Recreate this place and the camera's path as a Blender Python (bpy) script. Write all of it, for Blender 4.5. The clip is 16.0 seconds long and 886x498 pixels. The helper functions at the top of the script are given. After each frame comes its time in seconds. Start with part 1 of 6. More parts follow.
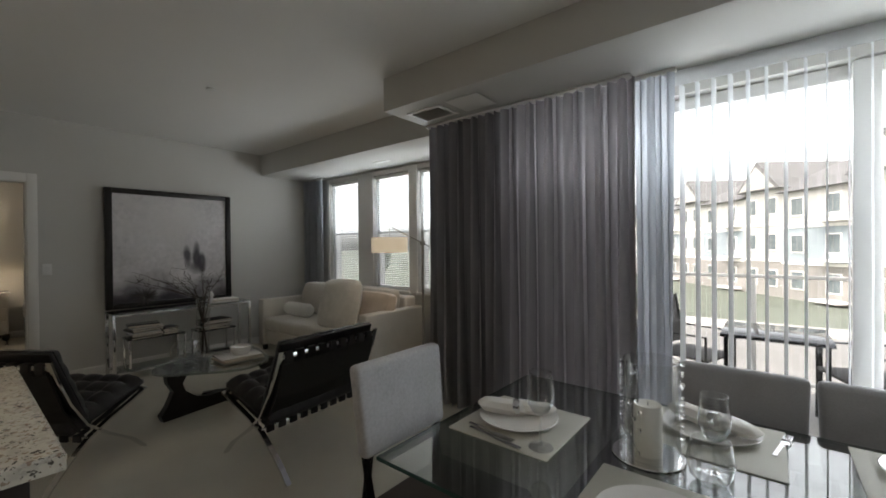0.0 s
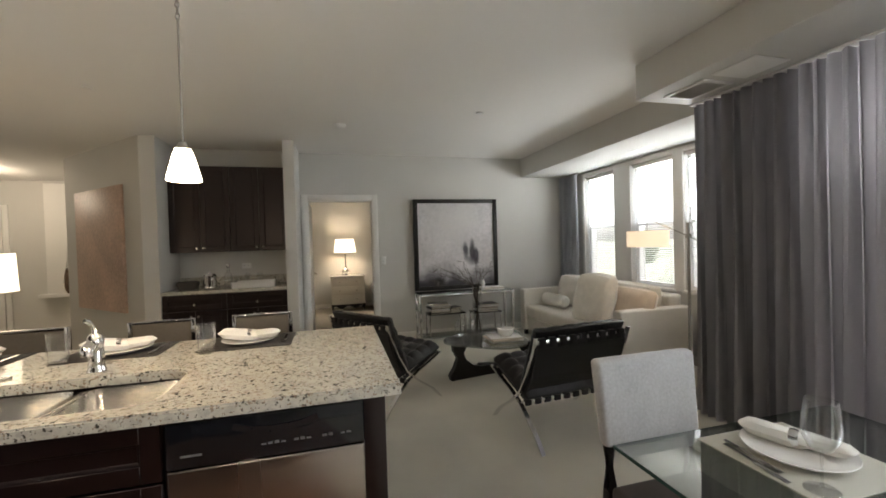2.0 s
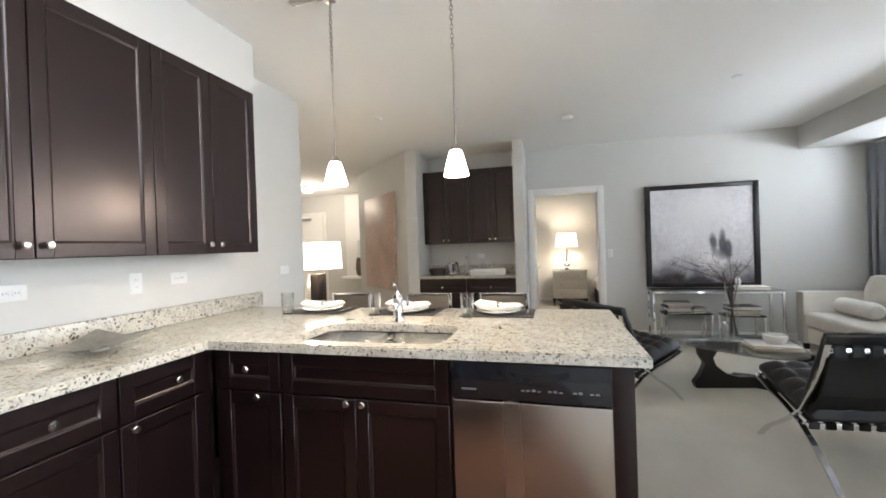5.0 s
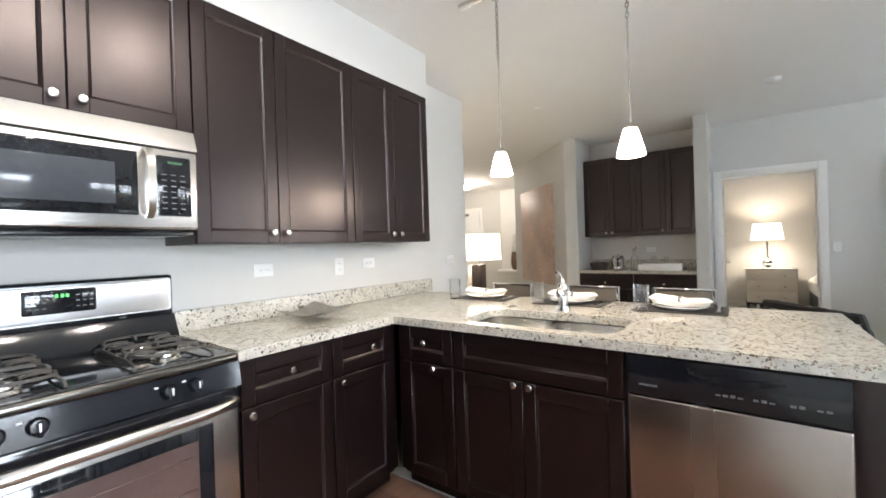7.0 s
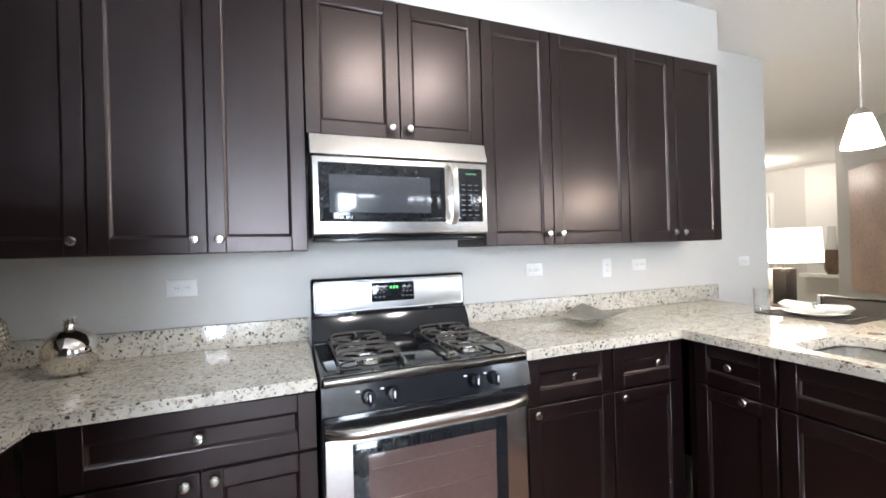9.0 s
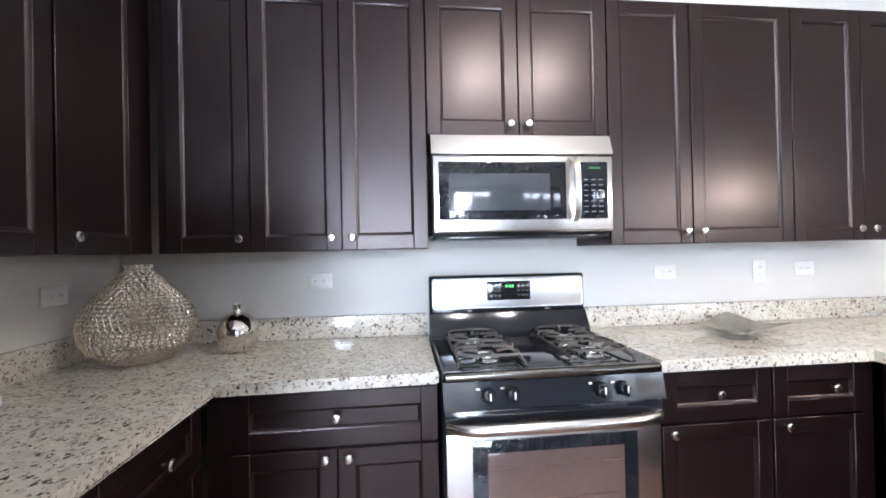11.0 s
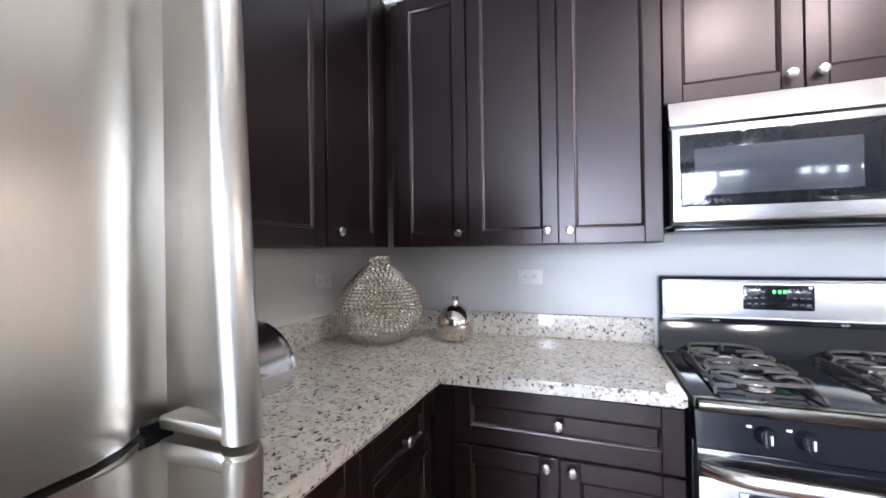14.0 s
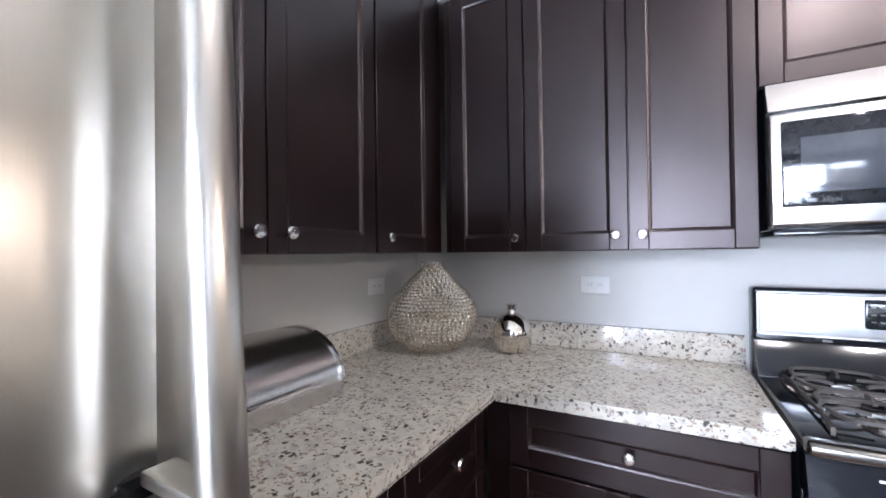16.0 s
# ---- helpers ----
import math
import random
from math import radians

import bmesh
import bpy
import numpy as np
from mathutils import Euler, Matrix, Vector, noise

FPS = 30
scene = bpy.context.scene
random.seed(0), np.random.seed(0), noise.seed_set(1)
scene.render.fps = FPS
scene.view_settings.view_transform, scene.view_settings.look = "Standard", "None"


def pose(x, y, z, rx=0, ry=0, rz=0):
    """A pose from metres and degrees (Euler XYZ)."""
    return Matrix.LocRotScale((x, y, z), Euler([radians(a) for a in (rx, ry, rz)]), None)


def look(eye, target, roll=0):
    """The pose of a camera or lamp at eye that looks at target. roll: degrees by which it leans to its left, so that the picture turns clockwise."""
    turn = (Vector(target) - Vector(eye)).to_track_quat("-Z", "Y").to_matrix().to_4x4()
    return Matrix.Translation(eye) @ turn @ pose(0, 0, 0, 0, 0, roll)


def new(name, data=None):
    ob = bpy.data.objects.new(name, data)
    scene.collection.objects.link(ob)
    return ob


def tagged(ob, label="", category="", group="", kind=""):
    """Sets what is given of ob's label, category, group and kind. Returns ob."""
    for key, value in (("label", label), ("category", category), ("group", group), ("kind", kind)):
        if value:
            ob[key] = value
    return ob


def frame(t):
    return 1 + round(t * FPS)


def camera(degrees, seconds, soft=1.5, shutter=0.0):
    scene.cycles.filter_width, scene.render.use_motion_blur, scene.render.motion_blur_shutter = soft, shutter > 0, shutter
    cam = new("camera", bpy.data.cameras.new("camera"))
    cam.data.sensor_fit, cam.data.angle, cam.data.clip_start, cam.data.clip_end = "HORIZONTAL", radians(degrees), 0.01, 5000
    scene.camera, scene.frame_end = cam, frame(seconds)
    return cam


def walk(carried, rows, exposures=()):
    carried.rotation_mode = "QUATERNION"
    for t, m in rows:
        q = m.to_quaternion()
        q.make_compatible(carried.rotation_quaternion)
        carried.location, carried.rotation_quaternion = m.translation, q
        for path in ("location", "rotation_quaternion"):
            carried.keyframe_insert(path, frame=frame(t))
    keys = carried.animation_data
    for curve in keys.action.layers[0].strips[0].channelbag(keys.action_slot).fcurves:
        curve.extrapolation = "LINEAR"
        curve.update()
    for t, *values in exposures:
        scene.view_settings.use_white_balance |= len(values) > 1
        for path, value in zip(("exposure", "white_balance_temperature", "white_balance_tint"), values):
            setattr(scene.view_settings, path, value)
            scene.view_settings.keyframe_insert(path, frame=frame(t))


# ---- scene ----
cam = camera(95.7, 16.0, 1.7)
PATH = [
    (0, (0.018, -0.091, 1.395), (-1.243, 1.462, 1.381), -0.5),
    (0.5, (0.039, -0.114, 1.406), (-1.472, 1.196, 1.385), -1.1),
    (1, (0.093, -0.095, 1.414), (-1.631, 0.918, 1.394), -1.4),
    (1.5, (0.171, -0.105, 1.441), (-1.69, 0.625, 1.406), -1.8),
    (2, (0.215, -0.14, 1.443), (-1.716, 0.378, 1.407), -1.7),
    (2.5, (0.266, -0.201, 1.427), (-1.693, 0.202, 1.394), -1.7),
    (3, (0.316, -0.242, 1.421), (-1.655, 0.101, 1.388), -1.6),
    (3.5, (0.329, -0.255, 1.422), (-1.663, -0.077, 1.394), -1.8),
    (4, (0.342, -0.253, 1.413), (-1.651, -0.411, 1.384), -1.8),
    (4.2, (0.345, -0.258, 1.405), (-1.638, -0.517, 1.374), -1.6),
    (6.3, (0.384, -0.272, 1.321), (-1.406, -1.162, 1.314), -1.9),
    (6.5, (0.371, -0.278, 1.34), (-1.375, -1.253, 1.318), -1.5),
    (7, (0.414, -0.313, 1.323), (-1.191, -1.506, 1.314), -1.8),
    (7.5, (0.444, -0.364, 1.336), (-0.954, -1.794, 1.326), -1.6),
    (8, (0.462, -0.405, 1.341), (-0.679, -2.047, 1.337), -1.7),
    (8.5, (0.493, -0.452, 1.358), (-0.413, -2.235, 1.352), -1.4),
    (9, (0.515, -0.488, 1.359), (-0.19, -2.36, 1.361), -1.6),
    (9.5, (0.528, -0.517, 1.363), (-0.019, -2.441, 1.37), -1.5),
    (9.7, (0.533, -0.499, 1.38), (0.058, -2.441, 1.37), -1.4),
    (12, (0.587, -0.568, 1.336), (0.527, -2.567, 1.361), -1.0),
    (12.5, (0.609, -0.598, 1.335), (0.681, -2.596, 1.355), -0.9),
    (13, (0.643, -0.606, 1.35), (0.955, -2.581, 1.355), -0.8),
    (13.5, (0.664, -0.609, 1.349), (1.208, -2.534, 1.359), -0.9),
    (14, (0.676, -0.612, 1.348), (1.385, -2.482, 1.359), -0.8),
    (14.5, (0.678, -0.615, 1.351), (1.471, -2.451, 1.367), -0.7),
    (15, (0.688, -0.632, 1.346), (1.503, -2.458, 1.366), -0.5),
    (15.5, (0.694, -0.67, 1.358), (1.583, -2.461, 1.381), -0.7),
    (16, (0.69, -0.695, 1.365), (1.666, -2.44, 1.387), -0.7),
]
EXPOSURES = [(0.0, 0.12, 7050, 10), (0.5, 0.32, 7200, 10), (1.5, 0.95, 7450, 11), (2.5, 1.5, 7100, 11), (3.5, 1.92, 6800, 11), (4.0, 2.1, 6600, 11), (6.5, 2.1, 6350, 11), (9.0, 2.14, 6150, 12), (12.0, 2.42, 5850, 16), (16.0, 2.46, 5800, 18)]
walk(cam, [(t, look(eye, target, roll)) for t, eye, target, roll in PATH], EXPOSURES)

# ---- world, sun ----
world = bpy.data.worlds.new("sky")
scene.world = world
world.use_nodes = True
wn = world.node_tree.nodes
sky = wn.new("ShaderNodeTexSky")
sky.sky_type = "NISHITA"
sky.sun_disc = False
sky.sun_elevation = radians(48)
sky.sun_rotation = radians(200)
sky.air_density, sky.dust_density, sky.ozone_density = 1.0, 4.0, 1.0
wn["Background"].inputs["Strength"].default_value = 0.15
pale = wn.new("ShaderNodeHueSaturation")  # thin overcast: whiter and brighter than a clear sky
pale.inputs["Saturation"].default_value, pale.inputs["Value"].default_value = 0.3, 3.8
world.node_tree.links.new(sky.outputs["Color"], pale.inputs["Color"])
world.node_tree.links.new(pale.outputs["Color"], wn["Background"].inputs["Color"])

sun = new("sun", bpy.data.lights.new("sun", "SUN"))
sun.data.energy, sun.data.angle, sun.data.color = 2.3, radians(12), (1.0, 0.97, 0.92)
sun.matrix_world = look((0, 0, 30), (-8, 26, 0))


def lamp(name, kind, place, energy, colour, size=0.05):
    ob = new(name, bpy.data.lights.new(name, kind))
    ob.location = place
    ob.data.energy, ob.data.color = energy, colour
    if kind == "POINT":
        ob.data.shadow_soft_size = size
    return ob


def sky_panel(x0, x1, y, z0, z1, energy):
    """Sky light entering through an opening, thrown into the room."""
    ob = lamp("sky_light", "AREA", ((x0 + x1) / 2, y, (z0 + z1) / 2), energy, (0.81, 0.905, 1.0))
    ob.data.shape, ob.data.size, ob.data.size_y = "RECTANGLE", x1 - x0, z1 - z0
    ob.rotation_euler = (radians(-90), 0, 0)
    return ob


sky_panel(0.50, 1.38, 2.99, 0.15, 2.28, 50)
sky_panel(-1.55, 0.36, 3.06, 1.86, 2.28, 14)
for a, b in ((-5.22, -4.62), (-4.21, -3.61), (-3.38, -2.79)):
    sky_panel(a, b, 3.80, 1.55, 2.30, 8)
WARM = (1.0, 0.84, 0.66)
# bulbs in the lamps that stand or hang in the rooms
lamp("pendant_bulb", "POINT", (-1.585, -0.708, 1.69), 3.2, WARM, 0.05)
lamp("pendant_bulb", "POINT", (-1.585, -1.376, 1.69), 3.2, WARM, 0.05)
lamp("table_lamp_bulb", "POINT", (-3.40, -2.66, 1.30), 2.5, WARM, 0.06)
lamp("bedroom_bulb", "POINT", (-8.75, 0.06, 1.42), 6.0, (1.0, 0.90, 0.80), 0.06)
lamp("hall_bulb", "POINT", (-7.3, -5.32, 2.55), 13, (1.0, 0.88, 0.73), 0.1)
lamp("floor_lamp_bulb", "POINT", (-3.12, 2.85, 1.41), 1, WARM, 0.08)


# ---- materials ----
def material(name, colour, rough=0.5, metal=0.0, vary=0.12, scale=3.0, fine=60.0, bump=0.0, coat=0.0, stretch=(1, 1, 1), spec=0.5, sheen=0.0, perobject=0.0, even=0.15, thin=0.0):
    """A surface with variation at two scales, from object coordinates."""
    m = bpy.data.materials.new(name)
    m.use_nodes = True
    n, l = m.node_tree.nodes, m.node_tree.links
    p = n["Principled BSDF"]
    p.inputs["Metallic"].default_value = metal
    p.inputs["Coat Weight"].default_value, p.inputs["Coat Roughness"].default_value = coat, rough
    p.inputs["Specular IOR Level"].default_value = spec
    p.inputs["Sheen Weight"].default_value = sheen
    tc, mp = n.new("ShaderNodeTexCoord"), n.new("ShaderNodeMapping")
    mp.inputs["Scale"].default_value = stretch
    l.new(tc.outputs["Object"], mp.inputs["Vector"])
    a, b = n.new("ShaderNodeTexNoise"), n.new("ShaderNodeTexNoise")
    for node, s in ((a, scale), (b, fine)):
        node.inputs["Scale"].default_value, node.inputs["Detail"].default_value = s, 4
        l.new(mp.outputs["Vector"], node.inputs["Vector"])
    mix = n.new("ShaderNodeMix")
    mix.inputs[0].default_value = 0.45
    l.new(a.outputs["Fac"], mix.inputs[2]), l.new(b.outputs["Fac"], mix.inputs[3])
    ramp = n.new("ShaderNodeValToRGB")
    lo, hi = [max(0, c * (1 - vary)) for c in colour], [min(1, c * (1 + vary)) for c in colour]
    ramp.color_ramp.elements[0].position, ramp.color_ramp.elements[1].position = 0.3, 0.7
    ramp.color_ramp.elements[0].color, ramp.color_ramp.elements[1].color = (*lo, 1), (*hi, 1)
    l.new(mix.outputs[0], ramp.inputs["Fac"])
    out = ramp.outputs["Color"]
    if perobject:
        info, hs, mr = n.new("ShaderNodeObjectInfo"), n.new("ShaderNodeHueSaturation"), n.new("ShaderNodeMapRange")
        mr.inputs["To Min"].default_value, mr.inputs["To Max"].default_value = 1 - perobject, 1 + perobject
        l.new(info.outputs["Random"], mr.inputs["Value"]), l.new(mr.outputs["Result"], hs.inputs["Value"]), l.new(out, hs.inputs["Color"])
        out = hs.outputs["Color"]
    l.new(out, p.inputs["Base Color"])
    rr = n.new("ShaderNodeMapRange")
    rr.inputs["To Min"].default_value, rr.inputs["To Max"].default_value = rough * (1 - even), min(1, rough * (1 + even))
    l.new(a.outputs["Fac"], rr.inputs["Value"]), l.new(rr.outputs["Result"], p.inputs["Roughness"])
    if bump:
        bp = n.new("ShaderNodeBump")
        bp.inputs["Strength"].default_value, bp.inputs["Distance"].default_value = bump, 0.004
        l.new(b.outputs["Fac"], bp.inputs["Height"]), l.new(bp.outputs["Normal"], p.inputs["Normal"])
    if thin:  # thin cloth lets part of the light through
        tl, sh = n.new("ShaderNodeBsdfTranslucent"), n.new("ShaderNodeMixShader")
        sh.inputs[0].default_value = thin
        l.new(out, tl.inputs["Color"]), l.new(p.outputs[0], sh.inputs[1]), l.new(tl.outputs[0], sh.inputs[2])
        l.new(sh.outputs[0], n["Material Output"].inputs["Surface"])
    return m


def glowing(name, colour, strength):
    m = material(name, colour, 0.5, vary=0.03)
    p = m.node_tree.nodes["Principled BSDF"]
    p.inputs["Emission Color"].default_value, p.inputs["Emission Strength"].default_value = (*colour, 1), strength
    return m


def clear(name, tint=(1, 1, 1), rough=0.0, ior=1.45):
    m = bpy.data.materials.new(name)
    m.use_nodes = True
    p = m.node_tree.nodes["Principled BSDF"]
    p.inputs["Base Color"].default_value, p.inputs["Roughness"].default_value = (*tint, 1), rough
    p.inputs["Transmission Weight"].default_value, p.inputs["IOR"].default_value = 1.0, ior
    return m


def pane_glass(name, tint=(1, 1, 1), gloss=0.04, power=4.0):
    """Thin glazing: clear, with a mirror-like gloss that grows at grazing angles."""
    m = bpy.data.materials.new(name)
    m.use_nodes = True
    n, l = m.node_tree.nodes, m.node_tree.links
    n.remove(n["Principled BSDF"])
    t, g, f, x = n.new("ShaderNodeBsdfTransparent"), n.new("ShaderNodeBsdfGlossy"), n.new("ShaderNodeLayerWeight"), n.new("ShaderNodeMixShader")
    k, a = n.new("ShaderNodeMath"), n.new("ShaderNodeMath")
    k.operation, k.inputs[1].default_value = "POWER", power
    a.operation, a.inputs[1].default_value, a.inputs[2].default_value = "MULTIPLY_ADD", 0.7, gloss
    t.inputs["Color"].default_value = (*tint, 1)
    g.inputs["Roughness"].default_value = 0.01
    f.inputs["Blend"].default_value = 0.5
    l.new(f.outputs["Facing"], k.inputs[0]), l.new(k.outputs[0], a.inputs[0]), l.new(a.outputs[0], x.inputs[0]), l.new(t.outputs[0], x.inputs[1]), l.new(g.outputs[0], x.inputs[2])
    l.new(x.outputs[0], n["Material Output"].inputs["Surface"])
    return m


def granite():
    """Cream stone with grey clouds, separate dark mineral chips and small rust-brown grains."""
    m = material("granite", (0.56, 0.535, 0.468), 0.08, vary=0.13, scale=14, fine=70)
    n, l = m.node_tree.nodes, m.node_tree.links
    p = n["Principled BSDF"]
    base = p.inputs["Base Color"].links[0].from_socket
    tc, wob, sub, mul, add = n.new("ShaderNodeTexCoord"), n.new("ShaderNodeTexNoise"), n.new("ShaderNodeVectorMath"), n.new("ShaderNodeVectorMath"), n.new("ShaderNodeVectorMath")
    wob.inputs["Scale"].default_value, wob.inputs["Detail"].default_value = 75, 3
    sub.operation, sub.inputs[1].default_value = "SUBTRACT", (0.5, 0.5, 0.5)
    mul.operation, mul.inputs["Scale"].default_value = "SCALE", 0.026
    l.new(tc.outputs["Object"], wob.inputs["Vector"]), l.new(wob.outputs["Color"], sub.inputs[0]), l.new(sub.outputs[0], mul.inputs[0])
    l.new(tc.outputs["Object"], add.inputs[0]), l.new(mul.outputs[0], add.inputs[1])

    def over(under, colour, mask):
        mx = n.new("ShaderNodeMix")
        mx.data_type = "RGBA"
        mx.inputs[7].default_value = (*colour, 1)
        l.new(mask, mx.inputs[0]), l.new(under, mx.inputs[6])
        return mx.outputs[2]

    def clouds(under, scale, low, high, colour, weight):
        no, mr = n.new("ShaderNodeTexNoise"), n.new("ShaderNodeMapRange")
        no.inputs["Scale"].default_value, no.inputs["Detail"].default_value = scale, 3
        l.new(add.outputs[0], no.inputs["Vector"]), l.new(no.outputs["Fac"], mr.inputs["Value"])
        mr.inputs["From Min"].default_value, mr.inputs["From Max"].default_value, mr.inputs["To Max"].default_value = low, high, weight
        return over(under, colour, mr.outputs["Result"])

    def chips(under, scale, share, size, colour, weight, shift):
        """A share of the cells of a scattered pattern, each filled to a ragged edge."""
        mp, vo, sp, pick, edge, both = n.new("ShaderNodeMapping"), n.new("ShaderNodeTexVoronoi"), n.new("ShaderNodeSeparateColor"), n.new("ShaderNodeMath"), n.new("ShaderNodeMapRange"), n.new("ShaderNodeMath")
        mp.inputs["Location"].default_value = (shift, 0.7 * shift, 0.4 * shift)
        vo.inputs["Scale"].default_value = scale
        l.new(add.outputs[0], mp.inputs["Vector"]), l.new(mp.outputs["Vector"], vo.inputs["Vector"]), l.new(vo.outputs["Color"], sp.inputs[0])
        pick.operation, pick.inputs[1].default_value = "LESS_THAN", share
        l.new(sp.outputs[0], pick.inputs[0]), l.new(vo.outputs["Distance"], edge.inputs["Value"])
        edge.inputs["From Min"].default_value, edge.inputs["From Max"].default_value = size, size - 0.09
        edge.inputs["To Max"].default_value = weight
        both.operation = "MULTIPLY"
        l.new(pick.outputs[0], both.inputs[0]), l.new(edge.outputs["Result"], both.inputs[1])
        return over(under, colour, both.outputs[0])

    c = clouds(base, 30, 0.50, 0.64, (0.42, 0.395, 0.35), 0.55)
    c = chips(c, 55, 0.16, 0.60, (0.40, 0.375, 0.34), 0.65, 3.1)
    c = chips(c, 100, 0.17, 0.54, (0.24, 0.15, 0.10), 0.75, 7.7)
    c = chips(c, 70, 0.15, 0.47, (0.045, 0.039, 0.035), 0.92, 1.3)
    c = chips(c, 150, 0.12, 0.50, (0.07, 0.06, 0.052), 0.9, 5.9)
    l.new(c, p.inputs["Base Color"])
    return m


def carpet_floor():
    return material("carpet", (0.58, 0.55, 0.475), 0.95, vary=0.14, scale=2.2, fine=420, bump=0.9, spec=0.1, sheen=0.25)


def art_canvas():
    """Grey misty canvas: pale sky, darker ground and a soft dark upright blot."""
    m = material("misty_canvas", (0.66, 0.635, 0.655), 0.5, vary=0.24, scale=2.2, fine=22)
    n, l = m.node_tree.nodes, m.node_tree.links
    p = n["Principled BSDF"]
    base = p.inputs["Base Color"].links[0].from_socket
    tc, sep = n.new("ShaderNodeTexCoord"), n.new("ShaderNodeSeparateXYZ")
    l.new(tc.outputs["Object"], sep.inputs[0])
    wob = n.new("ShaderNodeTexNoise")
    wob.inputs["Scale"].default_value = 4
    l.new(tc.outputs["Object"], wob.inputs["Vector"])

    def math_node(op, a, b):
        k = n.new("ShaderNodeMath")
        k.operation = op
        for i, v in enumerate((a, b)):
            if isinstance(v, (int, float)):
                k.inputs[i].default_value = v
            else:
                l.new(v, k.inputs[i])
        return k.outputs[0]

    def blot(under, cy, cz, ry, rz, colour, soft, weight):
        u = math_node("DIVIDE", math_node("SUBTRACT", sep.outputs["Y"], cy), ry)
        v = math_node("DIVIDE", math_node("SUBTRACT", sep.outputs["Z"], cz), rz)
        d = math_node("ADD", math_node("MULTIPLY", u, u), math_node("MULTIPLY", v, v))
        d = math_node("ADD", d, math_node("MULTIPLY", math_node("SUBTRACT", wob.outputs["Fac"], 0.5), 2.2))
        rp, mx = n.new("ShaderNodeValToRGB"), n.new("ShaderNodeMix")
        rp.color_ramp.elements[0].position, rp.color_ramp.elements[1].position = 0.0, soft
        rp.color_ramp.elements[0].color, rp.color_ramp.elements[1].color = (weight, weight, weight, 1), (0, 0, 0, 1)
        l.new(d, rp.inputs["Fac"])
        l.new(rp.outputs["Color"], mx.inputs[0])
        mx.data_type = "RGBA"
        mx.inputs[7].default_value = (*colour, 1)
        l.new(under, mx.inputs[6])
        return mx.outputs[2]

    c = blot(base, -0.1, 0.3, 0.60, 0.45, (0.74, 0.72, 0.72), 1.0, 0.8)
    c = blot(c, -0.45, -0.55, 0.55, 0.30, (0.11, 0.10, 0.125), 1.0, 0.85)
    c = blot(c, 0.35, -0.58, 0.60, 0.22, (0.09, 0.08, 0.10), 1.0, 0.85)
    c = blot(c, 0.0, -0.66, 1.5, 0.16, (0.045, 0.04, 0.05), 1.0, 0.95)
    c = blot(c, 0.14, -0.13, 0.050, 0.20, (0.055, 0.05, 0.07), 1.0, 0.9)
    c = blot(c, 0.25, -0.08, 0.050, 0.22, (0.05, 0.045, 0.06), 1.0, 0.92)
    c = blot(c, 0.31, -0.20, 0.050, 0.16, (0.06, 0.055, 0.075), 1.0, 0.9)
    c = blot(c, 0.22, -0.26, 0.13, 0.09, (0.07, 0.06, 0.08), 1.0, 0.85)
    l.new(c, p.inputs["Base Color"])
    return m


WALL = material("greige_paint", (0.62, 0.61, 0.585), 0.65, vary=0.025, scale=1.2, fine=220, bump=0.12)
WHITE = material("white_paint", (0.80, 0.79, 0.77), 0.45, vary=0.02, scale=2, fine=200, bump=0.05)
CEILING = material("ceiling_paint", (0.84, 0.83, 0.81), 0.8, vary=0.02, scale=1.0, fine=260, bump=0.2)
CARPET = carpet_floor()
PLANK = material("brown_plank", (0.24, 0.13, 0.085), 0.38, vary=0.25, scale=2.5, fine=40, stretch=(1, 9, 1), bump=0.1, perobject=0.18)
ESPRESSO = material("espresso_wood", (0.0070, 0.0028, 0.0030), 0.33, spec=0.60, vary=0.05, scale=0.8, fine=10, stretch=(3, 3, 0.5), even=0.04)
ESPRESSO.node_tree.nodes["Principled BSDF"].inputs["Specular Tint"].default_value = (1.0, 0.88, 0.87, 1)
GRANITE = granite()
STEEL = material("brushed_steel", (0.68, 0.66, 0.64), 0.24, 1.0, vary=0.05, scale=4, fine=300, stretch=(0.3, 0.3, 8), even=0.08)
STEEL_V = material("brushed_steel_upright", (0.59, 0.56, 0.505), 0.30, 1.0, vary=0.02, scale=1, fine=90, stretch=(6, 6, 0.1), even=0.06)
brush = STEEL_V.node_tree.nodes.new("ShaderNodeTangent")
brush.direction_type, brush.axis = "RADIAL", "Z"
STEEL_V.node_tree.nodes["Principled BSDF"].inputs["Anisotropic"].default_value = 0.6
STEEL_V.node_tree.links.new(brush.outputs["Tangent"], STEEL_V.node_tree.nodes["Principled BSDF"].inputs["Tangent"])
SINK_STEEL = material("satin_sink_steel", (0.74, 0.735, 0.72), 0.19, 1.0, vary=0.04, scale=6, fine=260, stretch=(1, 8, 1), even=0.08)
# darkened steel; the dishwasher door's brownish reflection is put into the base colour
REFLECTION_STEEL = material("brown_reflection_steel", (0.43, 0.375, 0.34), 0.27, 1.0, vary=0.03, scale=1, fine=90, stretch=(6, 6, 0.1), even=0.06)
SLOT = material("grey_slot", (0.22, 0.22, 0.22), 0.6, vary=0.05)
CHROME = material("chrome", (0.72, 0.72, 0.72), 0.07, 1.0, vary=0.03)
NICKEL = material("satin_nickel", (0.66, 0.64, 0.61), 0.2, 1.0, vary=0.05)
BLACK = material("black_enamel", (0.010, 0.011, 0.014), 0.10, vary=0.2)
BLACK_GLASS = material("black_glass", (0.012, 0.013, 0.016), 0.04, vary=0.1)
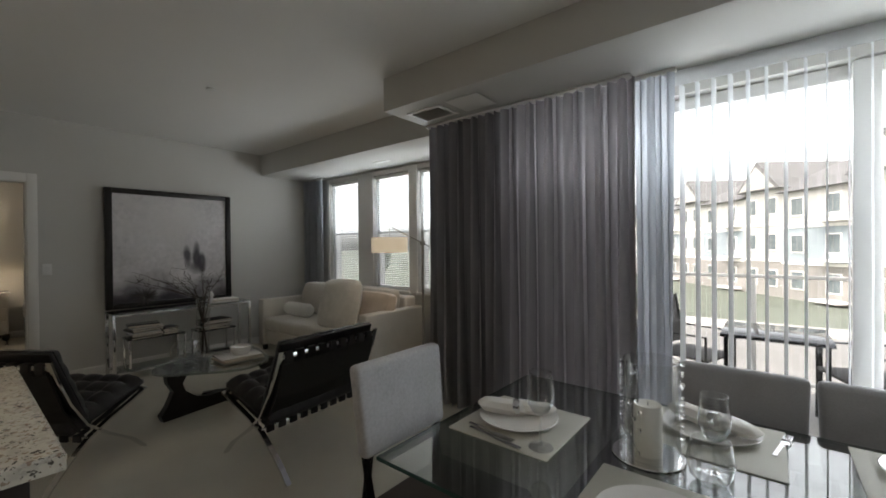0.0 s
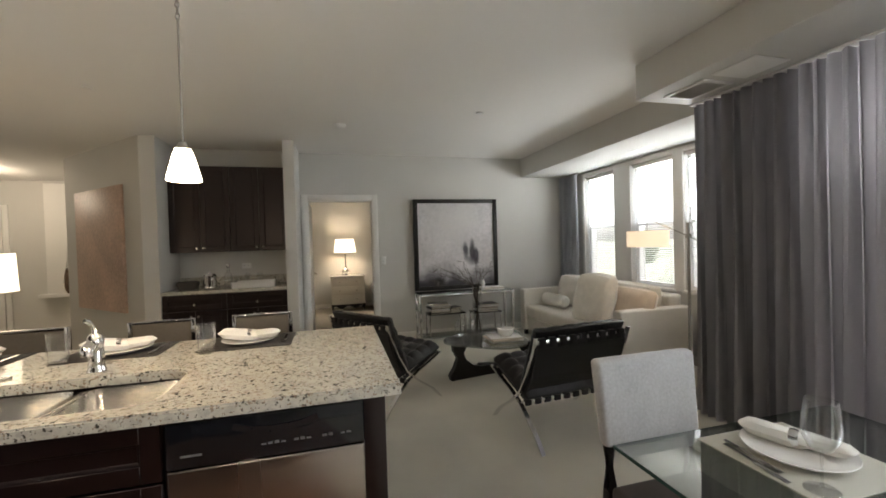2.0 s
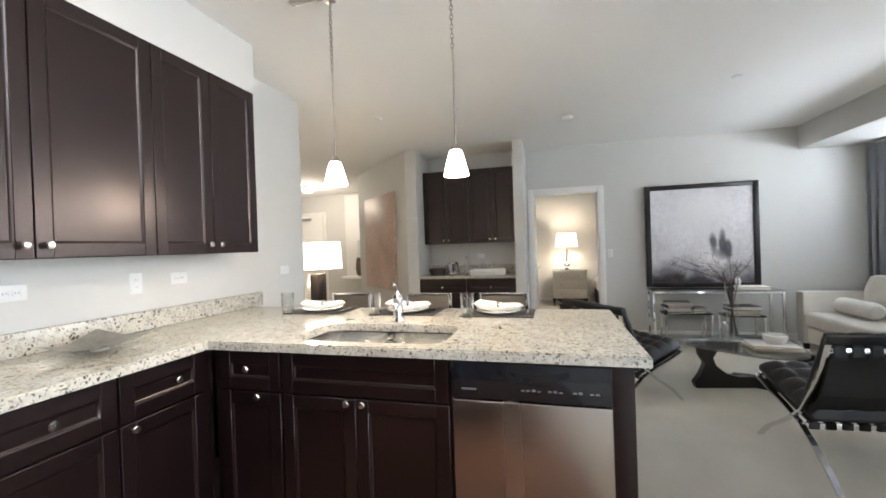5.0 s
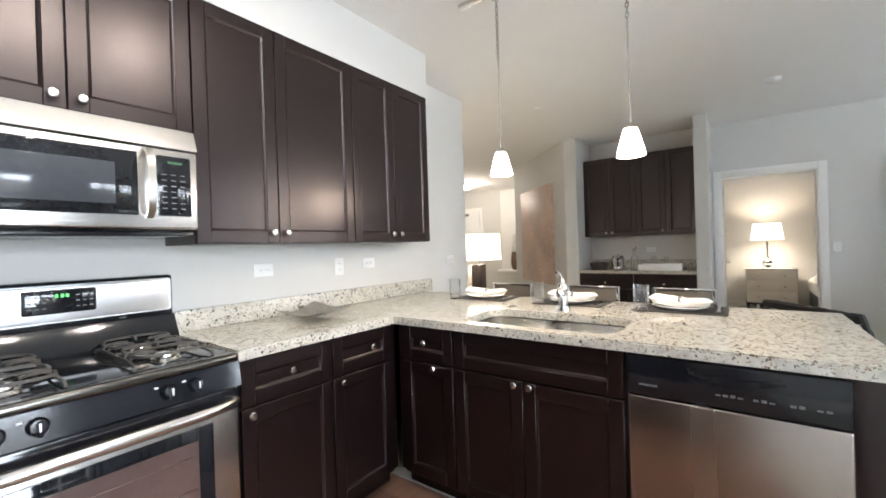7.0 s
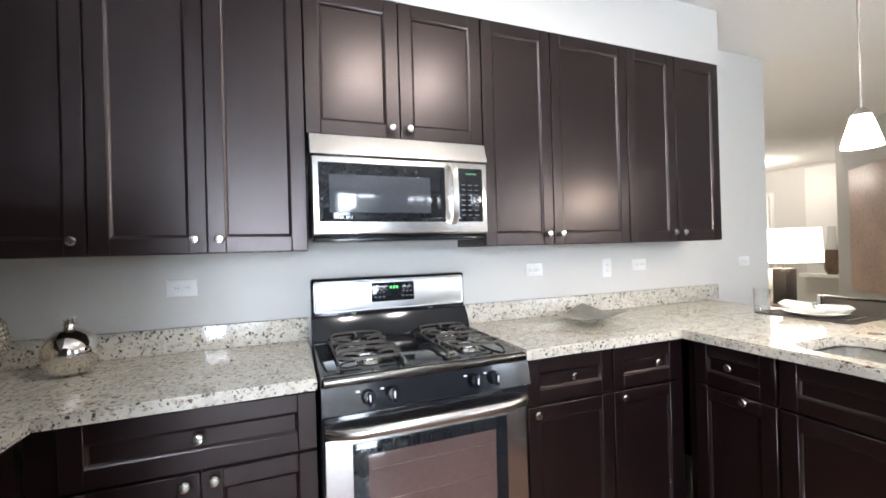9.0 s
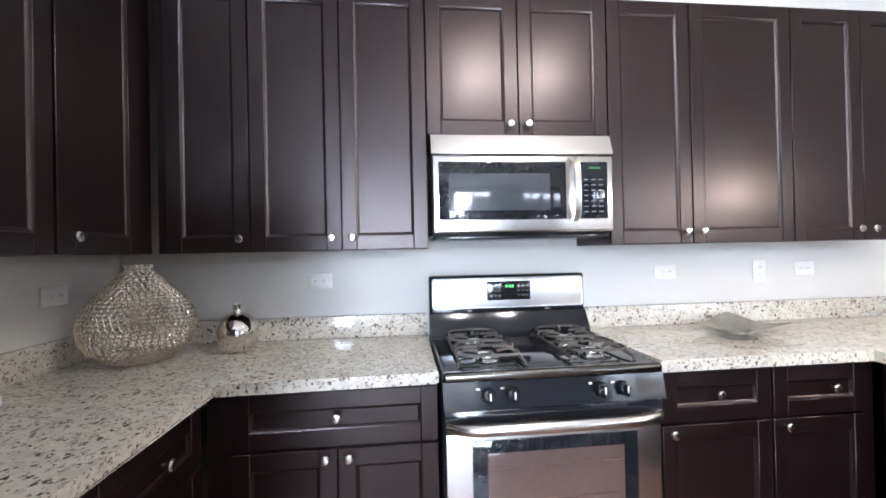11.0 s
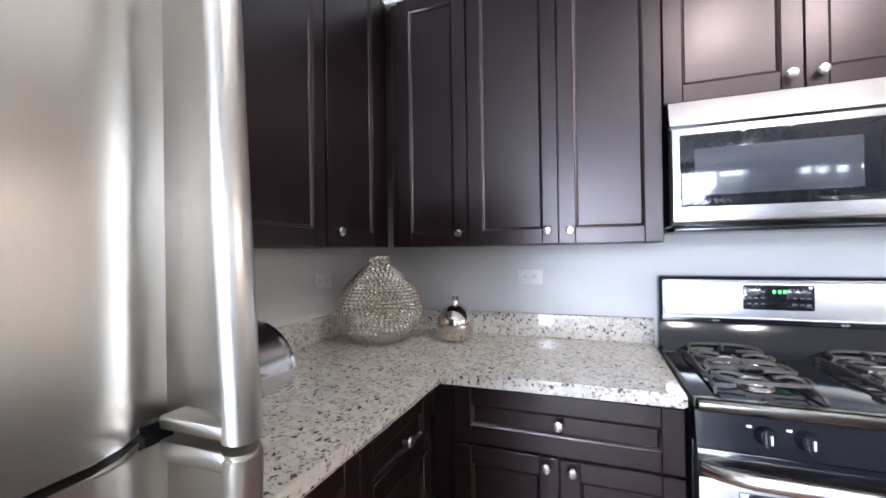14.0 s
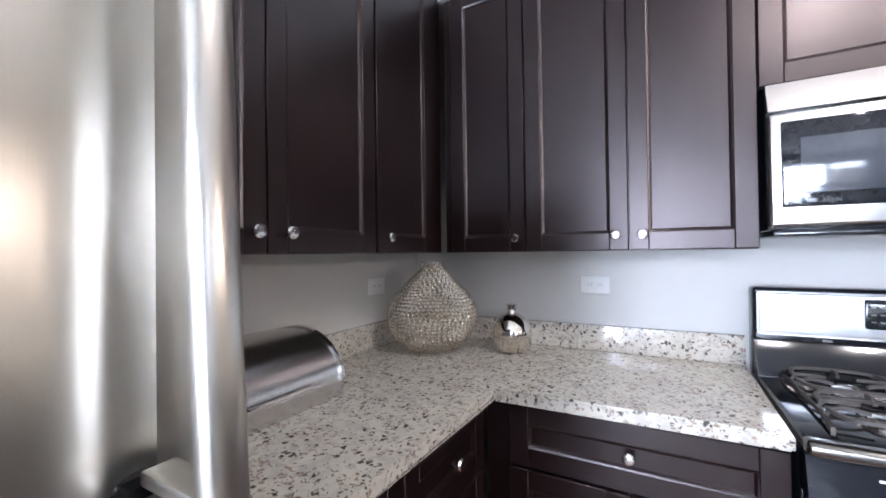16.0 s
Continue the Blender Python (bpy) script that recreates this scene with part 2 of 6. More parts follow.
OVEN_GLASS = material("brown_oven_glass", (0.11, 0.07, 0.062), 0.06, vary=0.1, spec=0.4)
IRON = material("cast_iron", (0.07, 0.062, 0.055), 0.55, vary=0.25, fine=150, bump=0.3)
STRAP = material("black_strap", (0.006, 0.0055, 0.0065), 0.6, vary=0.3, fine=150, bump=0.2)
LEATHER = material("black_leather", (0.008, 0.0072, 0.009), 0.4, vary=0.3, scale=6, fine=180, bump=0.3)
DARKWOOD = material("black_stained_wood", (0.012, 0.010, 0.010), 0.3, vary=0.3, stretch=(6, 6, 1))
SOFA = material("oat_linen", (0.72, 0.685, 0.63), 0.9, vary=0.08, scale=5, fine=420, bump=0.5, sheen=0.2, spec=0.2)
FUR = material("cream_plush", (0.82, 0.78, 0.71), 0.95, vary=0.10, scale=14, fine=260, bump=1.0, sheen=0.5, spec=0.1)
TAN = material("tan_silk", (0.66, 0.55, 0.45), 0.55, vary=0.16, scale=7, fine=120, bump=0.3, sheen=0.3)
GREYCLOTH = material("grey_suede", (0.42, 0.42, 0.44), 0.8, vary=0.10, scale=8, fine=160, bump=0.2, sheen=0.3, spec=0.25)
CURTAIN = material("grey_satin_drape", (0.42, 0.405, 0.42), 0.6, vary=0.08, scale=3, fine=320, stretch=(1, 1, 0.2), bump=0.1, sheen=0.1, thin=0.06)
SHEER = material("pale_grey_drape", (0.68, 0.70, 0.74), 0.7, vary=0.06, scale=3, fine=300, bump=0.1, thin=0.42)
VANE = material("white_vinyl", (0.84, 0.85, 0.86), 0.45, vary=0.03, thin=0.6)
CHINA = material("white_china", (0.82, 0.81, 0.79), 0.12, vary=0.02, coat=0.4)
NAPKIN = material("white_linen", (0.80, 0.78, 0.74), 0.85, vary=0.05, fine=300, bump=0.4)
MAT = material("silver_placemat", (0.52, 0.51, 0.45), 0.45, vary=0.07, fine=350, bump=0.4)
DARKMAT = material("charcoal_placemat", (0.045, 0.04, 0.038), 0.6, vary=0.2, fine=250, bump=0.5)
WAX = material("ivory_wax", (0.80, 0.77, 0.70), 0.5, vary=0.03)
GLASS = pane_glass("clear_glass", (0.98, 0.985, 0.985), 0.055, 1.9)
TOPGLASS = pane_glass("table_glass", (0.66, 0.72, 0.70), 0.20, 2.4)
EDGE = material("green_glass_edge", (0.035, 0.07, 0.06), 0.1, vary=0.1)
PANE = pane_glass("window_glass")
BEAD = clear("bead_glass", (0.97, 0.98, 0.99), 0.02)
MIRROR_STEEL = material("mercury_silver", (0.74, 0.69, 0.63), 0.05, 1.0, vary=0.08, scale=10)
WIRE = material("pale_gold_wire", (0.70, 0.65, 0.56), 0.25, 1.0, vary=0.15)
COPPER = material("copper_canvas", (0.57, 0.41, 0.335), 0.5, vary=0.28, scale=2.2, fine=25, bump=0.2)
FRAME = material("black_frame", (0.014, 0.012, 0.012), 0.35, vary=0.2)
CANVAS = art_canvas()
PLASTIC = material("white_plastic", (0.78, 0.78, 0.77), 0.35, vary=0.02)
PAPER = material("printed_paper", (0.62, 0.56, 0.48), 0.7, vary=0.12)
PEWTER = material("pewter_leaf", (0.56, 0.54, 0.49), 0.4, 0.5, vary=0.25, scale=12)
SHADE = glowing("lit_linen_shade", (1.0, 0.88, 0.71), 0.95)
DIMSHADE = glowing("dimly_lit_shade", (0.95, 0.80, 0.60), 0.35)
PENDANT = glowing("lit_opal_glass", (1.0, 0.89, 0.74), 4.0)
HALLGLOW = glowing("lit_ceiling_glass", (1.0, 0.9, 0.78), 2.0)
SPOT = glowing("lit_spot_lens", (1.0, 0.87, 0.70), 9.0)
GREEN = glowing("green_digits", (0.15, 1.0, 0.2), 0.18)
SIDING = material("grey_siding", (0.29, 0.335, 0.365), 0.8, vary=0.06, scale=0.4, fine=12, stretch=(0.3, 0.3, 6))
CREAMSIDING = material("cream_siding", (0.42, 0.415, 0.40), 0.8, vary=0.06, scale=0.4, fine=12, stretch=(0.3, 0.3, 6))
BASESTONE = material("beige_stone_base", (0.27, 0.257, 0.245), 0.85, vary=0.14, scale=0.8, fine=9)
ROOF = material("asphalt_shingle", (0.15, 0.15, 0.155), 0.9, vary=0.2, scale=1, fine=14)
SMOKED = material("smoked_steel", (0.15, 0.142, 0.13), 0.22, 1.0, vary=0.06, scale=4, fine=200, stretch=(0.3, 6, 6))
SATIN = material("satin_steel", (0.74, 0.75, 0.76), 0.36, 1.0, vary=0.02, scale=2, fine=260, stretch=(0.2, 6, 6), even=0.05)
ROD = material("satin_rod", (0.42, 0.40, 0.37), 0.4, 1.0, vary=0.06)
BROWN_SUEDE = material("brown_suede", (0.055, 0.043, 0.038), 0.75, vary=0.15, scale=8, fine=160, bump=0.2, sheen=0.15, spec=0.25)
MARBLED = material("pale_grey_suede", (0.47, 0.47, 0.485), 0.75, vary=0.20, scale=5, fine=90, bump=0.2, sheen=0.3, spec=0.25)
BRONZE = material("bronze_glaze", (0.20, 0.135, 0.095), 0.16, 0.6, vary=0.3, scale=6)
ASPHALT = material("parking_concrete", (0.20, 0.197, 0.193), 0.9, vary=0.2, scale=0.2, fine=10)
GRASS = material("lawn", (0.12, 0.135, 0.11), 0.95, vary=0.25, scale=0.3, fine=6)
CONCRETE = material("concrete", (0.42, 0.41, 0.39), 0.85, vary=0.1, scale=0.8, fine=25, bump=0.2)
DARKPANE = material("dark_window", (0.13, 0.155, 0.165), 0.05, vary=0.2)
LEAF = material("leaves", (0.085, 0.115, 0.055), 0.7, vary=0.35, scale=1.5, fine=9, perobject=0.1)
BARK = material("bark", (0.10, 0.075, 0.055), 0.9, vary=0.3, scale=3, fine=25, bump=0.5)
TWIG = material("dry_twig", (0.06, 0.045, 0.035), 0.8, vary=0.3)


# ---- building blocks ----
def box(bm, x0, x1, y0, y1, z0, z1, r=0.0, seg=2):
    x0, x1, y0, y1, z0, z1 = min(x0, x1), max(x0, x1), min(y0, y1), max(y0, y1), min(z0, z1), max(z0, z1)
    v = [bm.verts.new((x, y, z)) for z in (z0, z1) for x, y in ((x0, y0), (x1, y0), (x1, y1), (x0, y1))]
    faces = [bm.faces.new([v[i] for i in f]) for f in ((3, 2, 1, 0), (4, 5, 6, 7), (0, 1, 5, 4), (1, 2, 6, 5), (2, 3, 7, 6), (3, 0, 4, 7))]
    if r:
        edges = list({e for f in faces for e in f.edges})
        bmesh.ops.bevel(bm, geom=edges, offset=r, segments=seg, affect="EDGES", profile=0.5)
    return v


def boxed(*args):
    bm = bmesh.new()
    box(bm, *args)
    return bm


def lathe(bm, profile, n=24, at=(0, 0, 0)):
    """Turns (radius, height) pairs round the upright axis."""
    rings = []
    for r, z in profile:
        if r < 1e-5:
            rings.append([bm.verts.new((at[0], at[1], at[2] + z))])
        else:
            rings.append([bm.verts.new((at[0] + r * math.cos(2 * math.pi * k / n), at[1] + r * math.sin(2 * math.pi * k / n), at[2] + z)) for k in range(n)])
    for a, b in zip(rings, rings[1:]):
        for k in range(n):
            q = [a[k % len(a)], a[(k + 1) % len(a)], b[(k + 1) % len(b)], b[k % len(b)]]
            q = list(dict.fromkeys(q))
            if len(q) > 2:
                bm.faces.new(q)
    return bm


def turned(profile, n=24, at=(0, 0, 0)):
    return lathe(bmesh.new(), profile, n, at)


def tube(bm, points, r, n=8, flat=None):
    """A rod along points; flat: (half width, half thickness) for a bar, its width held level."""
    pts = [Vector(p) for p in points]
    rings = []
    for i, p in enumerate(pts):
        d = (pts[min(i + 1, len(pts) - 1)] - pts[max(i - 1, 0)]).normalized()
        side = d.cross(Vector((0, 0, 1)))
        if side.length < 1e-3:
            side = Vector((1, 0, 0))
        side.normalize()
        up = side.cross(d).normalized()
        if flat:
            ring = [p + side * sx * flat[0] + up * sy * flat[1] for sx, sy in ((-1, -1), (1, -1), (1, 1), (-1, 1))]
        else:
            rr = r[i] if isinstance(r, (list, tuple)) else r
            ring = [p + (side * math.cos(2 * math.pi * k / n) + up * math.sin(2 * math.pi * k / n)) * rr for k in range(n)]
        rings.append([bm.verts.new(q) for q in ring])
    for a, b in zip(rings, rings[1:]):
        for k in range(len(a)):
            bm.faces.new((a[k], a[(k + 1) % len(a)], b[(k + 1) % len(b)], b[k]))
    bm.faces.new(list(reversed(rings[0]))), bm.faces.new(rings[-1])
    return bm


def rod(points, r, n=8, flat=None):
    return tube(bmesh.new(), points, r, n, flat)


def prism(bm, outline, z0, z1):
    """An upright prism on an outline of (x, y)."""
    a = [bm.verts.new((x, y, z0)) for x, y in outline]
    b = [bm.verts.new((x, y, z1)) for x, y in outline]
    for k in range(len(a)):
        j = (k + 1) % len(a)
        bm.faces.new((a[k], a[j], b[j], b[k]))
    bm.faces.new(list(reversed(a))), bm.faces.new(b)
    return bm


def cushion(w, d, h, n=10, puff=0.35, seed=0):
    """A stuffed pad w x d x h, centred, thickest in the middle, with soft corners."""
    bm = bmesh.new()
    grid = {}
    for s in (1, -1):
        for i in range(n + 1):
            for j in range(n + 1):
                u, v = 2 * i / n - 1, 2 * j / n - 1
                e = (1 - abs(u) ** 4) * (1 - abs(v) ** 4)
                if s == -1 and (i in (0, n) or j in (0, n)):
                    grid[s, i, j] = grid[1, i, j]
                    continue
                round_off = 1 - 0.10 * (u * u * v * v)
                z = s * h / 2 * ((1 - puff) * min(1, e * 6) ** 0.5 + puff * e) + 0.06 * h * noise.noise(Vector((u * 2 + seed, v * 2, s)))
                if i in (0, n) or j in (0, n):
                    z = 0.0
                grid[s, i, j] = bm.verts.new((u * w / 2 * round_off, v * d / 2 * round_off, z))
    for s in (1, -1):
        for i in range(n):
            for j in range(n):
                q = [grid[s, i, j], grid[s, i + 1, j], grid[s, i + 1, j + 1], grid[s, i, j + 1]]
                bm.faces.new(q if s == 1 else q[::-1])
    return bm


def moved(bm, m):
    bmesh.ops.transform(bm, matrix=m, verts=bm.verts)
    return bm


def finish(name, bm, mat, smooth=True):
    bmesh.ops.recalc_face_normals(bm, faces=bm.faces)
    me = bpy.data.meshes.new(name)
    bm.to_mesh(me)
    bm.free()
    me.materials.append(mat)
    if smooth:
        me.shade_smooth()
        me.set_sharp_from_angle(angle=radians(38))
    return me


def part(name, bm, mat, parent=None, label="", at=None, smooth=True):
    """One mesh object of its own, under a thing or part."""
    me = bm if isinstance(bm, bpy.types.Mesh) else finish(name, bm, mat, smooth)
    ob = new(name, me)
    ob.parent = parent
    if at is not None:
        ob.matrix_local = at if isinstance(at, Matrix) else Matrix.Translation(at)
    return tagged(ob, label)


def thing(name, at, label, category, group=""):
    ob = new(name)
    ob.empty_display_size = 0.1
    ob.matrix_world = at if isinstance(at, Matrix) else Matrix.Translation(at)
    return tagged(ob, label, category, group)


def solid(name, bm, mat, label, category, group="", at=None):
    """A thing that is one mesh."""
    return tagged(part(name, bm, mat, None, "", at), label, category, group)


def setting(name, bm, mat, label, category="structure", parent=None):
    return tagged(part(name, bm, mat, parent), label, category, "", "structure") if parent is None else part(name, bm, mat, parent, label)


# ---- shell of the rooms ----
TOP = 2.75
bm = bmesh.new()
box(bm, -9.5, 2.0, -7.4, 4.0, TOP, TOP + 0.12)
setting("ceiling", bm, CEILING, "flat off-white painted ceiling over the whole flat", "ceiling")
bm = bmesh.new()
box(bm, -9.5, -1.285, -7.4, 3.85, -0.12, 0)
box(bm, -1.285, 2.0, 0.12, 3.1, -0.12, 0)
setting("floor", bm, CARPET, "beige cut-pile carpet across living and dining area", "floor")
kitchen_floor = setting("floor_kitchen", boxed(-1.285, 2.0, -2.61, 0.12, -0.12, -0.008), DARKWOOD, "reddish brown plank floor in the kitchen", "floor")

setting("wall_south", boxed(-2.9, 1.85, -2.61, -2.49, 0, TOP), WALL, "smooth greige wall behind the range", "wall")
setting("wall_east", boxed(1.85, 1.97, -2.61, 3.1, 0, TOP), WALL, "greige kitchen side wall", "wall")
bm = bmesh.new()
box(bm, -5.89, -5.77, -0.60, -0.50, 0, TOP)
box(bm, -5.89, -5.77, 0.40, 3.65, 0, TOP)
box(bm, -5.89, -5.77, -0.50, 0.40, 2.085, TOP)
setting("wall_west", bm, WALL, "greige living room wall with a bedroom doorway", "wall")
bm = bmesh.new()
box(bm, -5.77, -5.05, -0.73, -0.60, 0, TOP)
box(bm, -5.80, -5.68, -2.09, -0.73, 0, TOP)
prism(bm, [(-5.05, -2.09), (-5.80, -2.09), (-6.6, -2.9), (-8.6, -2.9), (-8.6, -3.75), (-6.55, -3.75), (-5.05, -2.25)], 0, TOP)
setting("wall_niche", bm, WALL, "greige wall with a recessed bar niche and angled side", "wall")
setting("wall_hall_end", boxed(-8.72, -8.6, -7.3, -2.9, 0, TOP), WALL, "pale wall at the end of the entry hall", "wall")
setting("wall_hall_south", boxed(-8.72, -2.78, -7.3, -7.18, 0, TOP), WALL, "plain wall along the entry hall", "wall")
setting("wall_hall_east", boxed(-2.9, -2.78, -7.18, -2.61, 0, TOP), WALL, "plain wall beside the kitchen", "wall")
bm = bmesh.new()
box(bm, -9.42, -9.3, -0.95, 3.65, 0, TOP)
box(bm, -9.3, -5.80, -1.07, -0.95, 0, TOP)
setting("wall_bedroom", bm, WALL, "greige bedroom walls lit by a table lamp", "wall")
# window wall of the living room, in piers, head and apron
WINS = ((-5.26, -4.58), (-4.25, -3.57), (-3.42, -2.75))
bm = bmesh.new()
edges = [-9.42] + [x for w in WINS for x in w] + [-2.25]
for a, b in zip(edges[::2], edges[1::2]):
    box(bm, a, b, 3.65, 3.85, 0, TOP)
for a, b in WINS:
    box(bm, a, b, 3.65, 3.85, 0, 0.81), box(bm, a, b, 3.65, 3.85, 2.37, TOP)
setting("wall_north", bm, WALL, "greige outer wall with three tall windows", "wall")
bm = bmesh.new()
box(bm, -2.37, -2.25, 2.95, 3.65, 0, TOP)
box(bm, -2.25, -1.7, 2.95, 3.10, 0, TOP)
box(bm, 1.5, 1.97, 2.95, 3.10, 0, TOP)
box(bm, -1.7, 1.5, 2.95, 3.10, 2.38, TOP)
setting("wall_balcony", bm, WALL, "greige wall round the sliding balcony door", "wall")
setting("soffit_dining", boxed(-2.39, 1.85, 2.13, 2.95, 2.48, TOP, 0.004), WALL, "boxed soffit above the dining curtain", "soffit")
setting("soffit_living", boxed(-5.77, -2.37, 2.81, 3.65, 2.45, TOP, 0.004), WALL, "boxed soffit above the living room windows", "soffit")
bm = bmesh.new()
box(bm, -1.92, 1.85, -2.49, -2.155, 2.425, TOP)
box(bm, 1.515, 1.85, -2.155, -0.1, 2.425, TOP)
setting("soffit_kitchen", bm, WALL, "flush bulkhead above the kitchen cabinets", "soffit")


def strip(name, bm, label):
    return setting(name, bm, WHITE, label, "trim")


bm = bmesh.new()
box(bm, -5.77, -5.755, 0.50, 3.65, 0, 0.10, 0.003), box(bm, -5.77, -5.755, -0.6, -0.585, 0, 0.10)
box(bm, -5.77, -2.40, 3.635, 3.65, 0, 0.10, 0.003)
box(bm, -9.3, -9.285, -0.95, 3.6, 0, 0.10, 0.003)
strip("baseboard", bm, "white painted baseboard along the walls")

# doorway to the bedroom: casing and the open leaf
bm = bmesh.new()
box(bm, -5.772, -5.752, -0.58, -0.50, 0, 2.165, 0.004)
box(bm, -5.772, -5.752, 0.40, 0.48, 0, 2.165, 0.004)
box(bm, -5.772, -5.752, -0.50, 0.40, 2.085, 2.165, 0.004)
box(bm, -5.90, -5.77, -0.502, -0.49, 0, 2.085), box(bm, -5.90, -5.77, 0.39, 0.402, 0, 2.085), box(bm, -5.90, -5.77, -0.49, 0.39, 2.075, 2.086)
strip("trim", bm, "white casing round the bedroom doorway")
door = tagged(part("door_1", boxed(-6.78, -5.905, -0.535, -0.50, 0.01, 2.07, 0.003), WHITE), "white bedroom door standing wide open", "door", "", "structure")
bm = bmesh.new()
tube(bm, [(-6.70, -0.50, 0.98), (-6.70, -0.455, 0.98), (-6.60, -0.45, 0.98)], 0.011)
part("door_handle", bm, NICKEL, door, "satin nickel lever handle")
for z in (0.25, 1.0, 1.85):
    part("hinge", boxed(-5.915, -5.895, -0.501, -0.488, z, z + 0.09, 0.002), NICKEL, door)
# entry door at the end of the hall
entry = tagged(part("door_2", boxed(-8.6, -8.56, -6.66, -5.77, 0.01, 2.24, 0.004), WHITE), "cream entry door at the end of the hall", "door", "", "structure")
part("door_closer", boxed(-8.56, -8.50, -6.42, -6.07, 2.12, 2.19, 0.01), NICKEL, entry, "grey door closer")
bm = bmesh.new()
box(bm, -8.6, -8.575, -6.75, -6.67, 0, 2.32, 0.003), box(bm, -8.6, -8.575, -5.76, -5.68, 0, 2.32, 0.003), box(bm, -8.6, -8.575, -6.67, -5.76, 2.245, 2.32, 0.003)
strip("trim", bm, "white casing round the entry door")


# ---- windows ----
def living_window(n, x0, x1):
    w = tagged(thing("window_%d" % n, (x0, 3.74, 0.81), "", ""), "tall white window with lowered mini blinds", "window", "", "structure")
    W, H = x1 - x0, 1.56
    bm = bmesh.new()
    for a in ((0, 0.045, 0, H), (W - 0.045, W, 0, H), (0.045, W - 0.045, 0, 0.05), (0.045, W - 0.045, H - 0.045, H), (0.045, W - 0.045, H * 0.49, H * 0.49 + 0.04)):
        box(bm, a[0], a[1], -0.03, 0.04, a[2], a[3], 0.004)
    part("window_frame", bm, WHITE, w)
    part("window_sill", boxed(-0.02, W + 0.02, -0.13, -0.031, -0.025, 0.003, 0.004), WHITE, w)
    p = part("pane", boxed(0.046, W - 0.046, 0.0, 0.006, 0.05, H - 0.045), PANE, w)
    p.visible_shadow = False
    part("blind_rail", boxed(0.01, W - 0.01, -0.075, -0.04, H - 0.045, H - 0.005, 0.004), WHITE, w)
    me = finish("slat", moved(boxed(-(W - 0.03) / 2, (W - 0.03) / 2, -0.0125, 0.0125, -0.0006, 0.0006), pose(0, 0, 0, -27, 0, 0)), VANE, False)
    count = 58
    for k in range(count):
        part("slat", me, VANE, w, "", (W / 2, -0.057, 0.03 + k * (H - 0.09) / count))
    for x in (0.1, W - 0.1):
        part("blind_cord", rod([(x, -0.071, 0.03), (x, -0.071, H - 0.04)], 0.0012, 5), VANE, w)
    return w


for n, (a, b) in enumerate(WINS):
    living_window(n + 1, a, b)

# white boards added over the backlit piers, standing in for lit reveals and glare
bm = bmesh.new()
for a, b in ((-5.32, -5.265), (-4.575, -4.255), (-3.565, -3.425), (-2.745, -2.69)):
    box(bm, a, b, 3.632, 3.649, 0.80, 2.43, 0.003)
for a, b in WINS:
    box(bm, a - 0.004, b + 0.004, 3.634, 3.649, 2.375, 2.43, 0.003)
strip("trim", bm, "added white boards brightening the wall between and above the windows")

slider = tagged(thing("window_4", (0, 3.02, 0), "", ""), "white framed sliding glass door to the balcony", "window", "", "structure")
for a, b, y in ((-1.7, 0.49, 0.03), (0.37, 1.5, -0.03)):
    bm = bmesh.new()
    for c in ((a, a + 0.11, 0.02, 2.37), (b - 0.11, b, 0.02, 2.37), (a + 0.11, b - 0.11, 0.02, 0.12), (a + 0.11, b - 0.11, 2.29, 2.37)):
        box(bm, c[0], c[1], y - 0.025, y + 0.025, c[2], c[3], 0.005)
    part("window_frame", bm, WHITE, slider)
    p = part("pane", boxed(a + 0.11, b - 0.11, y - 0.004, y + 0.004, 0.12, 2.29), PANE, slider)
    p.visible_shadow = False
part("threshold", boxed(-1.7, 1.5, -0.07, 0.07, 0.0, 0.02, 0.003), NICKEL, slider)


# ---- outdoors ----
setting("ground", boxed(-400, 400, 3.9, 900, -3.6, -3.3), GRASS, "green lawn round the apartment courts", "ground")
setting("road", boxed(-60, 60, 13.5, 27, -3.31, -3.28), ASPHALT, "grey asphalt parking road behind the balcony", "road")
bm = bmesh.new()
box(bm, -60, 60, 13.2, 13.5, -3.32, -3.17), box(bm, -60, 60, 27, 29.4, -3.32, -3.16)
setting("pavement", bm, CONCRETE, "pale concrete kerb and footpath along the road", "pavement")
setting("balcony_floor", boxed(-2.25, 4.0, 3.1, 5.1, -0.25, -0.04), CONCRETE, "concrete balcony slab outside the sliding door", "balcony")
rail = thing("railing", (0, 5.0, -0.04), "pale metal balcony railing with slim posts", "railing")
part("top_rail", boxed(-2.25, 4.0, -0.025, 0.025, 1.09, 1.125, 0.006), WHITE, rail)
for x in (-2.2, -0.1, 2.0, 3.95):
    part("post", boxed(x - 0.02, x + 0.02, -0.02, 0.02, 0.0, 1.09, 0.004), WHITE, rail)
part("bottom_rail", boxed(-2.25, 4.0, -0.02, 0.02, 0.08, 0.11, 0.004), WHITE, rail)


